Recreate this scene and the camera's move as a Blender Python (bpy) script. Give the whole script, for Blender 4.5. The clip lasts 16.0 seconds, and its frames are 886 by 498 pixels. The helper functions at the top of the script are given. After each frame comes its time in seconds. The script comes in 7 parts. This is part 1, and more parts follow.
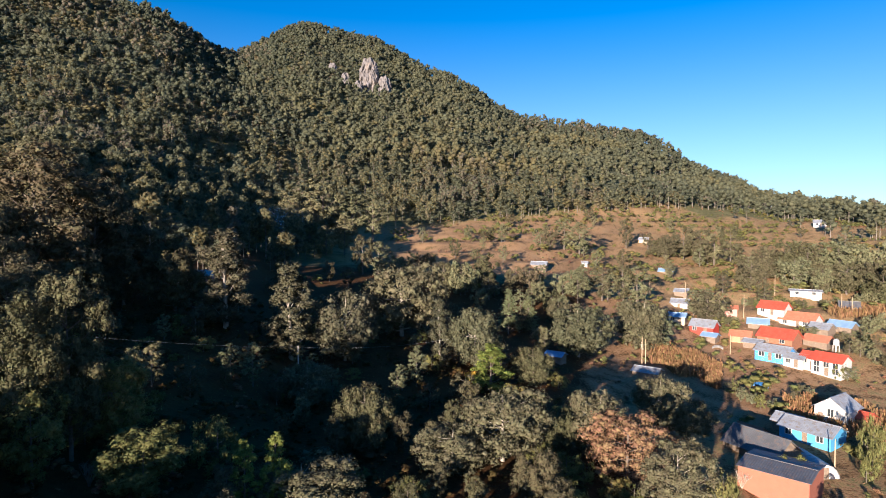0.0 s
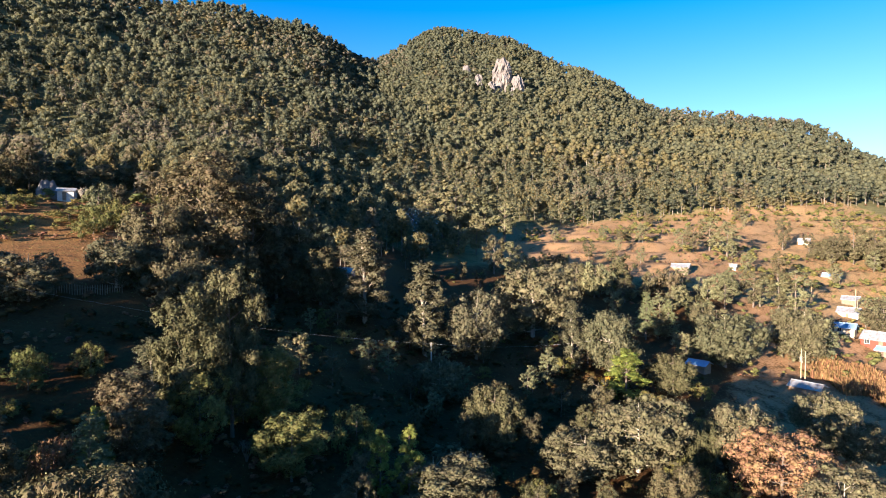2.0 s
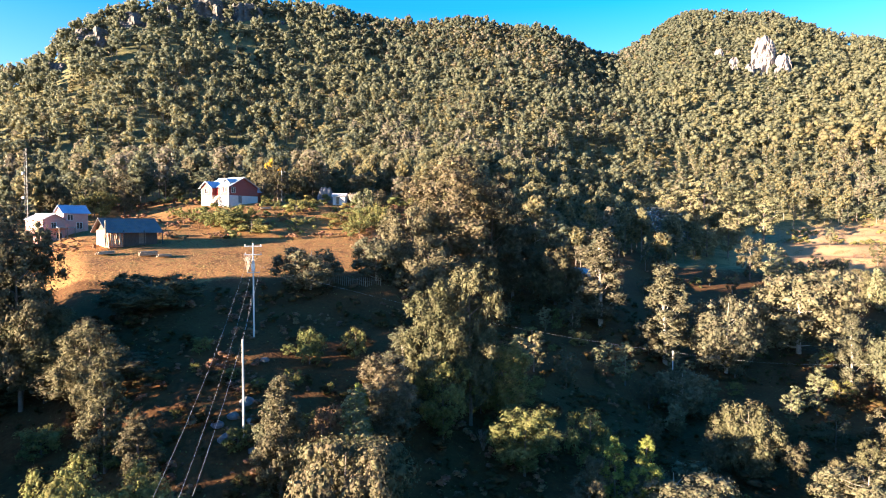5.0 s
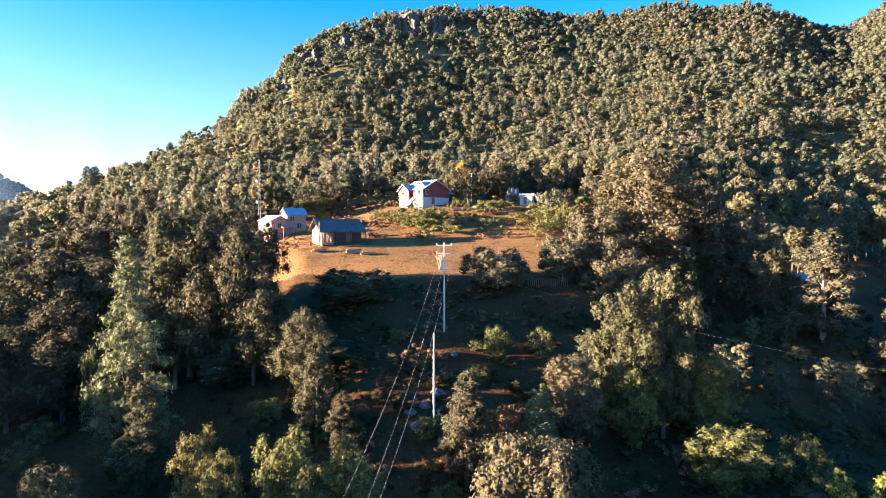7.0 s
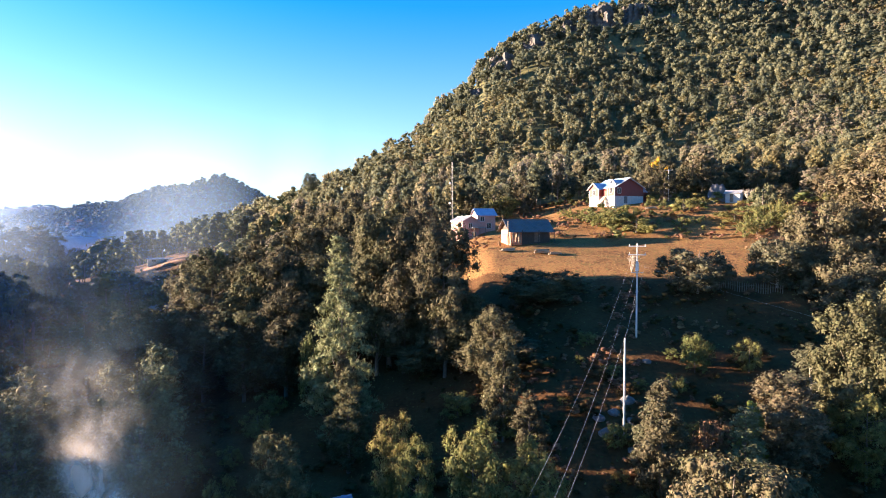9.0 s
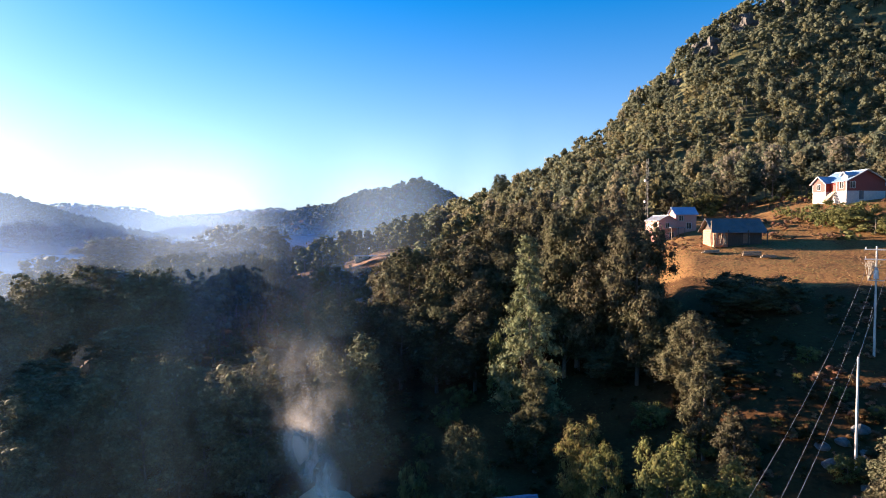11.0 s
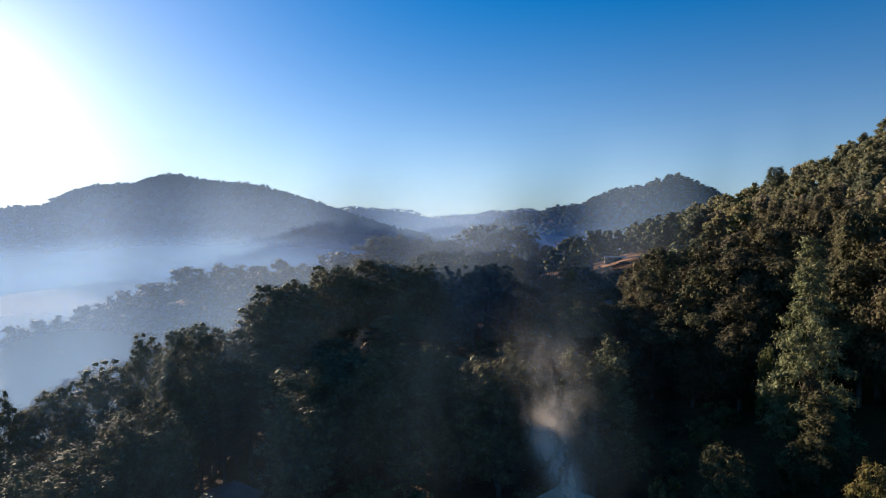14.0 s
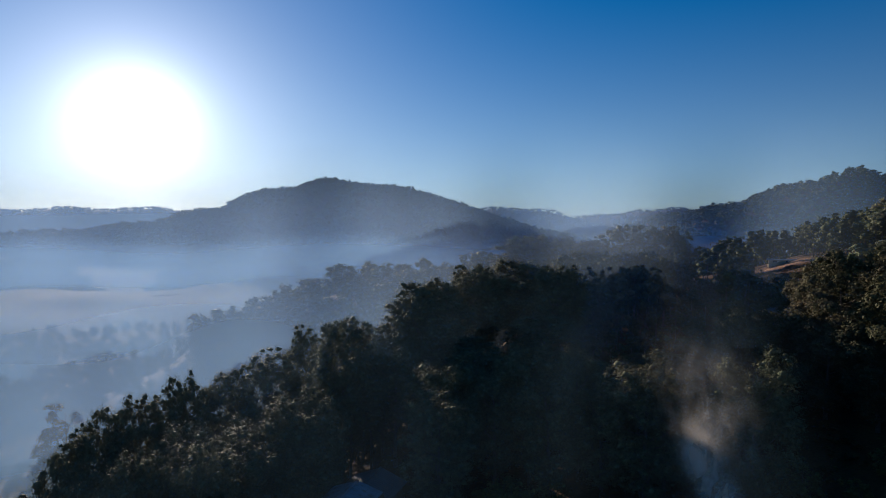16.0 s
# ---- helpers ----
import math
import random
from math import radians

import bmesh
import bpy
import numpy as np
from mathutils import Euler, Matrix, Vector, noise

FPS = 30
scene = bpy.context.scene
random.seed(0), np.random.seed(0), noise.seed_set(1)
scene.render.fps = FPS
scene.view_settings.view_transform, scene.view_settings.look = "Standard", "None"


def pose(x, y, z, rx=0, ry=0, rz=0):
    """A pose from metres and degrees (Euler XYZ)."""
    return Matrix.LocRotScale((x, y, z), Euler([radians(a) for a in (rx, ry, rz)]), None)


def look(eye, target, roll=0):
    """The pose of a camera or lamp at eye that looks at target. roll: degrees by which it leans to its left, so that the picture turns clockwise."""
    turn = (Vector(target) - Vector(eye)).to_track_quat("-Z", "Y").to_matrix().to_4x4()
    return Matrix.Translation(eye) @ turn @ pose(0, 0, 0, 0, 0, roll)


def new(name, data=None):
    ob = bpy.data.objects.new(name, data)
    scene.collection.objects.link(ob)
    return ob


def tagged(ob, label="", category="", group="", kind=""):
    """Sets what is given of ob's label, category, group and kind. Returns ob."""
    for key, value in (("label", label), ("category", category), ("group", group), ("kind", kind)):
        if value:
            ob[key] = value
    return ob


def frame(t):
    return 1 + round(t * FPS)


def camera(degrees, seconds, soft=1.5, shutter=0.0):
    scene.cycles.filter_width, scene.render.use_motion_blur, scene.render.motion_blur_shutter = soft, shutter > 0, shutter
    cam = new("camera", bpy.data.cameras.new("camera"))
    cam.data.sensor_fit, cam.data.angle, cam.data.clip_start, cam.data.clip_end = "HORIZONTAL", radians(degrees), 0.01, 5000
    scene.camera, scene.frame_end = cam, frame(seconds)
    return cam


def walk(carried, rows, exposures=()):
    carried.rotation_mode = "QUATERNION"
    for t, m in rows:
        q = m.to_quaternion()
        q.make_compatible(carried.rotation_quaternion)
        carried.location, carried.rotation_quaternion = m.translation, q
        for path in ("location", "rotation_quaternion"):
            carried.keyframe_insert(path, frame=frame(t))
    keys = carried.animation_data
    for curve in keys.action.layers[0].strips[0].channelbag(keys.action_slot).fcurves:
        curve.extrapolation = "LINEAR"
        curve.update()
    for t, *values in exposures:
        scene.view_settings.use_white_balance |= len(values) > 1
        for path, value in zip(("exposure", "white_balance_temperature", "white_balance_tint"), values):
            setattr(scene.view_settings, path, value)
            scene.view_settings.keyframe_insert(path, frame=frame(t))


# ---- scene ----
# A drone hovers over a wooded mountain valley early in the morning and pans to its left.
EYE = 30.0
cam = camera(73.28, 16.0, soft=1.0)
PAN = [(0.0, 0.0), (0.5, 2.79), (1.0, 6.03), (1.5, 9.15), (2.0, 12.61), (2.5, 15.8), (3.0, 19.21), (3.2, 20.56),
       (5.3, 37.64), (5.5, 39.42), (6.0, 44.01), (6.5, 48.23), (7.0, 52.82), (7.5, 57.06), (8.0, 61.64), (8.5, 65.93),
       (9.0, 70.78), (9.5, 75.25), (10.0, 80.08), (10.2, 81.92), (12.3, 99.29), (12.5, 100.95), (13.0, 105.28),
       (13.5, 108.77), (14.0, 112.39), (14.5, 115.61), (15.0, 119.14), (15.5, 122.45), (16.0, 125.87)]
walk(cam, [(t, pose(0, 0, EYE, 87.93, 0, yaw)) for t, yaw in PAN], exposures=[
    (0.0, 1.91, 5900, 15), (1.0, 2.2, 6150, 15), (2.0, 2.55, 6350, 15), (3.0, 3.0, 6600, 15), (5.5, 3.5, 6800, 18), (9.0, 3.15, 6800, 21), (12.5, 2.03, 6550, 16), (14.5, 1.3, 6300, 13), (16.0, 0.72, 5950, 12)])

# ---------------------------------------------------------------- world and sun
SUN_AZ, SUN_EL = 153.0, 8.7          # degrees to the left of the first heading, and above the horizon


def bearing(az, d=1.0, z=0.0):
    a = radians(az)
    return Vector((-math.sin(a) * d, math.cos(a) * d, z))


def make_world():
    w = bpy.data.worlds.new("morning_sky")
    scene.world = w
    w.use_nodes = True
    nt = w.node_tree
    nt.nodes.clear()
    out = nt.nodes.new("ShaderNodeOutputWorld")
    bg = nt.nodes.new("ShaderNodeBackground")
    sky = nt.nodes.new("ShaderNodeTexSky")
    sky.sky_type = "NISHITA"
    sky.sun_disc = False
    sky.sun_elevation = radians(SUN_EL)
    sky.sun_rotation = radians(-SUN_AZ)
    sky.altitude = 2200
    sky.air_density = 1.0
    sky.dust_density = 0.6
    sky.ozone_density = 3.0
    bg.inputs["Strength"].default_value = 0.05
    vivid = nt.nodes.new("ShaderNodeHueSaturation")
    vivid.inputs["Hue"].default_value = 0.501
    nt.links.new(sky.outputs[0], vivid.inputs["Color"])
    # paler air towards the horizon
    tc = nt.nodes.new("ShaderNodeTexCoord")
    sep = nt.nodes.new("ShaderNodeSeparateXYZ")
    nt.links.new(tc.outputs["Generated"], sep.inputs[0])
    sat = nt.nodes.new("ShaderNodeMapRange")
    sat.interpolation_type = "SMOOTHSTEP"
    sat.inputs[1].default_value, sat.inputs[2].default_value = -0.05, 0.42
    sat.inputs[3].default_value, sat.inputs[4].default_value = 0.88, 1.33
    nt.links.new(sep.outputs["Z"], sat.inputs[0])
    nt.links.new(sat.outputs[0], vivid.inputs["Saturation"])
    val = nt.nodes.new("ShaderNodeMapRange")
    val.inputs[1].default_value, val.inputs[2].default_value = 0.05, 0.42
    val.inputs[3].default_value, val.inputs[4].default_value = 1.0, 1.22
    nt.links.new(sep.outputs["Z"], val.inputs[0])
    nt.links.new(val.outputs[0], vivid.inputs["Value"])
    # the bright air close round the sun
    dot = nt.nodes.new("ShaderNodeVectorMath")
    dot.operation = "DOT_PRODUCT"
    dot.inputs[1].default_value = bearing(SUN_AZ, math.cos(radians(SUN_EL)), math.sin(radians(SUN_EL)))
    nt.links.new(tc.outputs["Generated"], dot.inputs[0])
    total = None
    for power, strength in ((420.0, 16.0), (90.0, 4.5), (16.0, 2.1), (5.0, 0.22)):
        clampd = nt.nodes.new("ShaderNodeMath")
        clampd.operation = "MAXIMUM"
        clampd.inputs[1].default_value = 0.0
        nt.links.new(dot.outputs["Value"], clampd.inputs[0])
        pw = nt.nodes.new("ShaderNodeMath")
        pw.operation = "POWER"
        pw.inputs[1].default_value = power
        nt.links.new(clampd.outputs[0], pw.inputs[0])
        ml = nt.nodes.new("ShaderNodeMath")
        ml.operation = "MULTIPLY_ADD"
        ml.inputs[1].default_value = strength
        ml.inputs[2].default_value = 0.0
        nt.links.new(pw.outputs[0], ml.inputs[0])
        if total is not None:
            nt.links.new(total, ml.inputs[2])
        total = ml.outputs[0]
    halo = nt.nodes.new("ShaderNodeVectorMath")
    halo.operation = "SCALE"
    halo.inputs[0].default_value = (1.0, 0.97, 0.92)
    nt.links.new(total, halo.inputs["Scale"])
    both = nt.nodes.new("ShaderNodeVectorMath")
    both.operation = "ADD"
    nt.links.new(vivid.outputs[0], both.inputs[0])
    nt.links.new(halo.outputs[0], both.inputs[1])
    nt.links.new(both.outputs[0], bg.inputs[0])
    nt.links.new(bg.outputs[0], out.inputs[0])


make_world()
sun_data = bpy.data.lights.new("sun", "SUN")
sun_data.energy = 4.8
sun_data.angle = radians(0.5)
sun_data.color = (1.0, 0.81, 0.60)
sun = new("sun", sun_data)
sun.matrix_world = look(bearing(SUN_AZ, 100 * math.cos(radians(SUN_EL)), 100 * math.sin(radians(SUN_EL))), (0, 0, 0))


# ---------------------------------------------------------------- materials
def material(name):
    m = bpy.data.materials.new(name)
    m.use_nodes = True
    m.node_tree.nodes.clear()
    return m, m.node_tree.nodes, m.node_tree.links


def ramp(nodes, stops):
    r = nodes.new("ShaderNodeValToRGB")
    els = r.color_ramp.elements
    while len(els) < len(stops):
        els.new(0.5)
    for e, (p, c) in zip(els, stops):
        e.position = p
        e.color = (*c, 1)
    return r


def coarse(name, a, b, scale=1.0, rough=0.85, bump=0.3, metal=0.0, fine=9.0, dirt=None, stretch=(1, 1, 1)):
    """A surface whose colour wanders between a and b at two scales, with fine relief."""
    m, n, l = material(name)
    out = n.new("ShaderNodeOutputMaterial")
    p = n.new("ShaderNodeBsdfPrincipled")
    tc = n.new("ShaderNodeTexCoord")
    mp = n.new("ShaderNodeMapping")
    mp.inputs["Scale"].default_value = stretch
    l.new(tc.outputs["Object"], mp.inputs[0])
    n1 = n.new("ShaderNodeTexNoise")
    n1.inputs["Scale"].default_value = scale
    n1.inputs["Detail"].default_value = 5
    n2 = n.new("ShaderNodeTexNoise")
    n2.inputs["Scale"].default_value = scale * fine
    n2.inputs["Detail"].default_value = 3
    l.new(mp.outputs[0], n1.inputs[0])
    l.new(mp.outputs[0], n2.inputs[0])
    mixv = n.new("ShaderNodeMix")
    mixv.inputs[0].default_value = 0.45
    l.new(n1.outputs[0], mixv.inputs[2])
    l.new(n2.outputs[0], mixv.inputs[3])
    r = ramp(n, [(0.34, a), (0.66, b)])
    l.new(mixv.outputs[0], r.inputs[0])
    col = r.outputs[0]
    if dirt:
        n3 = n.new("ShaderNodeTexNoise")
        n3.inputs["Scale"].default_value = scale * 2.3
        n3.inputs["Detail"].default_value = 6
        l.new(mp.outputs[0], n3.inputs[0])
        r3 = ramp(n, [(0.52, (0, 0, 0)), (0.68, (1, 1, 1))])
        l.new(n3.outputs[0], r3.inputs[0])
        mx = n.new("ShaderNodeMix")
        mx.data_type = "RGBA"
        mx.inputs[7].default_value = (*dirt, 1)
        l.new(r3.outputs[0], mx.inputs[0])
        l.new(col, mx.inputs[6])
        col = mx.outputs[2]
    l.new(col, p.inputs["Base Color"])
    p.inputs["Roughness"].default_value = rough
    p.inputs["Metallic"].default_value = metal
    if bump:
        b_ = n.new("ShaderNodeBump")
        b_.inputs["Strength"].default_value = bump
        b_.inputs["Distance"].default_value = 0.05
        l.new(n2.outputs[0], b_.inputs["Height"])
        l.new(b_.outputs[0], p.inputs["Normal"])
    l.new(p.outputs[0], out.inputs[0])
    return m


def foliage(name, stops, glow=0.3, rough=0.75, hue_noise=0.06, bump=0.0):
    """Leaves: colour picked plant by plant from stops, varied leaf by leaf, lit through from behind."""
    m, n, l = material(name)
    out = n.new("ShaderNodeOutputMaterial")
    at = n.new("ShaderNodeAttribute")
    at.attribute_name = "tint"
    oi = n.new("ShaderNodeObjectInfo")
    geo = n.new("ShaderNodeNewGeometry")
    add = n.new("ShaderNodeMath")
    add.operation = "ADD"
    l.new(at.outputs["Fac"], add.inputs[0])
    l.new(oi.outputs["Random"], add.inputs[1])
    fr = n.new("ShaderNodeMath")
    fr.operation = "FRACT"
    l.new(add.outputs[0], fr.inputs[0])
    r = ramp(n, stops)
    l.new(fr.outputs[0], r.inputs[0])
    hsv = n.new("ShaderNodeHueSaturation")
    val = n.new("ShaderNodeMapRange")
    val.inputs[3].default_value = 0.82
    val.inputs[4].default_value = 1.2
    l.new(geo.outputs["Random Per Island"], val.inputs[0])
    l.new(val.outputs[0], hsv.inputs["Value"])
    hue = n.new("ShaderNodeMapRange")
    hue.inputs[3].default_value = 0.5 - hue_noise / 2
    hue.inputs[4].default_value = 0.5 + hue_noise / 3
    mul = n.new("ShaderNodeMath")
    mul.operation = "MULTIPLY"
    mul.inputs[1].default_value = 7.31
    fr2 = n.new("ShaderNodeMath")
    fr2.operation = "FRACT"
    l.new(geo.outputs["Random Per Island"], mul.inputs[0])
    l.new(mul.outputs[0], fr2.inputs[0])
    l.new(fr2.outputs[0], hue.inputs[0])
    l.new(hue.outputs[0], hsv.inputs["Hue"])
    l.new(r.outputs[0], hsv.inputs["Color"])
    tc = n.new("ShaderNodeTexCoord")
    tuft = n.new("ShaderNodeTexNoise")
    tuft.inputs["Scale"].default_value = 1.1
    tuft.inputs["Detail"].default_value = 4
    tuft.inputs["Roughness"].default_value = 0.65
    l.new(tc.outputs["Object"], tuft.inputs[0])
    dark = n.new("ShaderNodeMapRange")
    dark.inputs[1].default_value = 0.32
    dark.inputs[2].default_value = 0.66
    dark.inputs[3].default_value = 0.62
    dark.inputs[4].default_value = 1.25
    l.new(tuft.outputs[0], dark.inputs[0])
    leafy = n.new("ShaderNodeVectorMath")
    leafy.operation = "SCALE"
    l.new(hsv.outputs[0], leafy.inputs[0])
    l.new(dark.outputs[0], leafy.inputs["Scale"])
    p = n.new("ShaderNodeBsdfPrincipled")
    p.inputs["Roughness"].default_value = rough
    p.inputs["Specular IOR Level"].default_value = 0.06
    l.new(leafy.outputs[0], p.inputs["Base Color"])
    t = n.new("ShaderNodeBsdfTranslucent")
    l.new(leafy.outputs[0], t.inputs[0])
    if bump:
        bp = n.new("ShaderNodeBump")
        bp.inputs["Strength"].default_value = bump
        bp.inputs["Distance"].default_value = 0.9
        l.new(tuft.outputs[0], bp.inputs["Height"])
        l.new(bp.outputs[0], p.inputs["Normal"])
    mx = n.new("ShaderNodeMixShader")
    mx.inputs[0].default_value = glow
    l.new(p.outputs[0], mx.inputs[1])
    l.new(t.outputs[0], mx.inputs[2])
    l.new(mx.outputs[0], out.inputs[0])
    return m


# Leaf tone partly carries light: PALE on strongly lit oaks, OAK on shaded.
OAK = foliage("oak_leaves", [(0.0, (0.080, 0.074, 0.044)), (0.4, (0.106, 0.097, 0.056)), (0.7, (0.086, 0.088, 0.044)), (1.0, (0.116, 0.097, 0.058))], glow=0.25)
GREY = foliage("grey_oak_leaves", [(0.0, (0.092, 0.089, 0.056)), (0.5, (0.084, 0.088, 0.051)), (1.0, (0.104, 0.095, 0.060))], glow=0.2)
PALE = foliage("pale_oak_leaves", [(0.0, (0.110, 0.106, 0.062)), (1.0, (0.130, 0.119, 0.070))], glow=0.25)
PINE = foliage("pine_needles", [(0.0, (0.108, 0.116, 0.064)), (0.4, (0.128, 0.130, 0.070)), (0.75, (0.154, 0.142, 0.076)), (1.0, (0.102, 0.112, 0.064))], glow=0.08)
CYPRESS = foliage("cypress_leaves", [(0.0, (0.130, 0.150, 0.078)), (1.0, (0.155, 0.168, 0.086))], glow=0.2)
BRIGHT = foliage("bright_leaves", [(0.0, (0.150, 0.195, 0.048)), (1.0, (0.195, 0.215, 0.060))], glow=0.35)
SHRUB = foliage("shrub_leaves", [(0.0, (0.115, 0.130, 0.050)), (0.35, (0.180, 0.172, 0.060)), (0.7, (0.125, 0.140, 0.055)), (1.0, (0.215, 0.175, 0.062))], glow=0.4)
# Brush leaves darkened and reddened to deepen the shade on the slope.
SHADE_BRUSH = foliage("shade_brush_leaves", [(0.0, (0.054, 0.044, 0.017)), (0.5, (0.076, 0.055, 0.021)), (1.0, (0.094, 0.058, 0.026))], glow=0.3)
RUST = foliage("rust_leaves", [(0.0, (0.200, 0.135, 0.080)), (1.0, (0.235, 0.148, 0.082))])
YELLOW = foliage("yellow_leaves", [(0.0, (0.40, 0.31, 0.05)), (1.0, (0.44, 0.30, 0.05))], glow=0.4)
# Bluer and lighter than bare leaves, standing in for haze over the slope.
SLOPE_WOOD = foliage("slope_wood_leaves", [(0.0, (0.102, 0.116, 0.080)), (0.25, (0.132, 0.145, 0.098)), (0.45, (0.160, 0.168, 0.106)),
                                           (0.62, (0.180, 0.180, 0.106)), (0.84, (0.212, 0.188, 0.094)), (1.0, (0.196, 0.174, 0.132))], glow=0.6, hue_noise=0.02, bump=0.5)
FAR_WOOD = foliage("far_wood_leaves", [(0.0, (0.050, 0.066, 0.034)), (0.5, (0.068, 0.080, 0.036)), (1.0, (0.085, 0.088, 0.038))], glow=0.12, hue_noise=0.02, bump=0.4)
BARK = coarse("bark", (0.07, 0.055, 0.045), (0.16, 0.13, 0.105), 3.0, bump=0.6)
SLOPE_BARK = coarse("slope_bark", (0.11, 0.095, 0.08), (0.22, 0.19, 0.16), 0.05, bump=0.3)
PALE_BARK = coarse("pale_bark", (0.22, 0.19, 0.15), (0.36, 0.32, 0.27), 3.0, bump=0.5)


def ground_material():
    """Forest floor, dry grass and bare red earth, mixed by the land's cover."""
    m, n, l = material("valley_ground")
    out = n.new("ShaderNodeOutputMaterial")
    p = n.new("ShaderNodeBsdfPrincipled")
    p.inputs["Roughness"].default_value = 0.95
    p.inputs["Specular IOR Level"].default_value = 0.1
    tc = n.new("ShaderNodeTexCoord")

    def noise_at(scale, detail=5):
        t = n.new("ShaderNodeTexNoise")
        t.inputs["Scale"].default_value = scale
        t.inputs["Detail"].default_value = detail
        l.new(tc.outputs["Object"], t.inputs[0])
        return t.outputs[0]
    big, mid, fine = noise_at(0.035), noise_at(0.3, 6), noise_at(2.2, 6)
    mm = n.new("ShaderNodeMix")
    mm.inputs[0].default_value = 0.5
    l.new(mid, mm.inputs[2])
    l.new(fine, mm.inputs[3])
    # Floor tones kept dark and red so the valley's blue shade stays deep.
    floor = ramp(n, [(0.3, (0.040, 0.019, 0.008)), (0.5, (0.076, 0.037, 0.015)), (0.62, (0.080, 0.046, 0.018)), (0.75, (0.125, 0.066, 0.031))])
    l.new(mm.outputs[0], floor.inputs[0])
    dry = ramp(n, [(0.38, (0.13, 0.10, 0.048)), (0.45, (0.245, 0.150, 0.074)), (0.505, (0.345, 0.218, 0.115)), (0.545, (0.245, 0.178, 0.083)), (0.61, (0.145, 0.14, 0.058))])
    l.new(mm.outputs[0], dry.inputs[0])
    soil = ramp(n, [(0.38, (0.15, 0.082, 0.052)), (0.5, (0.245, 0.134, 0.08)), (0.6, (0.315, 0.192, 0.118))])
    l.new(mm.outputs[0], soil.inputs[0])

    stubble = ramp(n, [(0.36, (0.080, 0.046, 0.021)), (0.45, (0.165, 0.080, 0.031)), (0.51, (0.245, 0.128, 0.048)), (0.56, (0.175, 0.098, 0.036)), (0.63, (0.115, 0.080, 0.030))])
    l.new(mm.outputs[0], stubble.inputs[0])

    def blend(a, b, name):
        at = n.new("ShaderNodeAttribute")
        at.attribute_name = name
        ad = n.new("ShaderNodeMath")
        ad.operation = "ADD"
        l.new(at.outputs["Fac"], ad.inputs[0])
        l.new(mm.outputs[0], ad.inputs[1])
        mr = n.new("ShaderNodeMapRange")
        mr.inputs[1].default_value = 0.85
        mr.inputs[2].default_value = 1.15
        l.new(ad.outputs[0], mr.inputs[0])
        x = n.new("ShaderNodeMix")
        x.data_type = "RGBA"
        l.new(mr.outputs[0], x.inputs[0])
        l.new(a, x.inputs[6])
        l.new(b, x.inputs[7])
        return x.outputs[2]
    scrub = ramp(n, [(0.36, (0.062, 0.066, 0.032)), (0.5, (0.112, 0.108, 0.050)), (0.62, (0.150, 0.132, 0.066))])
    l.new(mm.outputs[0], scrub.inputs[0])
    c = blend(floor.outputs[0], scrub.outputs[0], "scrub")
    c = blend(c, dry.outputs[0], "dry")
    c = blend(c, soil.outputs[0], "soil")
    c = blend(c, stubble.outputs[0], "stubble")
    hs = n.new("ShaderNodeHueSaturation")
    vr = n.new("ShaderNodeMapRange")
    vr.inputs[3].default_value = 0.65
    vr.inputs[4].default_value = 1.35
    l.new(big, vr.inputs[0])
    l.new(vr.outputs[0], hs.inputs["Value"])
    l.new(c, hs.inputs["Color"])
    l.new(hs.outputs[0], p.inputs["Base Color"])
    b_ = n.new("ShaderNodeBump")
    b_.inputs["Strength"].default_value = 0.8
    b_.inputs["Distance"].default_value = 0.35
    l.new(mm.outputs[0], b_.inputs["Height"])
    l.new(b_.outputs[0], p.inputs["Normal"])
    l.new(p.outputs[0], out.inputs[0])
    return m


# ---------------------------------------------------------------- the lie of the land
SPOKES = []


def spoke(az, *dh):
    """Heights of the land below (-) or above (+) the drone along one bearing: distance, height, distance, height ..."""
    SPOKES.append((az, np.array(dh[0::2], float), np.array(dh[1::2], float)))


spoke(-70, 0, -27, 100, -32, 200, -28, 500, -10, 1500, 0, 4700, 0)
spoke(-40, 0, -27, 60, -33, 88, -38, 138, -36, 188, -31, 265, -21, 380, -3, 500, 0, 700, -5, 1500, -20, 4700, 0)
spoke(-30, 0, -27, 60, -33, 88, -38, 125, -36, 162, -32, 225, -23, 310, -12, 400, 0, 600, 18, 900, 5, 1500, -20, 4700, 0)
spoke(-25, 0, -27, 60, -31, 88, -36, 125, -35, 162, -32, 225, -22, 310, -9, 390, 3, 480, 18, 700, 50, 1000, 20, 1600, -20, 4700, 0)
spoke(-18, 0, -27, 60, -29, 115, -31, 150, -29, 218, -17, 290, -9, 370, 5, 460, 27, 780, 114, 1100, 50, 1700, -20, 4700, 0)
spoke(-8, 0, -27, 60, -28, 105, -28, 145, -25, 200, -15, 265, -6, 335, 2, 430, 32, 820, 143, 1150, 60, 1800, -20, 4700, 0)
spoke(0, 0, -27, 60, -28, 110, -26, 160, -19, 220, -10, 300, -2, 360, 10, 500, 68, 850, 217, 1200, 90, 1800, -20, 4700, 0)
spoke(7, 0, -27, 55, -27, 105, -25, 150, -19, 210, -11, 290, -3, 360, 14, 500, 78, 850, 266, 1200, 110, 1800, -20, 4700, 0)
spoke(13, 0, -27, 50, -27, 100, -25, 150, -17, 200, -11, 270, -3, 350, 16, 480, 78, 850, 281, 1200, 120, 1800, -20, 4700, 0)
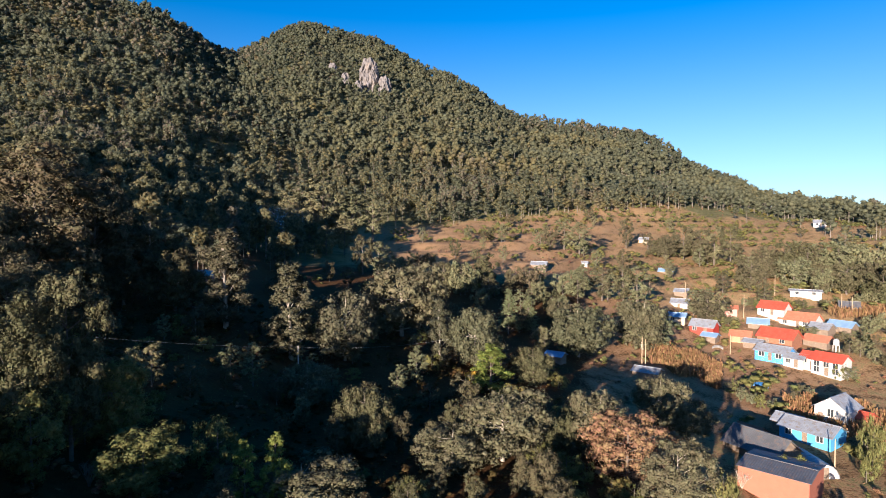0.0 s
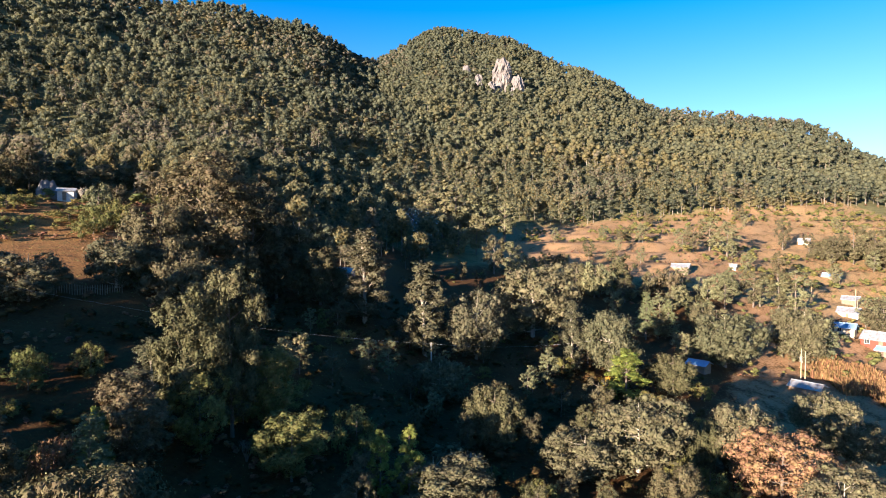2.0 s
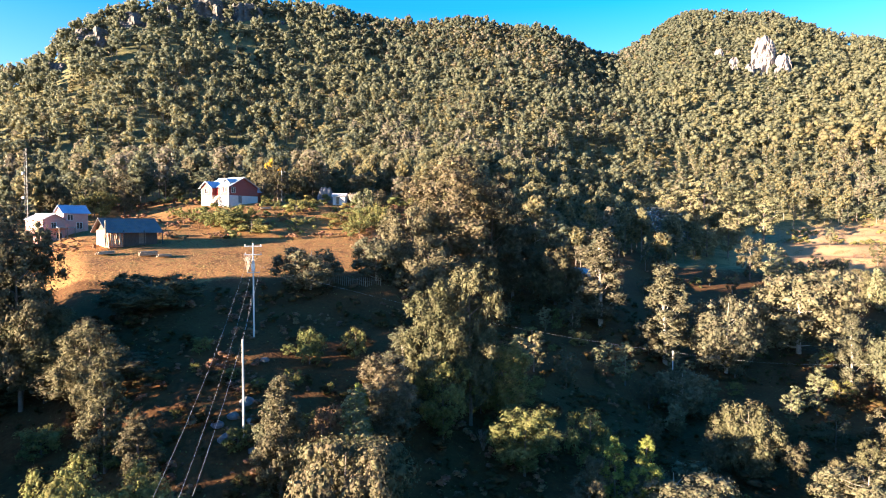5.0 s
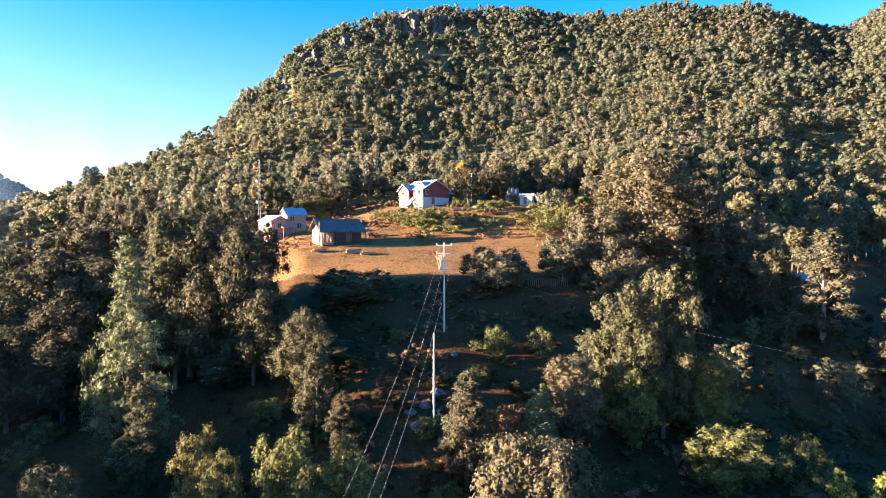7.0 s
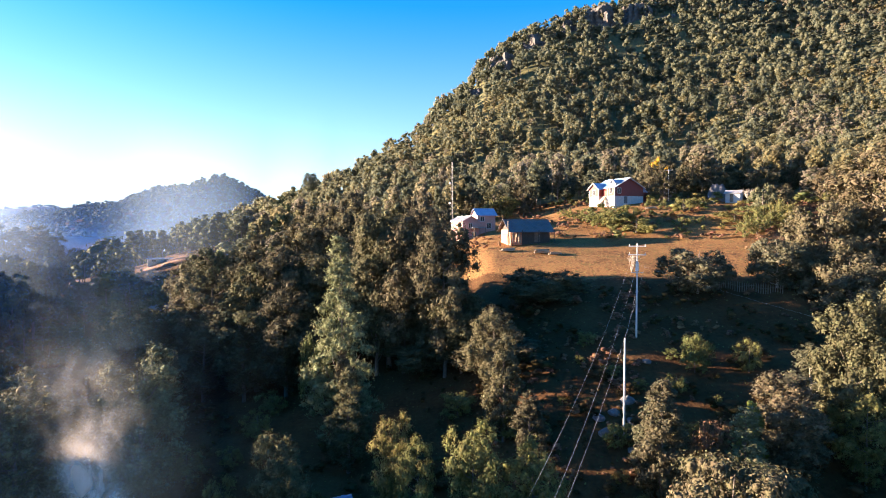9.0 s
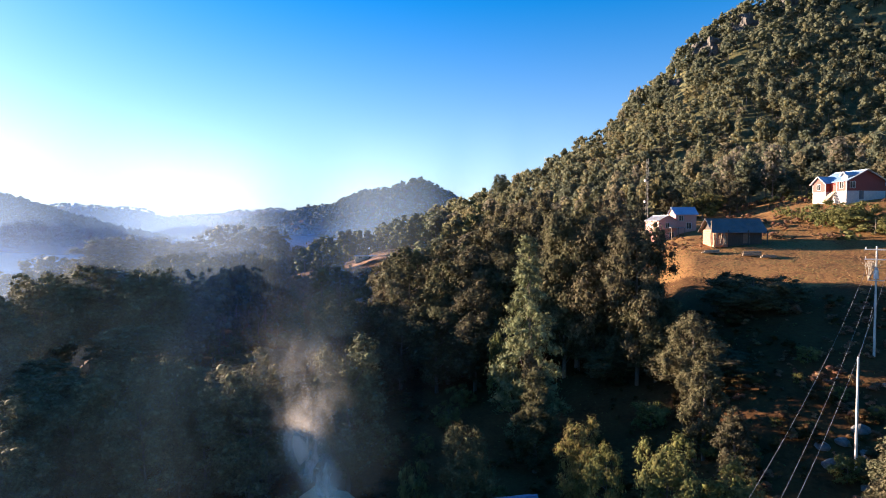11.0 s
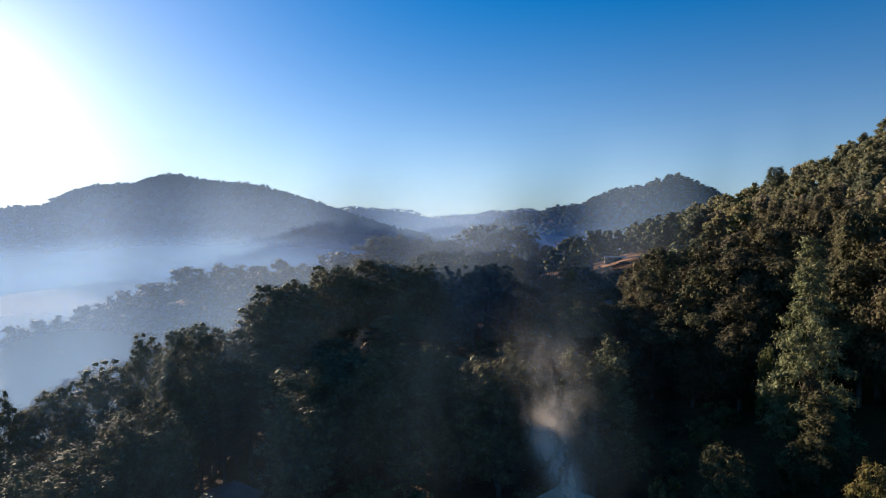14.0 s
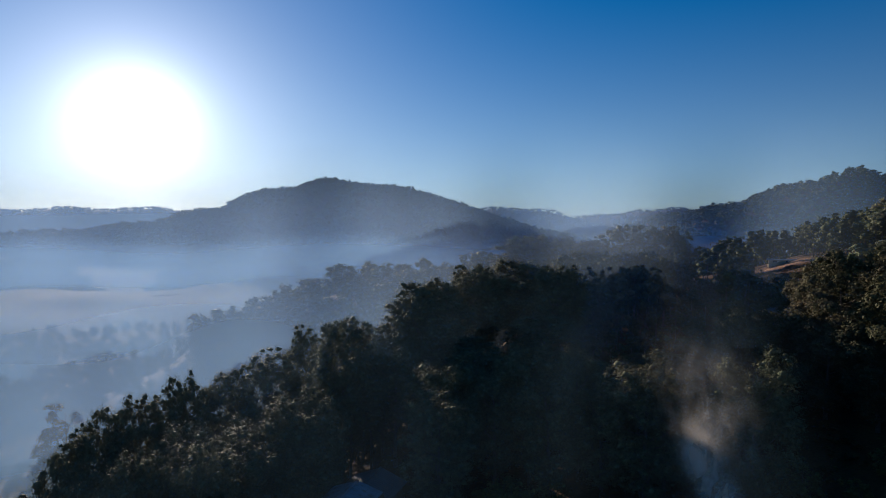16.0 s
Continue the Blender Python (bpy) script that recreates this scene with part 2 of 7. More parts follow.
spoke(19, 0, -27, 50, -26, 90, -21, 130, -13, 180, -7, 250, 2, 330, 22, 500, 96, 700, 176, 880, 237, 1200, 120, 1800, -20, 4700, 0)
spoke(26, 0, -27, 50, -26, 85, -19, 115, -14, 138, -8, 160, -3, 220, 7, 300, 25, 450, 95, 740, 240, 1000, 120, 1600, -20, 4700, 0)
spoke(33, 0, -27, 48, -25, 80, -18, 110, -13, 132, -5, 150, 2, 200, 10, 300, 32, 420, 88, 560, 163, 680, 232, 950, 120, 1600, -20, 4700, 0)
spoke(40, 0, -27, 45, -25, 70, -17, 95, -8, 130, -2, 155, 5, 200, 10, 300, 28, 400, 76, 520, 146, 630, 213, 900, 110, 1600, -20, 4700, 0)
spoke(47, 0, -27, 45, -25, 72, -15, 95, -7.5, 130, -2, 153, 5.5, 200, 10, 300, 26, 400, 78, 500, 142, 600, 212, 880, 110, 1600, -20, 4700, 0)
spoke(53, 0, -27, 45, -24, 57, -20, 75, -13, 95, -7.5, 130, -2, 152, 6, 200, 10, 300, 25, 400, 80, 490, 140, 580, 210, 860, 110, 1600, -20, 4700, 0)
spoke(58, 0, -27, 45, -24, 60, -19, 80, -12, 98, -7, 130, -2, 152, 5, 200, 9, 300, 25, 400, 84, 480, 140, 560, 197, 840, 90, 1600, -20, 4700, 0)
spoke(62, 0, -27, 45, -24, 62, -19, 82, -12, 100, -7, 125, -2.5, 150, 2, 200, 8, 300, 25, 400, 84, 470, 131, 530, 173, 820, 70, 1600, -20, 4700, 0)
spoke(66, 0, -27, 45, -24, 64, -20, 85, -13, 105, -6, 128, -2.5, 150, 1, 200, 7, 300, 23, 400, 80, 500, 142, 820, 50, 1600, -20, 4700, 0)
spoke(70, 0, -27, 45, -24, 65, -21, 90, -14, 115, -6, 150, -2, 200, 4, 300, 21, 380, 57, 460, 93, 760, 40, 1600, -20, 4700, 0)
spoke(75, 0, -27, 45, -24, 70, -21, 100, -14, 150, -5, 200, 0, 300, 15, 370, 37, 430, 56, 700, 20, 1600, -30, 4700, -10)
spoke(80, 0, -27, 45, -25, 70, -23, 100, -18, 150, -10, 200, -6, 300, 7, 400, 28, 640, 0, 1600, -40, 4700, -10)
spoke(84, 0, -27, 45, -25, 80, -22, 120, -17, 200, -8, 300, 1, 380, 11, 600, -20, 1500, -50, 4700, -10)
spoke(88, 0, -27, 45, -26, 80, -23, 120, -18, 200, -9, 300, -3, 400, 5, 600, -30, 1500, -50, 4700, -10)
spoke(94, 0, -27, 60, -26, 100, -22, 150, -16, 205, -9, 250, -9, 300, -14, 420, -22, 600, -38, 1500, -50, 4700, -10)
spoke(100, 0, -27, 60, -27, 100, -24, 160, -19, 220, -15, 300, -21, 500, -42, 1500, -50, 4700, -10)
spoke(110, 0, -27, 50, -28, 90, -25, 140, -22, 200, -23, 300, -32, 500, -52, 1500, -50, 4700, -10)
spoke(118, 0, -27, 50, -29, 90, -27, 150, -25, 200, -34, 300, -56, 500, -66, 1500, -50, 4700, -10)
spoke(124, 0, -27, 50, -29, 95, -28, 125, -30, 180, -50, 260, -70, 500, -78, 1500, -50, 4700, -10)
spoke(130, 0, -27, 50, -30, 92, -31, 120, -37, 180, -58, 260, -76, 500, -84, 1500, -50, 4700, -10)
spoke(140, 0, -27, 45, -30, 80, -35, 120, -49, 180, -72, 240, -82, 500, -88, 1500, -50, 4700, -10)
spoke(150, 0, -27, 40, -30, 70, -38, 115, -60, 170, -80, 240, -85, 500, -90, 1500, -50, 4700, -10)
spoke(163, 0, -27, 40, -31, 70, -43, 115, -66, 170, -82, 240, -86, 500, -90, 1500, -50, 4700, -10)
spoke(190, 0, -27, 60, -33, 130, -58, 250, -75, 500, -80, 1500, -50, 4700, -10)
spoke(230, 0, -27, 100, -30, 300, -35, 1000, -30, 4700, 0)
spoke(290, 0, -27, 100, -32, 200, -28, 500, -10, 1500, 0, 4700, 0)

HILLS = []


def hill(az, d, top, along, across, turn=0.0, power=2.0):
    """A far rounded hill: bearing, distance, height over the drone, half-lengths in metres along and across its crest."""
    c = bearing(az, d)
    HILLS.append((c.x, c.y, top, along, across, radians(az + turn), power))


hill(91.3, 1300, 93, 122, 180)
hill(95.8, 1330, 70, 115, 180)
hill(99.8, 1360, 42, 115, 180)
hill(103.5, 1390, 20, 130, 180)
hill(104.5, 3000, 84, 170, 300)
hill(107.6, 3100, 76, 150, 300)
hill(111, 3200, 58, 300, 300)
hill(116.5, 2700, 62, 150, 250)
hill(121, 2700, 84, 205, 250)
hill(130.6, 2500, 172, 75, 200)
hill(122, 1760, 4, 180, 200)
hill(126, 1740, 42, 150, 200)
hill(131, 1720, 96, 155, 220)
hill(136.8, 1700, 126, 170, 220)
hill(142, 1700, 92, 145, 220)
hill(147, 1730, 44, 155, 200)
hill(152, 1760, 8, 180, 200)
hill(157, 1800, -12, 190, 200)
hill(152, 3100, 90, 215, 300)
hill(158, 3200, 86, 270, 300)
hill(166, 3100, 80, 330, 300)
hill(122, 290, -27, 45, 55)
hill(128, 300, -30, 40, 55)
hill(134, 305, -33, 38, 55)
hill(139.5, 300, -43, 38, 50)
hill(145, 290, -55, 36, 50)
hill(78, 3300, 80, 500, 400)
hill(-60, 1700, 60, 600, 400)

_lat = np.random.RandomState(5).rand(64, 64)


def value_noise(x, y):
    xi, yi = np.floor(x).astype(int), np.floor(y).astype(int)
    fx, fy = x - xi, y - yi
    fx, fy = fx * fx * (3 - 2 * fx), fy * fy * (3 - 2 * fy)
    a, b = _lat[xi % 64, yi % 64], _lat[(xi + 1) % 64, yi % 64]
    c, d = _lat[xi % 64, (yi + 1) % 64], _lat[(xi + 1) % 64, (yi + 1) % 64]
    return (a * (1 - fx) + b * fx) * (1 - fy) + (c * (1 - fx) + d * fx) * fy


def fractal(x, y, scale, octaves=4):
    s, amp, tot = 0, 1.0, 0
    for k in range(octaves):
        s = s + amp * value_noise(x / scale * 2 ** k + 17.3 * k, y / scale * 2 ** k + 5.7 * k)
        tot += amp
        amp *= 0.5
    return s / tot - 0.5


_SP_AZ = np.array([s[0] for s in SPOKES])


def _along(i, d):
    _, ds, hs = SPOKES[i % len(SPOKES)]
    return (np.interp(d * 0.95, ds, hs) + 2 * np.interp(d, ds, hs) + np.interp(d * 1.05, ds, hs)) / 4


def smooth01(x, a, b):
    t = np.clip((x - a) / (b - a), 0, 1)
    return t * t * (3 - 2 * t)


def terrace_mask(az, d):
    return smooth01(az, -42, -34) * (1 - smooth01(az, 6, 14)) * smooth01(d, 175, 210) * (1 - smooth01(d, terrace_end(az) - 40, terrace_end(az)))


def terrace_end(az):
    """How far up the slope the stepped fields reach."""
    return np.interp(az, [-42, -30, -24, -20, -17, -8, 0, 8, 14], [480, 480, 430, 470, 440, 375, 350, 325, 300])


def land(az, d):
    """World height of the ground at bearing az (degrees) and distance d; numbers or arrays."""
    az, d = np.atleast_1d(np.asarray(az, float)), np.atleast_1d(np.asarray(d, float))
    az = (az + 70) % 360 - 70
    h = np.zeros(np.broadcast(az, d).shape)
    az, d = np.broadcast_to(az, h.shape), np.broadcast_to(d, h.shape)
    n = len(SPOKES)
    for i in range(n):
        a0 = _SP_AZ[i]
        a1 = _SP_AZ[i + 1] if i + 1 < n else 290.0 + 0.001
        if a1 <= a0:
            continue
        k = (az >= a0) & (az < a1)
        if not k.any():
            continue
        w = (az[k] - a0) / (a1 - a0)
        w = 0.5 * w + 0.5 * w * w * (3 - 2 * w)
        h[k] = _along(i, d[k]) * (1 - w) + _along(i + 1, d[k]) * w
    a = np.radians(az)
    x, y = -np.sin(a) * d, np.cos(a) * d
    for cx, cy, top, al, ac, tr, pw in HILLS:
        u = (x - cx) * np.cos(tr) + (y - cy) * np.sin(tr)
        v = -(x - cx) * np.sin(tr) + (y - cy) * np.cos(tr)
        b = np.exp(-(u / al) ** 2 * 0.7 - (v / ac) ** 2 * 0.7)
        h = np.maximum(h, h + (top - h) * b)
    rough = np.clip(d / 500, 0.12, 1.0)
    h = h + fractal(x, y, 90) * 10 * rough * smooth01(d, 150, 400) + fractal(x, y, 22) * 2.2 * np.clip(d / 120, 0.3, 1) * (1 - 0.75 * smooth01(az, 38, 44) * (1 - smooth01(az, 70, 75)) * smooth01(d, 60, 80) * (1 - smooth01(d, 150, 180)))
    h = h + fractal(x + 700, y, 170, 2) * 14 * smooth01(d, 900, 1300)
    # field steps on the far side of the valley
    tm = terrace_mask(az, d)
    step = 3.2
    q = h / step
    st = (np.floor(q) + smooth01(q - np.floor(q), 0.72, 1.0)) * step
    h = h * (1 - tm) + st * tm
    return h + EYE


def ground_z(x, y):
    return float(land(math.degrees(math.atan2(-x, y)), math.hypot(x, y))[0])


def spot(az, d, lift=0.0):
    return Vector((*bearing(az, d).xy, float(land(az, d)[0]) + lift))


def wander(az, d):
    """Bearings and distances shifted a little, so that the edges of fields run unevenly."""
    a = np.radians(az)
    x, y = -np.sin(a) * d, np.cos(a) * d
    return az + fractal(x, y, 25) * 500 / np.maximum(d, 40), d + fractal(x + 300, y, 25) * 22


def dry_mask(az, d):
    az, d = wander(az, d)
    terr = terrace_mask(az, d) * 0.68
    village = smooth01(az, -75, -60) * (1 - smooth01(az, -16, -8)) * smooth01(d, 65, 90) * (1 - smooth01(d, 240, 300)) * 0.6
    bare = 0.7 * np.exp(-((az - 96) / 1.6) ** 2 - ((d - 208) / 9) ** 2)
    return np.clip(np.maximum.reduce([terr, village, bare]), 0, 1)


def soil_mask(az, d):
    az, d = wander(az, d)
    terr = terrace_mask(az, d) * (0.34 + 0.12 * smooth01(az, -22, -12))
    plough = smooth01(az, -40, -30) * (1 - smooth01(az, -14, -10)) * smooth01(d, 90, 110) * (1 - smooth01(d, 190, 230)) * 0.5
    bank = smooth01(az, 34, 38) * (1 - smooth01(az, 62, 66)) * smooth01(d, 122, 130) * (1 - smooth01(d, 136, 146)) * 0.45
    bare = 0.9 * np.exp(-((az - 96) / 2.2) ** 2 - ((d - 208) / 10) ** 2)
    return np.clip(np.maximum.reduce([terr, plough, bank, bare]), 0, 1)


def scrub_mask(az, d):
    """Low green scrub under the woods of the mountain side."""
    az, d = wander(az, d)
    return smooth01(d, 170, 215) * (1 - smooth01(az, 78, 84)) * smooth01(az, -48, -42)


def stubble_mask(az, d):
    """The mown field on the hillside and the bank above it."""
    az, d = wander(az, d)
    near = 94 + 7 * smooth01(az, 60, 66)
    return smooth01(az, 40, 43) * (1 - smooth01(az, 69, 72)) * smooth01(d, near - 3, near + 2) * (1 - smooth01(d, 160, 185))


def build_ground():
    azs = np.concatenate([np.arange(-70, 170, 0.6), np.arange(170, 290, 3.0)])
    ds = np.concatenate([np.arange(3, 60, 3.0), 60 * 1.022 ** np.arange(0, 100), np.geomspace(560, 4700, 60)])
    A, D = np.meshgrid(azs, ds, indexing="ij")
    Z = land(A, D)
    a = np.radians(A)
    X, Y = -np.sin(a) * D, np.cos(a) * D
    na, nd = A.shape
    verts = np.stack([X, Y, Z], -1).reshape(-1, 3)
    i = np.arange(na)[:, None]
    j = np.arange(nd - 1)[None, :]
    i2 = (i + 1) % na
    f = np.stack([i * nd + j, i * nd + j + 1, i2 * nd + j + 1, i2 * nd + j], -1).reshape(-1, 4)
    c = len(verts)
    verts = np.vstack([verts, [[0, 0, EYE - 27]]])
    ii = np.arange(na)
    tri = np.stack([np.full(na, c), ii * nd, ((ii + 1) % na) * nd], -1)
    me = bpy.data.meshes.new("ground")
    me.from_pydata(verts.tolist(), [], f.tolist() + tri.tolist())
    me.polygons.foreach_set("use_smooth", np.ones(len(me.polygons), bool))
    for nm, fn in (("dry", dry_mask), ("soil", soil_mask), ("scrub", scrub_mask), ("stubble", stubble_mask)):
        at = me.attributes.new(nm, "FLOAT", "POINT")
        at.data.foreach_set("value", np.append(fn(A, D).reshape(-1), 0).astype(np.float32))
    me.materials.append(ground_material())
    return tagged(new("ground", me), "wooded valley floor with dry grass and red earth", "ground", kind="structure")


build_ground()
# ---------------------------------------------------------------- plants
def leaf_mesh(pos, nor, size, rng):
    """One mesh of four-cornered leaves: places, facing and half-sizes."""
    n = len(pos)
    r = rng.normal(size=(n, 3))
    nor = nor / np.maximum(np.linalg.norm(nor, axis=1, keepdims=True), 1e-6)
    u = np.cross(nor, r)
    u /= np.maximum(np.linalg.norm(u, axis=1, keepdims=True), 1e-6)
    v = np.cross(nor, u)
    s = size[:, None]
    bend = nor * s * 0.25
    q = np.stack([pos - u * s, pos - v * s * 0.62 + bend, pos + u * s * 1.1, pos + v * s * 0.62 + bend], 1).reshape(-1, 3)
    f = np.arange(4 * n).reshape(-1, 4)
    return q, f


def quick_mesh(name, verts, faces, mat, tint=None):
    """A mesh of faces that all have the same number of corners."""
    me = bpy.data.meshes.new(name)
    faces = np.asarray(faces, np.int32)
    nf, k = faces.shape
    me.vertices.add(len(verts))
    me.vertices.foreach_set("co", np.asarray(verts, np.float32).ravel())
    me.loops.add(nf * k)
    me.loops.foreach_set("vertex_index", faces.ravel())
    me.polygons.add(nf)
    me.polygons.foreach_set("loop_start", np.arange(0, nf * k, k, dtype=np.int32))
    if tint is not None:
        at = me.attributes.new("tint", "FLOAT", "POINT")
        at.data.foreach_set("value", np.asarray(tint, np.float32))
    me.materials.append(mat)
    me.update(calc_edges=True)
    me.validate()
    return me


def tube(points, radii, sides=7):
    """Verts and quads of a bent tapering limb."""
    vs, fs = [], []
    pts = [Vector(p) for p in points]
    for k, (p, r) in enumerate(zip(pts, radii)):
        d = (pts[min(k + 1, len(pts) - 1)] - pts[max(k - 1, 0)]).normalized()
        a = d.orthogonal().normalized()
        b = d.cross(a)
        for s in range(sides):
            t = 2 * math.pi * s / sides
            vs.append(p + (a * math.cos(t) + b * math.sin(t)) * r)
    for k in range(len(pts) - 1):
        for s in range(sides):
            s2 = (s + 1) % sides
            fs.append((k * sides + s, k * sides + s2, (k + 1) * sides + s2, (k + 1) * sides + s))
    return vs, fs


def join_tubes(tubes):
    V, F = [], []
    for vs, fs in tubes:
        o = len(V)
        V += [tuple(v) for v in vs]
        F += [tuple(i + o for i in f) for f in fs]
    return np.array(V, float), np.array(F, int)


_G = (1 + 5 ** 0.5) / 2
ICO_V = np.array([(-1, _G, 0), (1, _G, 0), (-1, -_G, 0), (1, -_G, 0), (0, -1, _G), (0, 1, _G), (0, -1, -_G), (0, 1, -_G), (_G, 0, -1), (_G, 0, 1), (-_G, 0, -1), (-_G, 0, 1)]) / 1.902
ICO_F = np.array([(0, 11, 5), (0, 5, 1), (0, 1, 7), (0, 7, 10), (0, 10, 11), (1, 5, 9), (5, 11, 4), (11, 10, 2), (10, 7, 6), (7, 1, 8),
                  (3, 9, 4), (3, 4, 2), (3, 2, 6), (3, 6, 8), (3, 8, 9), (4, 9, 5), (2, 4, 11), (6, 2, 10), (8, 6, 7), (9, 8, 1)])


def envelope(shape, t):
    """Height (0 to 1) and half-width (0 to 1) of a crown at t from its foot to its tip."""
    if shape == "oval":
        return 0.16 + 0.80 * t, math.sin(math.pi * min(0.97, 0.14 + 0.83 * (1 - t) ** 0.85)) ** 0.6
    if shape == "column":
        return 0.09 + 0.88 * t, (1 - t) ** 0.5 * (0.45 + 0.55 * min(1, t * 4)) + 0.06
    if shape == "cone":
        return 0.14 + 0.84 * t, (1 - t) ** 0.85 + 0.03
    if shape == "pine":
        return 0.42 + 0.54 * t, math.sin(math.pi * (0.16 + 0.68 * (1 - t))) ** 0.8
    return 0.12 + 0.76 * t, math.sin(math.pi * (0.2 + 0.66 * (1 - t))) ** 0.6


def crown_clumps(rng, shape, boughs, per, hw, height, flat=1.0):
    """Sprays gathered on boughs: rows of x, y, z and half-width in metres, and the bough centres."""
    rows, centres = [], []
    for k in range(boughs):
        t = (k + rng.rand()) / boughs
        z, w = envelope(shape, t)
        ang = k * 2.39996 + rng.rand() * 0.9
        big = (0.35 + 0.16 * rng.rand()) * (0.62 + 0.38 * w)
        rad = max(0.0, w * (0.45 + 0.65 * math.sqrt(rng.rand())) - big * 0.45)
        c = np.array([math.cos(ang) * rad * hw, math.sin(ang) * rad * hw, z * height])
        centres.append(c)
        d = rng.normal(size=(per, 3)) + np.array([math.cos(ang), math.sin(ang), 0.7]) * 0.35
        d /= np.linalg.norm(d, axis=1, keepdims=True)
        reach = np.array([big * hw, big * hw, big * min(hw * 1.15, height * 0.3) * flat])
        p = c + d * reach * (0.55 + 0.5 * rng.rand(per))[:, None]
        r = big * hw * (0.38 + 0.22 * rng.rand(per))
        rows.append(np.column_stack([p, r]))
    return np.vstack(rows), centres


def plant_template(name, shape, height, width, boughs, per, leaves, leaf, leaf_mat, bark_mat, seed, trunk_r=0.22, flat=1.0, slim=1.0, heart=1.0):
    """Trunk and crown meshes of one plant of that height and crown width: boughs that carry sprays of small leaves."""
    rng = np.random.RandomState(seed)
    hw = width / 2
    cl, centres = crown_clumps(rng, shape, boughs, per, hw, height, flat)
    lean = rng.normal(size=2) * 0.02 * height
    axis = [(lean[0] * t * t, lean[1] * t * t, height * t) for t in (-0.06, 0.15, 0.35, 0.6, 0.8, 0.93)]
    tubes = [tube(axis, [trunk_r * k for k in (1.35, 1.0, 0.8, 0.5, 0.28, 0.06)])]
    for c in centres:
        z0 = max(0.08, c[2] / height - 0.10 - 0.08 * rng.rand())
        p0 = Vector((lean[0] * z0 * z0, lean[1] * z0 * z0, z0 * height))
        p2 = Vector(c)
        p1 = p0.lerp(p2, 0.5) + Vector((0, 0, -0.025 * height))
        tubes.append(tube([p0, p1, p2], [trunk_r * 0.34, trunk_r * 0.22, trunk_r * 0.06], 5))
    V, F = join_tubes(tubes)
    trunk = quick_mesh(name + "_trunk", V, F, bark_mat)
    trunk.polygons.foreach_set("use_smooth", np.ones(len(trunk.polygons), bool))
    n = len(cl)
    # the close twigs in the heart of each spray
    squash = np.array([1, 1, max(0.55, 0.85 * flat)])
    jit = (0.26 + 0.36 * rng.rand(n, len(ICO_V), 1)) * heart
    core = cl[:, None, :3] + ICO_V[None] * jit * cl[:, None, 3:] * squash
    cf = ICO_F[None] + (np.arange(n) * len(ICO_V))[:, None, None]
    # small leaves over it
    share = np.clip(cl[:, 3], 0, None) ** 1.6
    idx = rng.choice(n, size=leaves, p=share / share.sum())
    d = rng.normal(size=(leaves, 3))
    d /= np.linalg.norm(d, axis=1, keepdims=True)
    pos = cl[idx, :3] + d * (0.45 + 0.78 * rng.rand(leaves))[:, None] * cl[idx, 3:] * squash
    out = (cl[idx, :3] - np.array([0, 0, 0.5 * height])) / max(hw, 0.3 * height)
    nor = d * 0.8 + out * 0.6 + rng.normal(size=(leaves, 3)) * 0.42 + np.array([0, 0, 0.2])
    nor /= np.linalg.norm(nor, axis=1, keepdims=True)
    u = np.cross(nor, rng.normal(size=nor.shape))
    u /= np.linalg.norm(u, axis=1, keepdims=True)
    v = np.cross(nor, u) * slim
    s = (leaf * (0.65 + 0.75 * rng.rand(leaves)))[:, None]
    q = np.stack([pos - u * s * 0.8 - v * s * 0.62, pos - u * s * 0.55 + v * s * 0.7, pos + u * s * 1.25], 1).reshape(-1, 3)
    verts = np.vstack([core.reshape(-1, 3), q])
    faces = np.vstack([cf.reshape(-1, 3), np.arange(len(q)).reshape(-1, 3) + n * len(ICO_V)])
    crown = quick_mesh(name + "_crown", verts, faces, leaf_mat)
    return trunk, crown, height, width


TEMPLATES = {}


def kind_of(key, variants, **kw):
    TEMPLATES[key] = [plant_template(key, seed=100 * len(TEMPLATES) + v, **kw) for v in range(variants)]


kind_of("oak", 4, shape="oval", height=14, width=7.5, boughs=22, per=12, leaves=20000, leaf=0.118, leaf_mat=OAK, bark_mat=BARK)
kind_of("column_oak", 3, shape="column", height=14, width=5.2, boughs=22, per=11, leaves=12000, leaf=0.128, leaf_mat=OAK, bark_mat=BARK)
kind_of("pale_oak", 3, shape="oval", height=14, width=8, boughs=22, per=12, leaves=15000, leaf=0.138, leaf_mat=PALE, bark_mat=PALE_BARK)
kind_of("grey_oak", 3, shape="oval", height=14, width=7.5, boughs=20, per=12, leaves=14000, leaf=0.138, leaf_mat=GREY, bark_mat=PALE_BARK)
kind_of("grey_column", 3, shape="column", height=14, width=5.2, boughs=22, per=11, leaves=12000, leaf=0.128, leaf_mat=GREY, bark_mat=PALE_BARK)
kind_of("pine", 5, shape="pine", height=22, width=9, boughs=36, per=13, leaves=44000, leaf=0.125, leaf_mat=PINE, bark_mat=BARK, trunk_r=0.26, flat=0.9, slim=0.5, heart=0.9)
kind_of("cypress", 2, shape="cone", height=18, width=8, boughs=40, per=9, leaves=14000, leaf=0.17, leaf_mat=CYPRESS, bark_mat=BARK, flat=0.55, slim=0.4)
kind_of("bright", 2, shape="column", height=9, width=4, boughs=14, per=9, leaves=5000, leaf=0.12, leaf_mat=BRIGHT, bark_mat=BARK, trunk_r=0.12)
kind_of("rust", 1, shape="round", height=10, width=9, boughs=22, per=11, leaves=12000, leaf=0.12, leaf_mat=RUST, bark_mat=BARK)
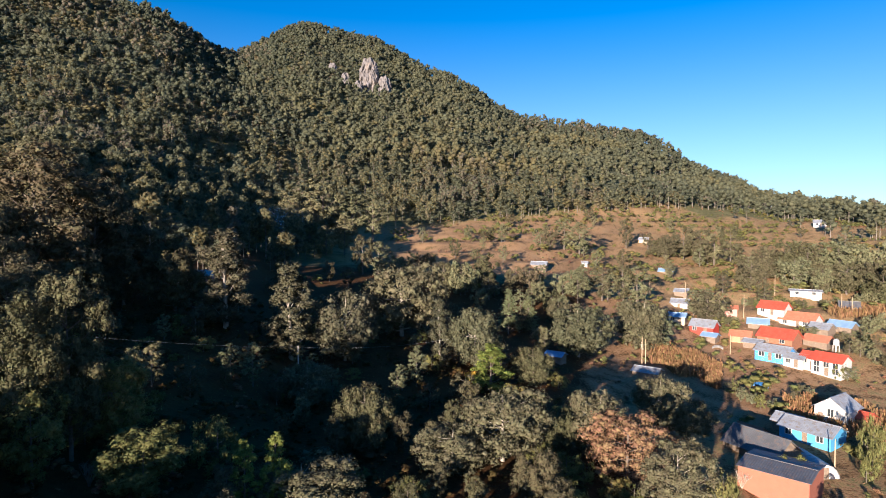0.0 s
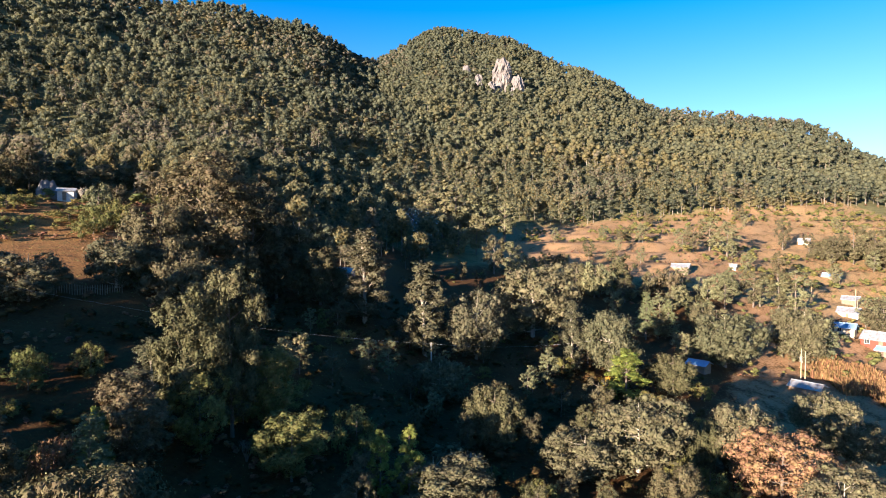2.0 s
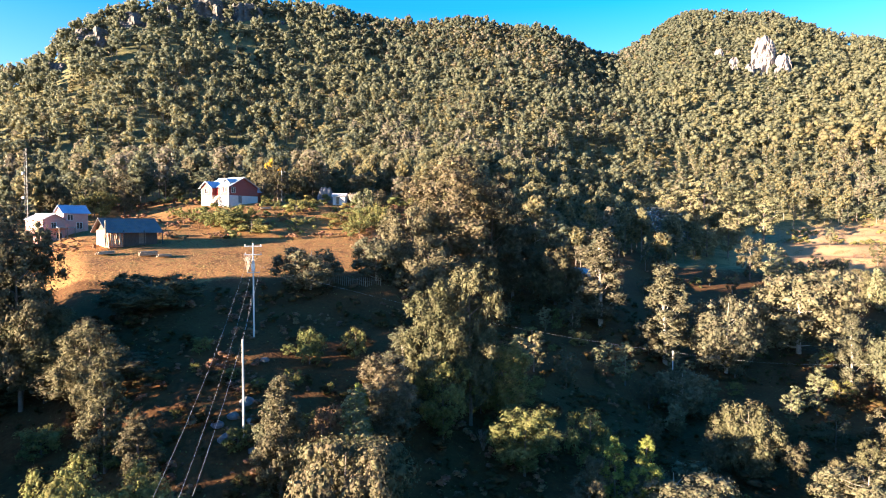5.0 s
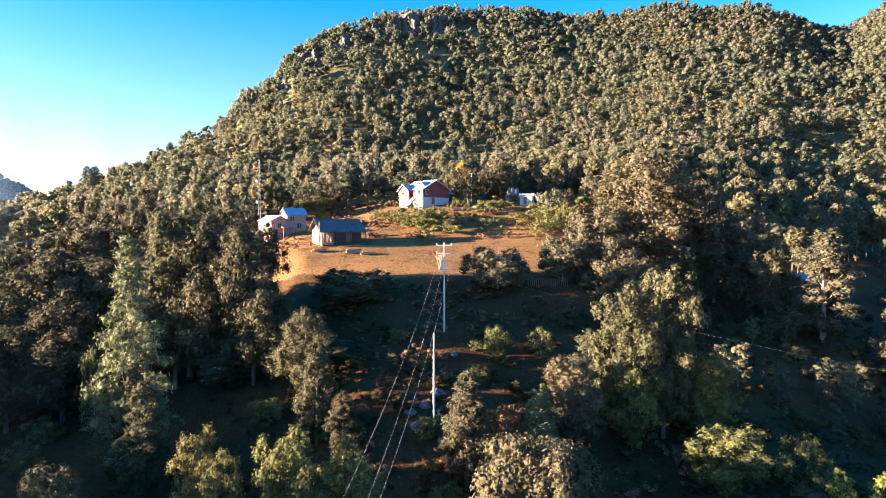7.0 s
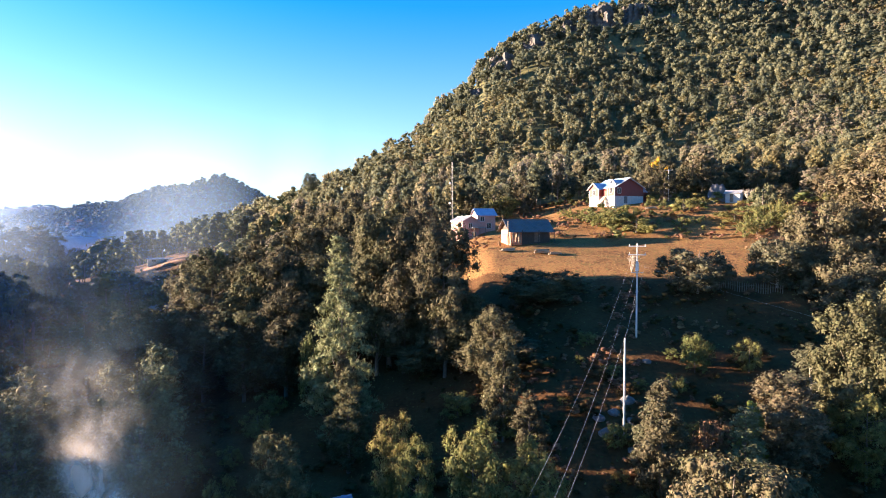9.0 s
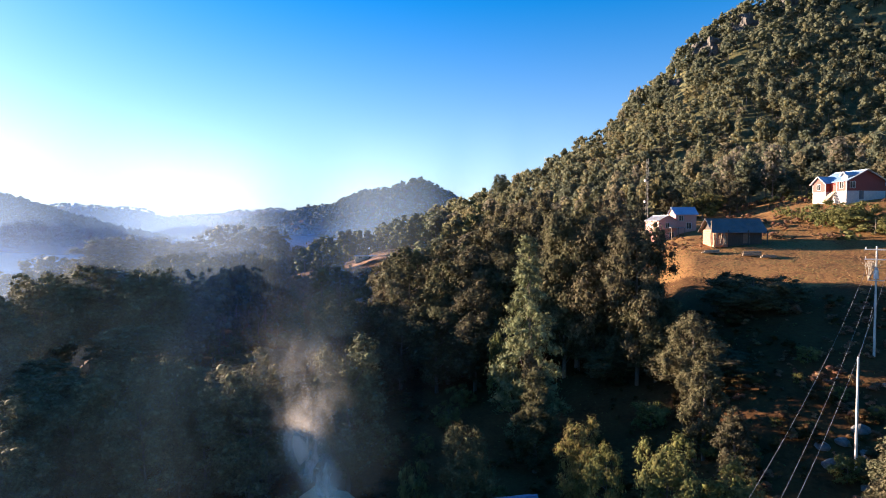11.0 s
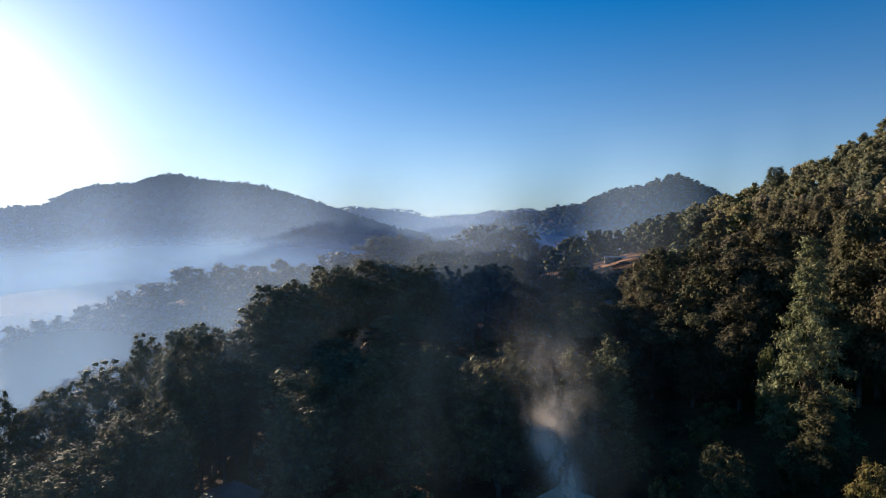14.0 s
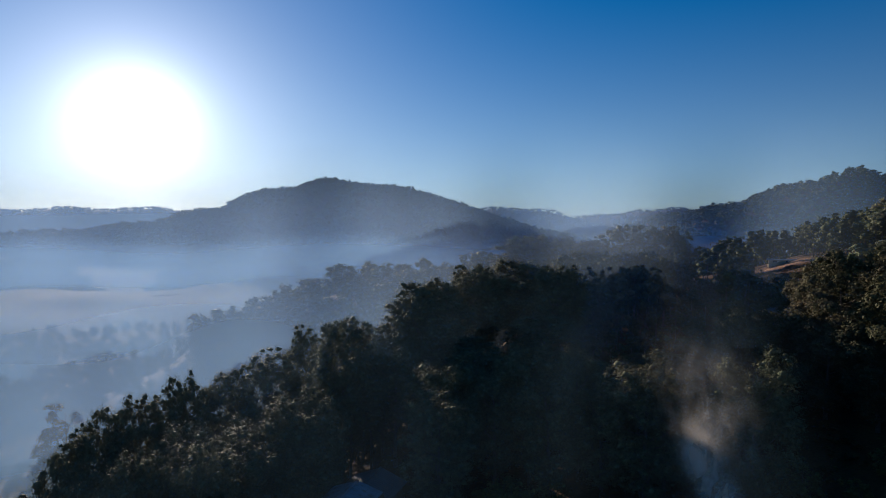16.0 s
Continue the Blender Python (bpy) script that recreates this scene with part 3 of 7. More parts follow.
kind_of("shrub", 4, shape="round", height=4, width=4.5, boughs=11, per=8, leaves=3600, leaf=0.085, leaf_mat=SHRUB, bark_mat=BARK, trunk_r=0.08)
kind_of("green_tree", 3, shape="oval", height=7, width=5, boughs=16, per=10, leaves=9000, leaf=0.085, leaf_mat=SHRUB, bark_mat=BARK, trunk_r=0.1)
kind_of("yellow", 1, shape="round", height=4, width=3, boughs=8, per=7, leaves=1500, leaf=0.12, leaf_mat=YELLOW, bark_mat=BARK, trunk_r=0.08)
kind_of("fill_pine", 3, shape="oval", height=16, width=7.5, boughs=30, per=11, leaves=26000, leaf=0.125, leaf_mat=PINE, bark_mat=BARK, flat=0.9, slim=0.5, heart=0.9)
kind_of("fill_oak", 3, shape="oval", height=12, width=6.5, boughs=18, per=9, leaves=9000, leaf=0.138, leaf_mat=OAK, bark_mat=BARK)
kind_of("mid_shrub", 3, shape="round", height=4, width=5, boughs=10, per=6, leaves=1800, leaf=0.11, leaf_mat=SHRUB, bark_mat=BARK, trunk_r=0.08)
kind_of("mid_oak", 4, shape="oval", height=11, width=7, boughs=14, per=7, leaves=3200, leaf=0.19, leaf_mat=OAK, bark_mat=BARK)
kind_of("mid_pine", 4, shape="oval", height=13, width=7, boughs=14, per=7, leaves=3200, leaf=0.2, leaf_mat=PINE, bark_mat=BARK, flat=0.7)

for broad, leaf_mat, bark_mat, n in (("oak", OAK, BARK, 19000), ("pale_oak", PALE, PALE_BARK, 15000), ("grey_oak", GREY, PALE_BARK, 13000), ("fill_oak", OAK, BARK, 8000)):
    kind_of(broad + "_broad", 3, shape="round", height=8.5, width=8.5, boughs=24, per=11, leaves=n, leaf=0.122, leaf_mat=leaf_mat, bark_mat=bark_mat)
kind_of("pine_broad", 3, shape="oval", height=19, width=14, boughs=44, per=12, leaves=44000, leaf=0.14, leaf_mat=PINE, bark_mat=BARK, trunk_r=0.28, flat=0.9, slim=0.5, heart=0.9)
kind_of("mid_oak_broad", 3, shape="round", height=7.5, width=7.5, boughs=14, per=7, leaves=3200, leaf=0.18, leaf_mat=OAK, bark_mat=BARK)
kind_of("mid_pine_broad", 3, shape="round", height=7.5, width=7.5, boughs=14, per=7, leaves=3200, leaf=0.18, leaf_mat=PINE, bark_mat=BARK)

WORDS = {
    "oak": ("tree", "olive-green oak with a dense upright crown", "tree"),
    "column_oak": ("tree", "slender grey-green oak with a narrow crown", "tree"),
    "pale_oak": ("tree", "broad tree with pale sunlit yellowish crown", "tree"),
    "grey_oak": ("tree", "sunlit grey-green oak with pale limbs", "tree"),
    "grey_column": ("tree", "slender sunlit grey-green oak with narrow crown", "tree"),
    "pine": ("pine_tree", "tall dark green pine with bare lower trunk", "pine tree"),
    "cypress": ("cypress_tree", "light green conifer with drooping feathery boughs", "conifer"),
    "bright": ("young_tree", "young bright green tree with pointed crown", "tree"),
    "rust": ("tree", "round tree with dry rust-brown autumn leaves", "tree"),
    "shrub": ("shrub", "leafy yellow-green shrub on the valley slope", "shrub"),
    "green_tree": ("young_tree", "small bushy tree with fresh yellow-green leaves", "tree"),
    "yellow": ("shrub", "small shrub with bright golden autumn leaves", "shrub"),
    "mid_oak": ("tree", "olive-green tree growing beside dry fields", "tree"),
    "fill_pine": ("pine_tree", "dark shaded pine in a dense stand", "pine tree"),
    "fill_oak": ("tree", "shaded olive-green oak in a dense stand", "tree"),
    "mid_shrub": ("shrub", "olive-green bush among dry grass", "shrub"),
    "mid_pine": ("pine_tree", "dark green pine growing on the slope", "pine tree"),
}
_prng = random.Random(11)


def grow(key, az, d, top=None, width=None, height=None, variant=None):
    """Plant one thing at a bearing and distance. top: height of its tip over the drone; else height in metres."""
    base = spot(az, d, -0.15)
    if top is not None:
        height = max(1.5, EYE + top - base.z)
    ts = TEMPLATES[key]
    if height and width and height < 1.4 * width and key + "_broad" in TEMPLATES:
        ts = TEMPLATES[key + "_broad"]
    trunk, crown, h0, w0 = ts[(variant if variant is not None else _prng.randrange(len(ts)))]
    height = height or h0 * (0.85 + 0.3 * _prng.random())
    width = width or w0 * height / h0
    nm, label, cat = WORDS[key]
    ob = tagged(new(nm), label, cat, group=cat + "s of the valley")
    ob.location = base
    ob.rotation_euler = (0, 0, _prng.random() * 6.283)
    ob.scale = (width / w0, width / w0, height / h0)
    for pn, me in (("trunk", trunk), ("crown", crown)):
        p = new(pn, me)
        p.parent = ob
    return ob
# ---------------------------------------------------------------- far woods
def wood_template(rng, shape, lobes, per, leaf):
    """One far tree, 12 m high and 7 m wide: knobbly lobes of a crown, small sprays over them, two crossed trunk strips."""
    P, N, S, CV, CF = [], [], [], [], []
    low = {"pine": 0.58, "oval": 0.34, "cone": 0.26, "column": 0.22, "round": 0.42}[shape]
    wide = {"pine": 1.9, "oval": 1.5, "cone": 1.7, "column": 1.0, "round": 1.9}[shape]
    size = {1: 2.5, 2: 2.2, 3: 1.95, 4: 1.8, 5: 1.65, 6: 1.5}.get(lobes, 1.3)
    for k in range(lobes):
        t = (k + 0.5) / lobes
        a = k * 2.4 + rng.rand()
        taper = 1 - t if shape == "cone" else math.sqrt(max(0.05, 1 - (1.4 * t - 0.35) ** 2))
        r = wide * taper * (0.55 + 0.5 * rng.rand()) * (0 if lobes == 1 else 1)
        c = np.array([math.cos(a) * r, math.sin(a) * r, 12 * (low + (0.9 - low) * t)])
        rad = size * (0.8 + 0.4 * rng.rand()) * (1 - 0.35 * t if shape == "cone" else 1)
        high = {"pine": 0.78, "round": 0.85, "column": 1.2}.get(shape, 0.95) * {1: 1.5, 2: 1.2}.get(lobes, 1.0)
        CV.append(c + ICO_V * rad * np.array([1, 1, high]) * ((0.46 if lobes > 4 else 0.58) + 0.38 * rng.rand(len(ICO_V)))[:, None])
        CF.append(ICO_F + k * len(ICO_V))
        d = rng.normal(size=(per, 3)) + np.array([0, 0, 0.3])
        d /= np.linalg.norm(d, axis=1, keepdims=True)
        P.append(c + d * np.array([1, 1, high]) * rad * (0.70 + 0.42 * rng.rand(per))[:, None])
        N.append(d + np.array([0, 0, 0.2]) + rng.normal(size=(per, 3)) * 0.42)
        S.append(leaf * (0.7 + 0.8 * rng.rand(per)))
    pos, nor, s = np.vstack(P), np.vstack(N), np.concatenate(S)[:, None]
    nor /= np.linalg.norm(nor, axis=1, keepdims=True)
    u = np.cross(nor, rng.normal(size=nor.shape))
    u /= np.linalg.norm(u, axis=1, keepdims=True)
    v = np.cross(nor, u)
    q = np.stack([pos - u * s - v * s * 0.6, pos + u * s * 0.9 - v * s * 0.5, pos + v * s * 1.2], 1).reshape(-1, 3)
    f = np.arange(len(q)).reshape(-1, 3)
    w = 0.15
    tv = np.array([(-w, 0, -1), (w, 0, -1), (w * 0.6, 0, 9), (-w * 0.6, 0, 9), (0, -w, -1), (0, w, -1), (0, w * 0.6, 9), (0, -w * 0.6, 9)])
    return (q, f), (np.vstack(CV), np.vstack(CF)), (tv, np.array([[0, 1, 2, 3], [4, 5, 6, 7]]))


def forest(name, label, az, d, height, width, mat, shapes, lobes, per, leaf, seed, tint=None, trunks=True, sink=0.0, bark=None):
    """Many trees in one thing; az, d, height and width are arrays."""
    rng = np.random.RandomState(seed)
    temps = [wood_template(rng, s, lobes, per, leaf) for s in shapes for _ in range(3)]
    n = len(az)
    z = land(az, d)
    a = np.radians(az)
    base = np.stack([-np.sin(a) * d, np.cos(a) * d, z - 0.3 - sink * height], -1)
    pick = rng.randint(len(temps), size=n)
    rot = rng.rand(n) * 6.283
    tint = rng.rand(n) if tint is None else tint
    made = []
    for which in range(3 if trunks else 2):
        V, F, T, off = [], [], [], 0
        for k, temp in enumerate(temps):
            idx = np.where(pick == k)[0]
            if not len(idx):
                continue
            p, f = temp[which]
            c, s = np.cos(rot[idx])[:, None], np.sin(rot[idx])[:, None]
            hw, hh = width[idx][:, None] / 7, height[idx][:, None] / 12
            x, y = p[None, :, 0], p[None, :, 1]
            v = np.stack([(x * c - y * s) * hw, (x * s + y * c) * hw, p[None, :, 2] * hh], -1) + base[idx][:, None, :]
            V.append(v.reshape(-1, 3))
            F.append((f[None] + (np.arange(len(idx)) * len(p))[:, None, None] + off).reshape(-1, f.shape[1]))
            T.append(np.repeat(tint[idx], len(p)))
            off += len(idx) * len(p)
        made.append(quick_mesh(name, np.vstack(V), np.vstack(F), (bark or BARK) if which == 2 else mat, np.concatenate(T)))
    made[1].polygons.foreach_set("use_smooth", np.ones(len(made[1].polygons), bool))
    ob = tagged(new(name, made[1]), label, "forest", kind="stuff")
    for nm, me in zip(("leaves", "trunks"), (made[0], *made[2:])):
        tr = new(nm, me)
        tr.parent = ob
    return ob


def ridge_distance(az):
    """How far the crest of the mountain stands on each bearing."""
    az = np.asarray(az, float)
    return np.interp(az, [-40, -30, -25, -18, -8, 0, 19, 22, 26, 33, 40, 53, 62, 70, 80, 90],
                     [420, 600, 700, 780, 820, 850, 880, 820, 740, 680, 630, 580, 530, 460, 400, 400])


def wood_edge(az):
    """Where the mountain's closed forest begins on each bearing."""
    return np.interp(az, [-40, -29, -20, -8, 0, 8, 14, 22, 33, 40, 66, 72, 84, 90], [470, 460, 405, 345, 318, 290, 170, 135, 140, 172, 172, 150, 140, 140])


def scatter(seed, a0, a1, d0, d1, spacing):
    rng = np.random.RandomState(seed)
    area = 0.5 * radians(a1 - a0) * (d1 ** 2 - d0 ** 2)
    n = int(area / spacing ** 2)
    az = a0 + (a1 - a0) * rng.rand(n)
    d = np.sqrt(d0 ** 2 + (d1 ** 2 - d0 ** 2) * rng.rand(n))
    return az, d, rng


CRAGS = ((53.2, 538, 24, 30), (56.2, 530, 26, 36), (58.9, 518, 20, 22), (62.2, 490, 20, 26), (65.0, 464, 22, 26), (67.6, 438, 14, 18), (50.2, 543, 13, 20), (54.9, 506, 13, 20))


def mountain_forest():
    az, d, rng = scatter(21, -42, 90, 120, 930, 4.9)
    k = d < ridge_distance(az) + 20
    # thinner on rough ground and in small clearings
    x, y = -np.sin(np.radians(az)) * d, np.cos(np.radians(az)) * d
    grove = (az < -10) & (d > 320) & (fractal(x + 40, y, 42, 3) > 0.10) & ~((az > -32) & (az < -17) & (d < 392))
    k &= (d > wood_edge(az)) | grove
    k &= rng.rand(len(d)) < 0.93 - 0.9 * np.clip(fractal(x + 90, y, 60, 3) * 4 - 0.35, 0, 1)
    # the bare cliff on the right-hand peak
    k &= ~((np.abs(az - 6.6) < 0.9) & (d > 592) & (d < 632))
    # bare rock along the left-hand crest
    for a, dist, _, wide in CRAGS:
        k &= ~((np.abs(az - a) * radians(1) * d < wide * 0.3) & (d > dist - 20) & (d < dist + 3))
    # the clearings round the houses above the field
    k &= ~((az > 40) & (az < 71) & (d < 172))
    az, d, x, y = az[k], d[k], x[k], y[k]
    n = len(az)
    tall = rng.rand(n) < 0.30 + 0.45 * np.clip(fractal(x + 300, y, 55, 3) * 4 + 0.2, 0, 1)
    h = np.where(tall, 9.5 + 6.5 * rng.rand(n), 5.5 + 4.5 * rng.rand(n))
    w = h * np.where(tall, 0.46 + 0.2 * rng.rand(n), 0.78 + 0.3 * rng.rand(n))
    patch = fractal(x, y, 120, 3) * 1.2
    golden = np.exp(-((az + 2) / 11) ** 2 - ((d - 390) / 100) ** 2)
    # Bearing terms put slope light and haze into the tint, darkest at 24-38 degrees.
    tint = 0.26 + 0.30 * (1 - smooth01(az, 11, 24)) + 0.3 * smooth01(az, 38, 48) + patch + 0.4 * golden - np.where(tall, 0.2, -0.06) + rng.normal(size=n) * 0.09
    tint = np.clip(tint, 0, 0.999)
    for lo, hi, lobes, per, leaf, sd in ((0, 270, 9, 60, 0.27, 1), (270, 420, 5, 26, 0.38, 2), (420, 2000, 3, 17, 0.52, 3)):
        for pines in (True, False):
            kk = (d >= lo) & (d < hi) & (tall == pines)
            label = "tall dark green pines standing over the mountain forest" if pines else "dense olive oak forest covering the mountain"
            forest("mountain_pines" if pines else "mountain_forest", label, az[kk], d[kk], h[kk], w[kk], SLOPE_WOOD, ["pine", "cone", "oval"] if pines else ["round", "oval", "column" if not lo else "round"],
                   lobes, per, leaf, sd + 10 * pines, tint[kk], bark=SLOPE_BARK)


def hill_forests():
    az, d, rng = scatter(31, 80, 168, 1050, 1760, 10.5)
    k = (land(az, d) - EYE > -40) & ((az > 112) | (d < 1380))
    az, d = az[k], d[k]
    n = len(az)
    h = 9 + 8 * rng.rand(n) + 6 * (rng.rand(n) > 0.88)
    forest("hill_forest", "dark forest covering the hills across the valley", az, d, h, np.minimum(h, 15) * 1.05, FAR_WOOD, ["round", "oval"], 3, 5, 1.0, 3, trunks=False, sink=0.25)
    az, d, rng = scatter(32, 76, 166, 2300, 3400, 30)
    k = land(az, d) - EYE > 0
    az, d = az[k], d[k]
    n = len(az)
    h = 12 + 9 * rng.rand(n)
    forest("distant_forest", "distant hazy forest on far ridges", az, d, h, h * 1.05, FAR_WOOD, ["round"], 1, 6, 1.4, 4, trunks=False, sink=0.38)


def valley_woods():
    az, d, rng = scatter(41, 84, 124, 118, 640, 10.5)
    k = ~((np.abs(az - 96) < 2.0) & (d < 226)) & ~((np.abs(az - 97.4) < 1.9) & (d > 112) & (d < 138)) & (land(az, d) - EYE > -60)
    az, d = az[k], d[k]
    n = len(az)
    h = 9 + 6 * rng.rand(n)
    forest("valley_forest", "dark pine wood on the valley side", az, d, h, h * 0.75, FAR_WOOD, ["oval", "round", "cone"], 6, 20, 0.36, 5)
    az, d, rng = scatter(45, 95, 113, 98, 158, 4.6)
    k = ~((np.abs(az - 97.4) < 2.0) & (d > 108) & (d < 138))
    az, d = az[k], d[k]
    n = len(az)
    h = 4 + 4 * rng.rand(n)
    forest("gully_wood", "low shaded wood in the smoky gully", az, d, h, h * 0.8, FAR_WOOD, ["column", "round"], 6, 24, 0.34, 8)
    # Added pines, mostly hidden, that also keep low sun off the ground.
    az, d, rng = scatter(43, 104, 168, 112, 175, 5.6)
    n = len(az)
    h = 13 + 6 * rng.rand(n)
    forest("bank_forest", "dense dark pines added on the steep bank", az, d, h, h * 0.5, FAR_WOOD, ["oval", "pine"], 8, 30, 0.34, 7)
    az, d, rng = scatter(46, 128, 168, 84, 205, 5.4)
    n = len(az)
    h = 6 + 5 * rng.rand(n)
    forest("slope_wood", "low dark wood on the slope below the pines", az, d, h, h * 0.85, FAR_WOOD, ["round", "column"], 6, 22, 0.36, 18)
    az, d, rng = scatter(42, 116, 166, 165, 560, 9.5)
    k = rng.rand(len(az)) < 0.75
    az, d = az[k], d[k]
    n = len(az)
    h = 8 + 7 * rng.rand(n)
    forest("valley_floor_trees", "scattered trees standing in morning mist", az, d, h, h * 0.75, FAR_WOOD, ["oval", "round", "cone"], 6, 18, 0.38, 6)


def crest_pines():
    """Open-crowned pines standing against the sky along the crest."""
    rng = np.random.RandomState(8)
    az = -38 + 124 * rng.rand(620)
    d = ridge_distance(az) + rng.normal(size=620) * 12
    h = 11 + 8 * rng.rand(620) ** 1.5
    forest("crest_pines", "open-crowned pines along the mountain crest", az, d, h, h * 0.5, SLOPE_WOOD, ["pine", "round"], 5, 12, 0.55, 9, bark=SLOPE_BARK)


def spur_wood():
    """The wooded spur that runs out into the mist."""
    az, d, rng = scatter(44, 117, 149, 225, 375, 5.6)
    k = (land(az, d) - EYE > -66) & (rng.rand(len(az)) < 0.7)
    az, d = az[k], d[k]
    n = len(az)
    h = 7 + 11 * rng.rand(n) ** 2
    forest("spur_forest", "dark trees on a spur standing in mist", az, d, h, h * (0.6 + 0.25 * rng.rand(n)), FAR_WOOD, ["round", "oval", "pine", "cone"], 6, 18, 0.38, 14, trunks=True)


crest_pines()
spur_wood()
mountain_forest()
hill_forests()
valley_woods()
# ---------------------------------------------------------------- trees near the drone: bearing, distance, tip, crown width
grow("grey_column", 14.4, 106, -6.5, 9.0)
grow("grey_oak", 9.4, 109, -11.5, 9.7)
grow("pale_oak", 4.0, 125, -7.4, 14.8)
grow("grey_column", 0.3, 112, -13.5, 4.9)
grow("grey_oak", -3.1, 110, -14.7, 8.9)
grow("bright", -4.6, 98, -19.3, 7.2)
grow("yellow", -2.8, 96, -23.1, 2.5)
grow("oak", -8.7, 105, -21.0, 6.1)
grow("grey_oak", -12.9, 133, -16.9, 12.1)
grow("pale_oak", -18.6, 150, -17.0, 11.5)
grow("mid_oak", -24.0, 190, -18.4, 10.5)
grow("mid_pine", -17.4, 159, -18.4, 5.6)
grow("mid_pine", -18.8, 154, -18.4, 5.6)
grow("mid_pine", -20.3, 154, -20.6, 5.6)
grow("mid_oak", -6.9, 178, -11.6, 5.9)
grow("mid_oak", -8.3, 177, -11.3, 5.9)
grow("mid_oak", -0.0, 168, -9.9, 6.8)
grow("mid_pine", -1.7, 165, -9.8, 6.8)
grow("mid_pine", -2.1, 166, -9.0, 7.5)
grow("mid_oak", -4.0, 173, -6.9, 7.5)
grow("cypress", -6.3, 140, -14.4, 5.3)
grow("cypress", -8.2, 145, -16.7, 5.2)
grow("mid_pine", -11.4, 181, -13.1, 6.3)
grow("mid_pine", -12.8, 178, -12.7, 6.3)
grow("mid_pine", -13.4, 188, -11.1, 6.9)
grow("mid_oak", -15.0, 185, -12.2, 6.9)
grow("mid_pine", -15.5, 186, -12.6, 6.4)
grow("mid_oak", -16.9, 186, -12.0, 6.4)
grow("mid_pine", -18.1, 186, -11.3, 8.4)
grow("mid_oak", 7.7, 187, -2.9, 6.9)
grow("mid_pine", 6.2, 186, -4.3, 6.9)
grow("mid_pine", 2.9, 204, -8.1, 4.0)
grow("mid_oak", 2.1, 203, -9.1, 4.0)
grow("mid_oak", 1.3, 203, -8.5, 4.0)
grow("pale_oak", 12.9, 86, -19.0, 6.8)
grow("grey_oak", 7.6, 75, -20.3, 5.3)
grow("bright", 18.7, 55, -18.9, 3.1)
grow("bright", 15.9, 56, -18.7, 3.2)
grow("pale_oak", 13.5, 57, -21.8, 8.7)
grow("pale_oak", -5.8, 70, -19.1, 8.9)
grow("pale_oak", -0.9, 66, -22.2, 7.2)
grow("pale_oak", -14.8, 78, -20.7, 7.5)
grow("rust", -17.4, 72, -21.2, 8.8)
grow("pale_oak", -21.8, 62, -21.0, 6.1)
grow("oak", -9.3, 60, -22.6, 4.5)
grow("oak", -10.9, 75, -22.7, 4.3)
grow("grey_column", 20.1, 107, -0.5, 9.0)
grow("pale_oak", 26.2, 118, 2.3, 9.4)
grow("pale_oak", -20.3, 100, -23.5, 7.6)
grow("pale_oak", -22.4, 102, -27.3, 7.2)
grow("shrub", 27.8, 62, -19.2, 4.9)
grow("shrub", 25.4, 64, -19.9, 2.5)
grow("mid_oak", -20.6, 271, -3.1, 8.9)
grow("mid_oak", -22.0, 275, 0.1, 8.9)
grow("mid_oak", -23.4, 271, -0.3, 8.9)
grow("mid_pine", -23.2, 277, 0.2, 8.9)
grow("mid_pine", -24.5, 276, 0.3, 8.9)
grow("mid_oak", -25.8, 271, 0.5, 8.9)
grow("mid_pine", -11.5, 264, 3.7, 9.1)
grow("mid_pine", -12.9, 259, 2.3, 9.1)
grow("mid_pine", -9.3, 259, 0.3, 6.0)
grow("mid_oak", -10.2, 254, 0.7, 6.0)
grow("mid_oak", -17.1, 290, 3.9, 6.3)
grow("mid_pine", -22.9, 192, -18.6, 4.9)
grow("mid_pine", -23.9, 197, -18.1, 4.9)
grow("mid_pine", -25.0, 192, -18.6, 4.9)
grow("mid_oak", -28.3, 254, -6.4, 9.6)
grow("mid_oak", -29.9, 256, -5.8, 9.6)
grow("mid_oak", -31.5, 259, -6.1, 9.6)
grow("mid_pine", -30.9, 266, -5.1, 8.8)
grow("mid_pine", -32.3, 261, -5.4, 8.8)
grow("mid_pine", -33.7, 261, -6.4, 8.8)
grow("mid_oak", -27.2, 252, -10.4, 8.0)
grow("mid_oak", -28.5, 251, -10.8, 8.0)
grow("mid_pine", -34.0, 272, -4.8, 14.3)
grow("mid_pine", -36.2, 263, -4.3, 14.3)
grow("mid_pine", -33.0, 267, -7.4, 10.4)
grow("mid_pine", -34.6, 264, -8.3, 10.4)
grow("mid_pine", -35.8, 198, -23.6, 4.8)
grow("mid_pine", -36.8, 200, -22.8, 4.8)
grow("mid_pine", -35.0, 176, -27.1, 2.6)
grow("mid_pine", -35.6, 185, -26.3, 2.6)
grow("mid_oak", -36.2, 178, -26.2, 2.6)
grow("mid_pine", -36.2, 172, -28.3, 3.2)
grow("mid_oak", -37.0, 170, -29.0, 3.2)
grow("shrub", -33.8, 88, -33.6, 3.8)
grow("mid_shrub", -36.2, 110, -28.5, 4.0)
grow("mid_shrub", -35.8, 105, -29.6, 3.2)
grow("shrub", -30.6, 98, -32.4, 4.4)
grow("shrub", -25.5, 64, -23.7, 3.3)
grow("oak", 34.2, 106, 10.7, 14.6)
grow("oak", 38.0, 100, 3.9, 9.9)
grow("oak", 30.4, 110, 7.5, 10.2)
grow("oak", 36.3, 93, -3.1, 10.1)
grow("oak", 32.3, 64, -4.6, 5.9)
grow("oak", 28.3, 112, 0.4, 8.9)
grow("oak", 24.3, 114, -2.3, 9.2)
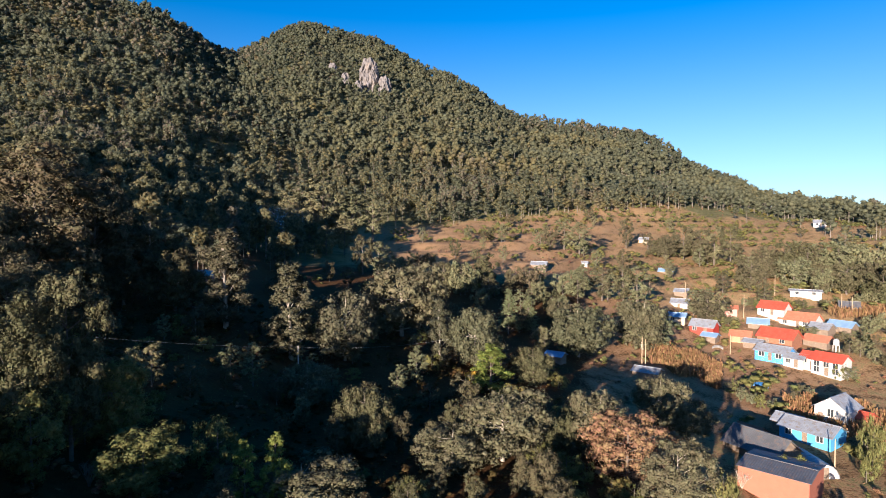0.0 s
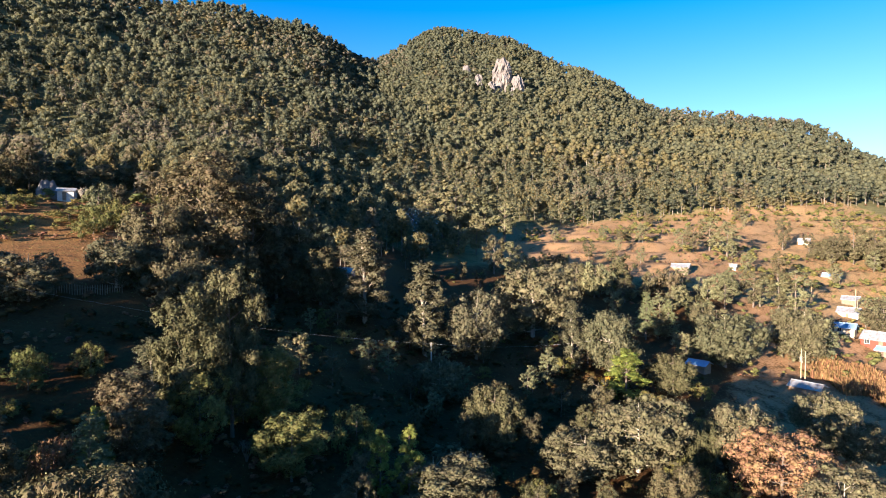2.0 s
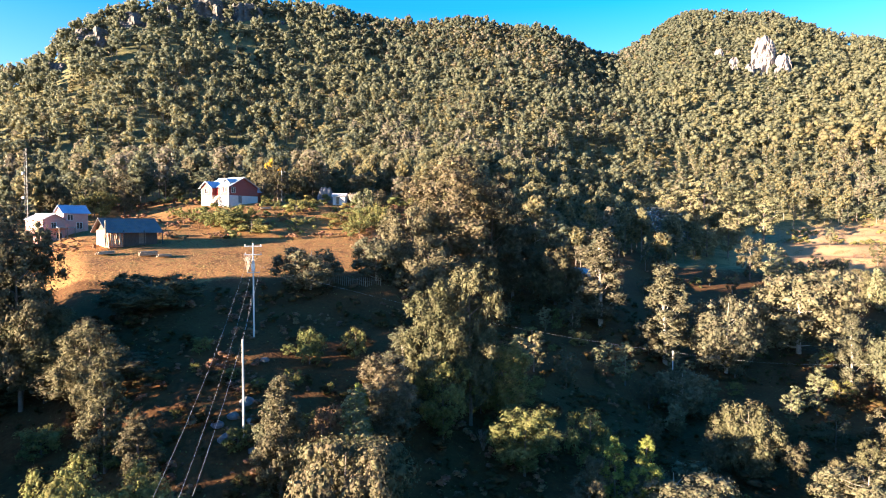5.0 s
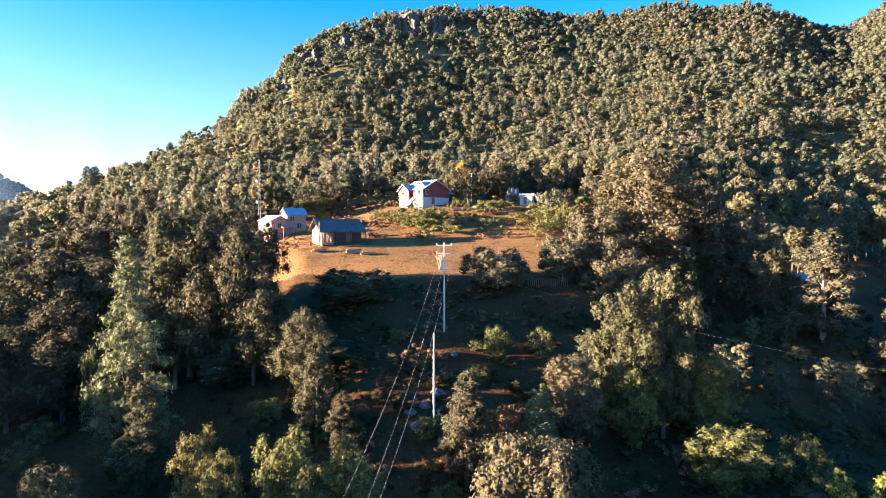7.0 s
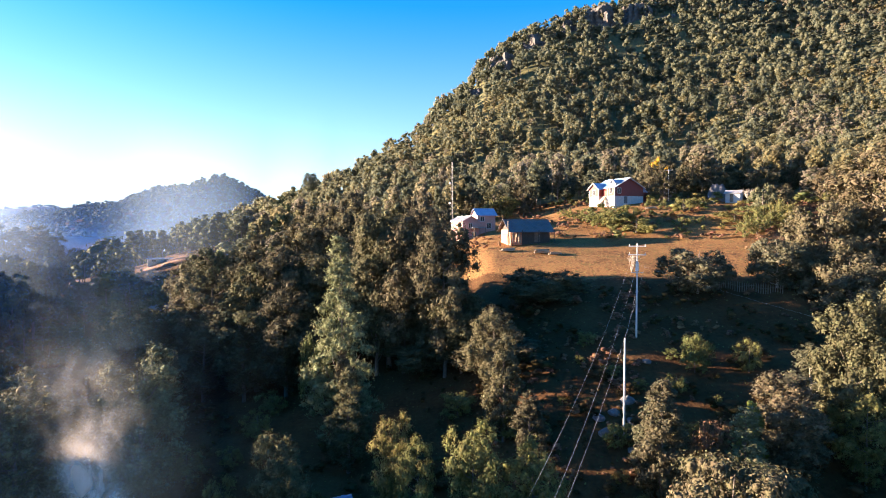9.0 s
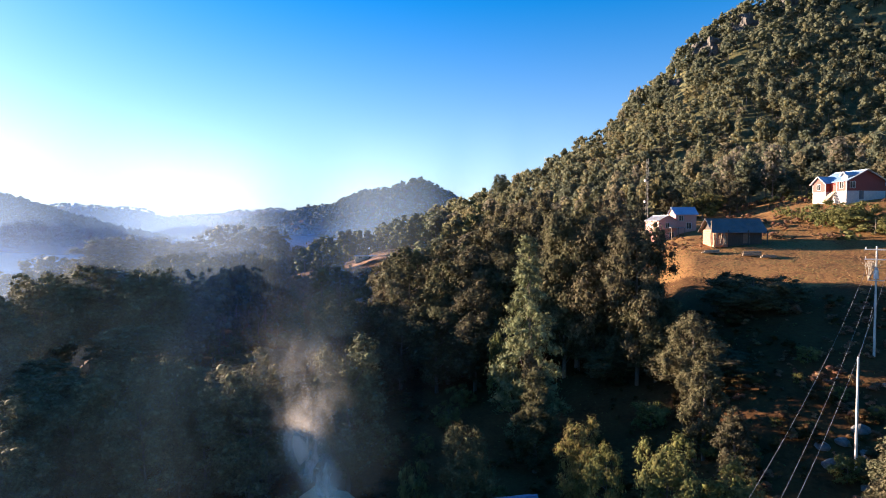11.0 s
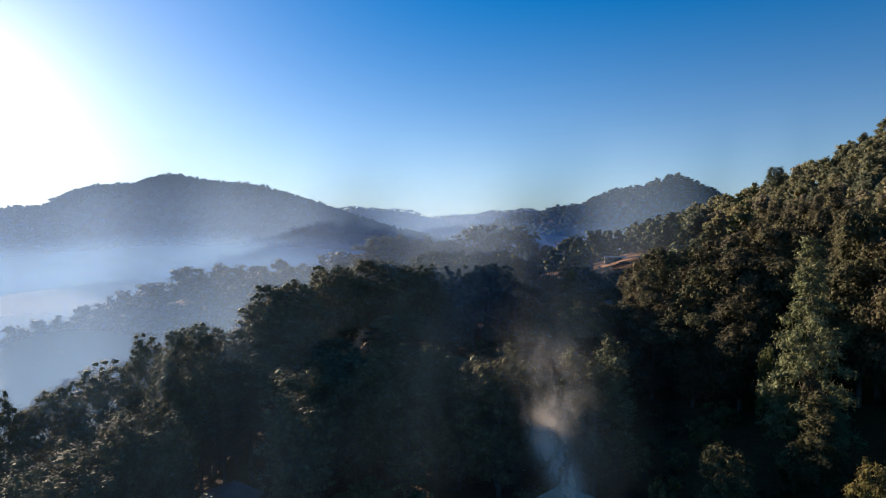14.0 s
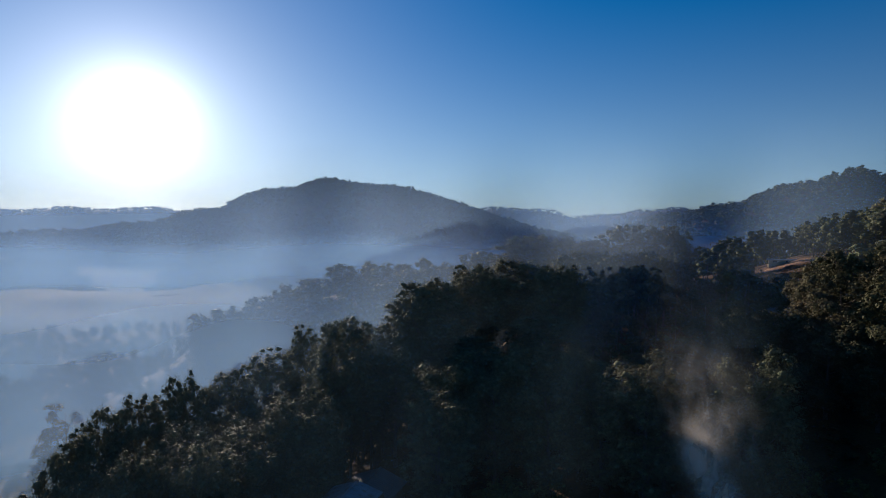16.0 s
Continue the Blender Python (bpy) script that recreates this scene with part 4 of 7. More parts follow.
grow("grey_oak", 41.4, 94, -1.4, 7.0)
grow("oak", 35.9, 62, -6.6, 6.2)
grow("grey_column", 38.9, 63, -10.6, 5.3)
grow("grey_column", 40.1, 58, -12.5, 5.9)
grow("grey_column", 50.5, 52, -12.9, 4.4)
grow("bright", 43.1, 55, -14.5, 2.9)
grow("oak", 43.7, 46, -16.0, 8.3)
grow("rust", 46.1, 54, -15.8, 2.5)
grow("grey_oak", 47.6, 90, -2.8, 8.6)
grow("shrub", 47.7, 70, height=4.4, width=3.6)
grow("shrub", 43.4, 72, height=3.6, width=3.0)
grow("green_tree", 27.1, 58, -17.7, 6.3)
grow("shrub", 21.0, 62, -18.4, 4.4)
grow("green_tree", 29.2, 68, -13.9, 7.6)
grow("green_tree", 32.3, 66, -15.2, 5.2)
grow("green_tree", 35.4, 68, -13.5, 4.0)
grow("oak", 7.5, 70, -18.8, 5.9)
grow("mid_oak", 26.4, 190, 17.4, 9.8)
grow("mid_pine", 11.1, 216, 1.8, 8.8)
grow("mid_pine", 9.4, 219, 4.7, 8.8)
grow("mid_pine", 14.5, 251, 14.5, 11.8)
grow("mid_pine", 12.5, 249, 12.1, 11.8)
grow("mid_pine", 11.4, 255, 19.8, 16.8)
grow("mid_pine", 8.6, 258, 14.3, 12.1)
grow("mid_pine", 6.7, 259, 12.9, 12.1)
grow("cypress", 80.6, 64, -1.0, 7.6)
grow("column_oak", 79.9, 58, -13.6, 4.4)
grow("column_oak", 80.4, 62, -12.3, 3.0)
grow("oak", 72.5, 79, -7.2, 9.0)
grow("oak", 69.0, 74, -8.4, 6.2)
grow("oak", 61.3, 86, -6.0, 10.2)
grow("oak", 65.8, 66, -9.4, 5.4)
grow("oak", 73.0, 78, -14.7, 9.2)
grow("column_oak", 64.9, 58, -10.7, 3.9)
grow("column_oak", 62.4, 54, -15.0, 3.4)
grow("green_tree", 68.0, 44, -15.2, 4.5)
grow("green_tree", 62.0, 44, -16.3, 4.7)
grow("green_tree", 75.8, 48, -15.6, 3.4)
grow("green_tree", 73.2, 44, -16.0, 3.0)
grow("column_oak", 50.4, 50, -12.2, 4.0)
grow("cypress", 43.5, 52, -14.1, 4.8)
grow("oak", 40.8, 56, -12.6, 5.5)
grow("oak", 44.6, 42, -15.1, 7.6)
grow("green_tree", 35.0, 60, -13.8, 5.0)
grow("green_tree", 29.0, 66, -12.9, 5.3)
grow("oak", 70.6, 74, -0.3, 7.5)
grow("oak", 74.6, 78, 0.3, 8.0)
grow("oak", 77.2, 80, 1.6, 7.6)
grow("oak", 82.7, 95, 0.2, 7.4)
grow("mid_oak", 48.1, 170, 17.6, 6.1)
grow("mid_oak", 46.6, 171, 16.1, 6.1)
grow("mid_pine", 42.6, 149, 9.7, 4.9)
grow("mid_oak", 41.3, 153, 10.0, 4.9)
grow("shrub", 55.2, 138, 5.3, 9.7)
grow("shrub", 52.8, 132, 2.2, 7.5)
grow("shrub", 44.7, 140, 3.7, 8.0)
grow("shrub", 42.5, 142, 5.1, 8.0)
grow("shrub", 65.3, 160, 8.4, 8.7)
grow("oak", 76.0, 80, 1.9, 10.4)
grow("oak", 71.1, 78, 1.0, 6.9)
grow("oak", 84.1, 95, -1.1, 10.2)
grow("oak", 87.8, 92, -3.0, 9.8)
grow("oak", 91.1, 96, -3.3, 10.1)
grow("oak", 93.8, 100, -6.0, 7.6)
grow("oak", 79.8, 94, 3.8, 9.8)
grow("oak", 73.3, 88, 2.9, 7.3)
grow("oak", 85.7, 80, -8.0, 7.8)
grow("oak", 89.4, 82, -11.5, 7.9)
grow("oak", 92.9, 85, -12.1, 7.7)
grow("mid_oak", 97.4, 147, -9.8, 5.8)
grow("mid_pine", 95.8, 149, -10.6, 5.8)
grow("mid_oak", 100.7, 146, -11.7, 5.7)
grow("mid_oak", 99.2, 151, -11.3, 5.7)
grow("mid_oak", 95.8, 110, -14.4, 3.9)
grow("oak", 86.6, 46, -16.1, 4.3)
grow("shrub", 91.6, 50, -19.9, 2.7)
grow("shrub", 83.1, 75, -13.3, 4.2)
grow("mid_pine", 94.7, 234, 0.1, 5.2)
grow("mid_oak", 93.8, 230, -1.4, 5.2)
grow("mid_pine", 92.9, 226, -1.8, 5.2)
grow("mid_pine", 91.6, 240, 1.9, 7.3)
grow("mid_pine", 90.3, 235, 1.9, 7.3)
grow("mid_pine", 89.1, 242, 0.7, 7.3)
grow("pine", 118.0, 150, -2.6, 15.0)
grow("pine", 112.4, 150, -3.5, 10.5)
grow("pine", 108.2, 160, 0.1, 18.1)
grow("pine", 104.9, 165, 0.1, 10.2)
grow("pine", 119.1, 112, -6.3, 12.6)
grow("pine", 113.0, 115, -5.0, 12.3)
grow("pine", 122.8, 105, -7.0, 8.8)
grow("pine", 126.1, 93, -8.4, 9.2)
grow("pine", 128.3, 82, -9.5, 9.7)
grow("pine", 135.6, 72, -11.3, 7.0)
grow("pine", 132.8, 76, -14.3, 5.5)
grow("pine", 115.0, 100, -6.2, 8.7)
grow("mid_oak", 102.6, 154, -11.9, 6.2)
grow("mid_pine", 100.9, 153, -10.7, 6.2)
grow("mid_oak", 98.9, 139, -9.4, 6.6)
grow("mid_pine", 96.9, 139, -11.5, 6.6)
grow("pine", 127.7, 86, -8.3, 10.2)
grow("pine", 122.8, 98, -7.0, 8.8)
grow("pine", 118.5, 106, -6.0, 12.5)
grow("pine", 112.7, 112, -5.4, 15.5)
grow("pine", 117.2, 150, -2.1, 12.0)
grow("pine", 114.3, 155, -3.2, 9.4)
grow("pine", 111.7, 160, -4.0, 11.8)
grow("pine", 134.5, 88, -13.7, 8.7)
grow("pine", 139.0, 95, -16.3, 6.6)
grow("pine", 142.1, 76, -16.0, 8.7)
grow("pine", 146.0, 71, -16.6, 6.6)
grow("pine", 149.8, 69, -16.1, 5.7)
grow("pine", 153.0, 64, -16.6, 6.2)
grow("pine", 155.9, 61, -16.7, 5.3)
grow("pine", 158.0, 57, -17.5, 4.8)
grow("pine", 134.8, 73, -16.3, 6.5)
grow("pine", 130.5, 76, -15.0, 8.6)
grow("pine", 123.4, 82, -15.4, 9.3)
grow("pine", 149.4, 56, -17.6, 6.3)
grow("pine", 143.6, 62, -19.1, 6.7)
grow("pine", 153.5, 50, -17.3, 5.0)
grow("pine", 116.3, 88, -13.0, 9.9)
grow("mid_pine", 158.5, 215, -54.6, 12.0)
grow("mid_pine", 159.9, 200, -58.4, 7.9)
grow("mid_oak", -33.7, 187, -27.8, 1.9)
grow("mid_pine", -34.1, 191, -27.7, 1.9)
grow("mid_pine", -34.5, 189, -27.7, 1.9)
grow("mid_pine", -34.9, 194, -27.3, 1.9)
grow("mid_oak", -34.5, 176, -27.8, 2.6)
grow("mid_pine", -35.2, 175, -27.4, 2.6)
grow("mid_pine", -35.8, 177, -27.3, 2.6)
grow("mid_shrub", -31.2, 187, -26.2, 1.9)
grow("mid_pine", -31.7, 186, -26.2, 1.9)
grow("mid_pine", -32.1, 187, -26.4, 1.9)
grow("mid_oak", -25.3, 189, -25.6, 2.3)
grow("mid_oak", -25.7, 188, -24.9, 2.3)
grow("mid_pine", -26.2, 190, -25.4, 2.3)
grow("mid_pine", -27.0, 216, -22.7, 2.3)
grow("mid_oak", -27.5, 219, -22.6, 2.3)
grow("mid_shrub", -27.9, 216, -22.9, 2.3)
grow("mid_pine", -28.3, 220, -23.4, 2.3)
grow("mid_oak", -28.8, 215, -22.6, 2.3)
grow("mid_shrub", -29.6, 227, -22.7, 2.3)
grow("mid_shrub", -30.0, 222, -22.7, 2.3)
grow("mid_shrub", -30.4, 220, -23.2, 2.3)
grow("mid_oak", -30.8, 221, -22.9, 2.3)
grow("mid_oak", -31.3, 220, -22.7, 2.3)
grow("mid_oak", -32.6, 225, -22.9, 2.1)
grow("mid_pine", -33.0, 227, -23.2, 2.1)
grow("mid_pine", -33.4, 228, -22.8, 2.1)
grow("mid_pine", -33.7, 229, -22.7, 2.1)
grow("mid_pine", -34.1, 229, -23.0, 2.1)
grow("mid_oak", -34.5, 229, -23.0, 2.1)
grow("mid_pine", -35.1, 233, -21.1, 4.5)
grow("mid_pine", -35.9, 235, -20.4, 4.5)
grow("mid_pine", -36.7, 234, -20.6, 4.5)
grow("mid_shrub", -33.8, 156, -29.8, 2.1)
grow("mid_pine", -34.4, 156, -30.5, 2.1)
grow("mid_pine", -34.9, 157, -30.2, 2.1)
grow("mid_oak", -30.8, 136, -32.1, 1.9)
grow("mid_oak", -31.3, 143, -32.3, 1.9)
grow("mid_pine", -31.9, 140, -32.1, 1.9)
grow("mid_pine", -26.9, 135, -32.5, 2.2)
grow("mid_pine", -27.6, 132, -32.6, 2.2)
grow("mid_shrub", -28.3, 130, -32.1, 2.2)
grow("mid_oak", -25.8, 137, -32.3, 1.7)
grow("mid_shrub", -26.3, 139, -31.9, 1.7)
grow("mid_pine", -26.8, 132, -31.9, 1.7)
grow("mid_pine", -29.2, 130, -32.9, 1.8)
grow("mid_oak", -29.7, 130, -33.2, 1.8)
grow("mid_shrub", -30.3, 126, -33.3, 1.8)


def undergrowth():
    """Bushes on the shaded valley slope, thinning out towards the open field."""
    rng = random.Random(5)
    for _ in range(110):
        a, d = rng.uniform(-26, 112), rng.uniform(38, 128)
        if (40 < a < 70 and d > 88) or (a < -14 and d > 62):
            continue
        grow("shrub", a, d, height=rng.uniform(1.2, 3.4))
    for _ in range(46):
        grow("shrub", rng.uniform(34, 66), rng.uniform(40, 74), height=rng.uniform(0.9, 2.1))
    for _ in range(36):
        a, d = rng.uniform(-34, 8), rng.uniform(215, 390)
        grow(rng.choice(["mid_pine", "mid_oak"]), a, d, height=rng.uniform(5, 9))
    for _ in range(26):
        a, d = rng.uniform(-39, -27), rng.uniform(236, 275)
        h = rng.uniform(8, 12)
        grow(rng.choice(["mid_oak", "mid_oak", "mid_pine"]), a, d, height=h, width=h * rng.uniform(0.75, 1.0))
    for _ in range(12):
        a, d = rng.uniform(-24.5, -19), rng.uniform(272, 300)
        h = rng.uniform(6, 9)
        grow("mid_oak", a, d, height=h, width=h)
    for _ in range(26):
        a, d = rng.uniform(34, 72), rng.uniform(160, 185)
        grow("mid_oak", a, d, height=rng.uniform(6, 10))


def dense_stands():
    """The closed stands of pine and oak that fill the space between the tall trees."""
    rng = random.Random(6)
    for az in range(98, 164, 3):
        for d0 in (52, 62, 74, 86, 100):
            a, d = az + rng.uniform(-1.6, 1.6), d0 + rng.uniform(-5, 5)
            if (d0 < 60 and a < 122) or (abs(a - 133) < 4.5 and d < 78):
                continue
            top = -d * math.tan(radians(11 + 0.16 * max(0, a - 118) + rng.uniform(0, 4)))
            grow("fill_pine", a, d, min(top, float(land(a, d)[0]) - EYE + 15), rng.uniform(5, 8))
    for az in range(-4, 38, 3):
        for d0 in (84, 100, 122, 145, 170):
            a, d = az + rng.uniform(-1.5, 1.5), d0 + rng.uniform(-8, 8)
            grow(rng.choice(["mid_oak", "mid_oak", "mid_pine"]), a, d, height=rng.uniform(3.5, 6.5))
    for az in range(-16, 22, 4):
        for d0 in (46, 56, 67, 79):
            a, d = az + rng.uniform(-1.8, 1.8), d0 + rng.uniform(-5, 5)
            if a < -6 and d > 60:
                continue
            grow("fill_oak", a, d, height=rng.uniform(2.8, 5.2))
    for az in range(63, 100, 2):
        for d0 in (75, 82, 90):
            a, d = az + rng.uniform(-1.2, 1.2), d0 + rng.uniform(-5, 5)
            if (a < 70 and d > 74) or (70 < a < 77.5 and d < 86) or (abs(a - 80.6) < 4 and d < 84) or (a > 81 and d < 84):
                continue
            over = np.interp(a, [62, 66, 69, 72, 78, 84, 89, 94, 98], [-7, -6, -3.2, 0.2, 0.6, 0.2, -2.2, -4.2, -5.5])
            top = d * math.tan(radians(over - rng.uniform(0.3, 3.2) - (3 if d0 < 80 else 0)))
            grow("fill_oak", a, d, min(top, float(land(a, d)[0]) - EYE + 17), rng.uniform(7, 9.5))
    for _ in range(44):
        a, d = rng.uniform(-13, 6), rng.uniform(128, 195)
        h = rng.uniform(4, 7)
        grow(rng.choice(["mid_pine", "mid_oak"]), a, d, height=h, width=h * rng.uniform(0.6, 0.9))
    for _ in range(30):
        a, d = rng.uniform(100, 128), rng.uniform(40, 58)
        grow("shrub", a, d, height=rng.uniform(2.2, 4.2))
    for az in range(-24, -6, 3):
        for d0 in (56, 65):
            a, d = az + rng.uniform(-1.3, 1.3), d0 + rng.uniform(-4, 4)
            grow("shrub", a, d, height=rng.uniform(2.0, 3.4))


undergrowth()
dense_stands()
# ---------------------------------------------------------------- things that people built
def part(name, bm, mat, parent, label=""):
    """Link a bmesh as one mesh object under a thing or a part."""
    me = bpy.data.meshes.new(name)
    bmesh.ops.recalc_face_normals(bm, faces=bm.faces)
    bm.to_mesh(me)
    bm.free()
    me.materials.append(mat)
    ob = new(name, me)
    ob.parent = parent
    if label:
        ob["label"] = label
    return ob


def add_box(bm, x0, x1, y0, y1, z0, z1, m=None):
    vs = [bm.verts.new((x, y, z)) for z in (z0, z1) for x, y in ((x0, y0), (x1, y0), (x1, y1), (x0, y1))]
    for f in ((0, 3, 2, 1), (4, 5, 6, 7), (0, 1, 5, 4), (1, 2, 6, 5), (2, 3, 7, 6), (3, 0, 4, 7)):
        bm.faces.new([vs[i] for i in f])
    if m is not None:
        bmesh.ops.transform(bm, matrix=m, verts=vs)


def box(x0, x1, y0, y1, z0, z1):
    bm = bmesh.new()
    add_box(bm, x0, x1, y0, y1, z0, z1)
    return bm


def rod(p, q, r0, r1, sides=8):
    bm = bmesh.new()
    add_rod(bm, p, q, r0, r1, sides)
    return bm


def add_rod(bm, p, q, r0, r1, sides=8):
    vs, fs = tube([p, q], [r0, r1], sides)
    bv = [bm.verts.new(v) for v in vs]
    for f in fs:
        bm.faces.new([bv[i] for i in f])
    bm.faces.new(bv[:sides][::-1])
    bm.faces.new(bv[-sides:])


def add_wall(bm, length, z0, z1, holes, m, thick=0.2, gable=0.0):
    """A wall along x from 0 to length, outer face at y=0, with openings (x, z, w, h) cut through it, and a gable on top."""
    xs = sorted({0.0, length, *[v for x, z, w, h in holes for v in (x, x + w)]})
    zs = sorted({z0, z1, *[v for x, z, w, h in holes for v in (z, z + h)]})
    start = len(bm.verts)
    for xa, xb in zip(xs, xs[1:]):
        for za, zb in zip(zs, zs[1:]):
            cx, cz = (xa + xb) / 2, (za + zb) / 2
            if any(x < cx < x + w and z < cz < z + h for x, z, w, h in holes):
                continue
            add_box(bm, xa, xb, 0, thick, za, zb)
    if gable:
        v = [bm.verts.new(p) for y in (0, thick) for p in ((0, y, z1), (length, y, z1), (length / 2, y, z1 + gable))]
        for f in ((0, 1, 2), (5, 4, 3), (0, 3, 4, 1), (1, 4, 5, 2), (2, 5, 3, 0)):
            bm.faces.new([v[i] for i in f])
    bm.verts.ensure_lookup_table()
    bmesh.ops.transform(bm, matrix=m, verts=bm.verts[start:])
    bmesh.ops.remove_doubles(bm, verts=bm.verts[start:], dist=0.001)


def sheet_roof(length, run, rise, pitch=0.32, depth=0.035, thick=0.05):
    """One slope of ribbed sheet: ridge along x at y=0, z=rise, falling to y=run, z=0."""
    bm = bmesh.new()
    n = max(2, int(length / pitch) * 2)
    top, bot = [], []
    for i in range(n + 1):
        x = length * i / n
        dz = depth if i % 2 else 0
        for y, z in ((0, rise), (run, 0)):
            top.append(bm.verts.new((x, y, z + dz + thick)))
            bot.append(bm.verts.new((x, y, z + dz)))
    for i in range(n):
        a = 2 * i
        bm.faces.new((top[a], top[a + 2], top[a + 3], top[a + 1]))
        bm.faces.new((bot[a], bot[a + 1], bot[a + 3], bot[a + 2]))
        bm.faces.new((top[a + 1], top[a + 3], bot[a + 3], bot[a + 1]))
        bm.faces.new((top[a], bot[a], bot[a + 2], top[a + 2]))
    for a in (0, 2 * n):
        bm.faces.new((top[a], top[a + 1], bot[a + 1], bot[a]))
    return bm


def paint(name, c, rough=0.7, metal=0.0, dirt=None):
    return coarse(name, tuple(v * 0.82 for v in c), c, 1.3, rough, 0.15, metal, dirt=dirt)


WHITE = paint("white_plaster", (0.42, 0.41, 0.40), 0.8, dirt=(0.5, 0.46, 0.4))
CREAM = paint("cream_plaster", (0.45, 0.38, 0.27), 0.8, dirt=(0.45, 0.38, 0.3))
ORANGE = paint("orange_plaster", (0.33, 0.105, 0.062), 0.8, dirt=(0.27, 0.095, 0.06))
PLANKS = coarse("reddish_planks", (0.16, 0.065, 0.038), (0.30, 0.13, 0.07), 2.0, 0.85, 0.3, stretch=(1, 1, 6))
BLUE = paint("blue_plaster", (0.05, 0.26, 0.62), 0.7, dirt=(0.2, 0.36, 0.6))
AZURE = paint("azure_plaster", (0.07, 0.30, 0.52), 0.7)
REDWALL = paint("red_plaster", (0.40, 0.032, 0.018), 0.7)
MAROON = paint("maroon_boards", (0.20, 0.035, 0.025), 0.7, dirt=(0.14, 0.03, 0.025))
PINK = paint("pink_plaster", (0.47, 0.225, 0.19), 0.8, dirt=(0.45, 0.25, 0.2))
BRICK = coarse("brick_red", (0.35, 0.14, 0.08), (0.52, 0.26, 0.15), 3.5, 0.9, 0.4)
TIN = coarse("grey_tin", (0.20, 0.22, 0.25), (0.33, 0.355, 0.39), 0.8, 0.5, 0.1, 0.3, dirt=(0.22, 0.18, 0.15))
DARK_TIN = coarse("dark_tin", (0.065, 0.07, 0.078), (0.13, 0.135, 0.145), 0.8, 0.55, 0.1, 0.2, dirt=(0.16, 0.12, 0.10))
BLUE_TIN = coarse("blue_tin", (0.15, 0.26, 0.41), (0.26, 0.38, 0.54), 0.8, 0.45, 0.1, 0.2)
RED_TIN = coarse("red_tin", (0.28, 0.042, 0.022), (0.39, 0.072, 0.038), 0.8, 0.6, 0.1, 0.0, dirt=(0.30, 0.08, 0.05))
CLAY = coarse("clay_roof", (0.27, 0.085, 0.045), (0.40, 0.15, 0.085), 1.5, 0.9, 0.3)
WOOD = coarse("grey_wood", (0.10, 0.075, 0.055), (0.22, 0.165, 0.12), 2.5, 0.85, 0.3)
PALE_WOOD = coarse("pale_wood", (0.26, 0.19, 0.12), (0.42, 0.32, 0.21), 2.5, 0.85, 0.3)
CONCRETE = coarse("pole_concrete", (0.40, 0.38, 0.35), (0.56, 0.54, 0.50), 1.5, 0.9, 0.2)
STONE = coarse("grey_stone", (0.16, 0.155, 0.15), (0.30, 0.29, 0.27), 0.8, 0.9, 0.6)
STEEL = coarse("galvanised_steel", (0.42, 0.43, 0.44), (0.60, 0.60, 0.61), 2.0, 0.4, 0.05, 0.7)
TARP = coarse("blue_tarp", (0.05, 0.14, 0.42), (0.08, 0.22, 0.55), 2.0, 0.5, 0.2)
WIRE = coarse("wire", (0.30, 0.30, 0.30), (0.42, 0.42, 0.42), 2.0, 0.5, 0.0)


def glass_material():
    m, n, l = material("window_glass")
    out = n.new("ShaderNodeOutputMaterial")
    p = n.new("ShaderNodeBsdfPrincipled")
    p.inputs["Base Color"].default_value = (0.03, 0.035, 0.04, 1)
    p.inputs["Roughness"].default_value = 0.08
    l.new(p.outputs[0], out.inputs[0])
    return m


GLASS = glass_material()


def window(parent, x, z, w, h, m, frame_mat, name="window"):
    """A framed window set into an opening of a wall; m carries the wall's frame."""
    bm = bmesh.new()
    t = 0.09
    for b in ((x - t, x + w + t, z + h, z + h + t), (x - t, x + w + t, z - t, z), (x - t, x, z, z + h), (x + w, x + w + t, z, z + h),
              (x + w / 2 - 0.03, x + w / 2 + 0.03, z, z + h)):
        add_box(bm, b[0], b[1], -0.05, 0.09, b[2], b[3], m)
    win = part(name, bm, frame_mat, parent)
    bm = bmesh.new()
    add_box(bm, x, x + w, 0.10, 0.13, z, z + h, m)
    part("pane", bm, GLASS, win)
    return win


def door(parent, x, w, h, m, mat):
    bm = bmesh.new()
    add_box(bm, x, x + w, 0.04, 0.10, 0.02, h, m)
    d = part("door", bm, mat, parent)
    bm = bmesh.new()
    add_box(bm, x + w * 0.84, x + w * 0.9, -0.02, 0.04, 1.0, 1.12, m)
    part("handle", bm, STEEL, d)


BUILT = []


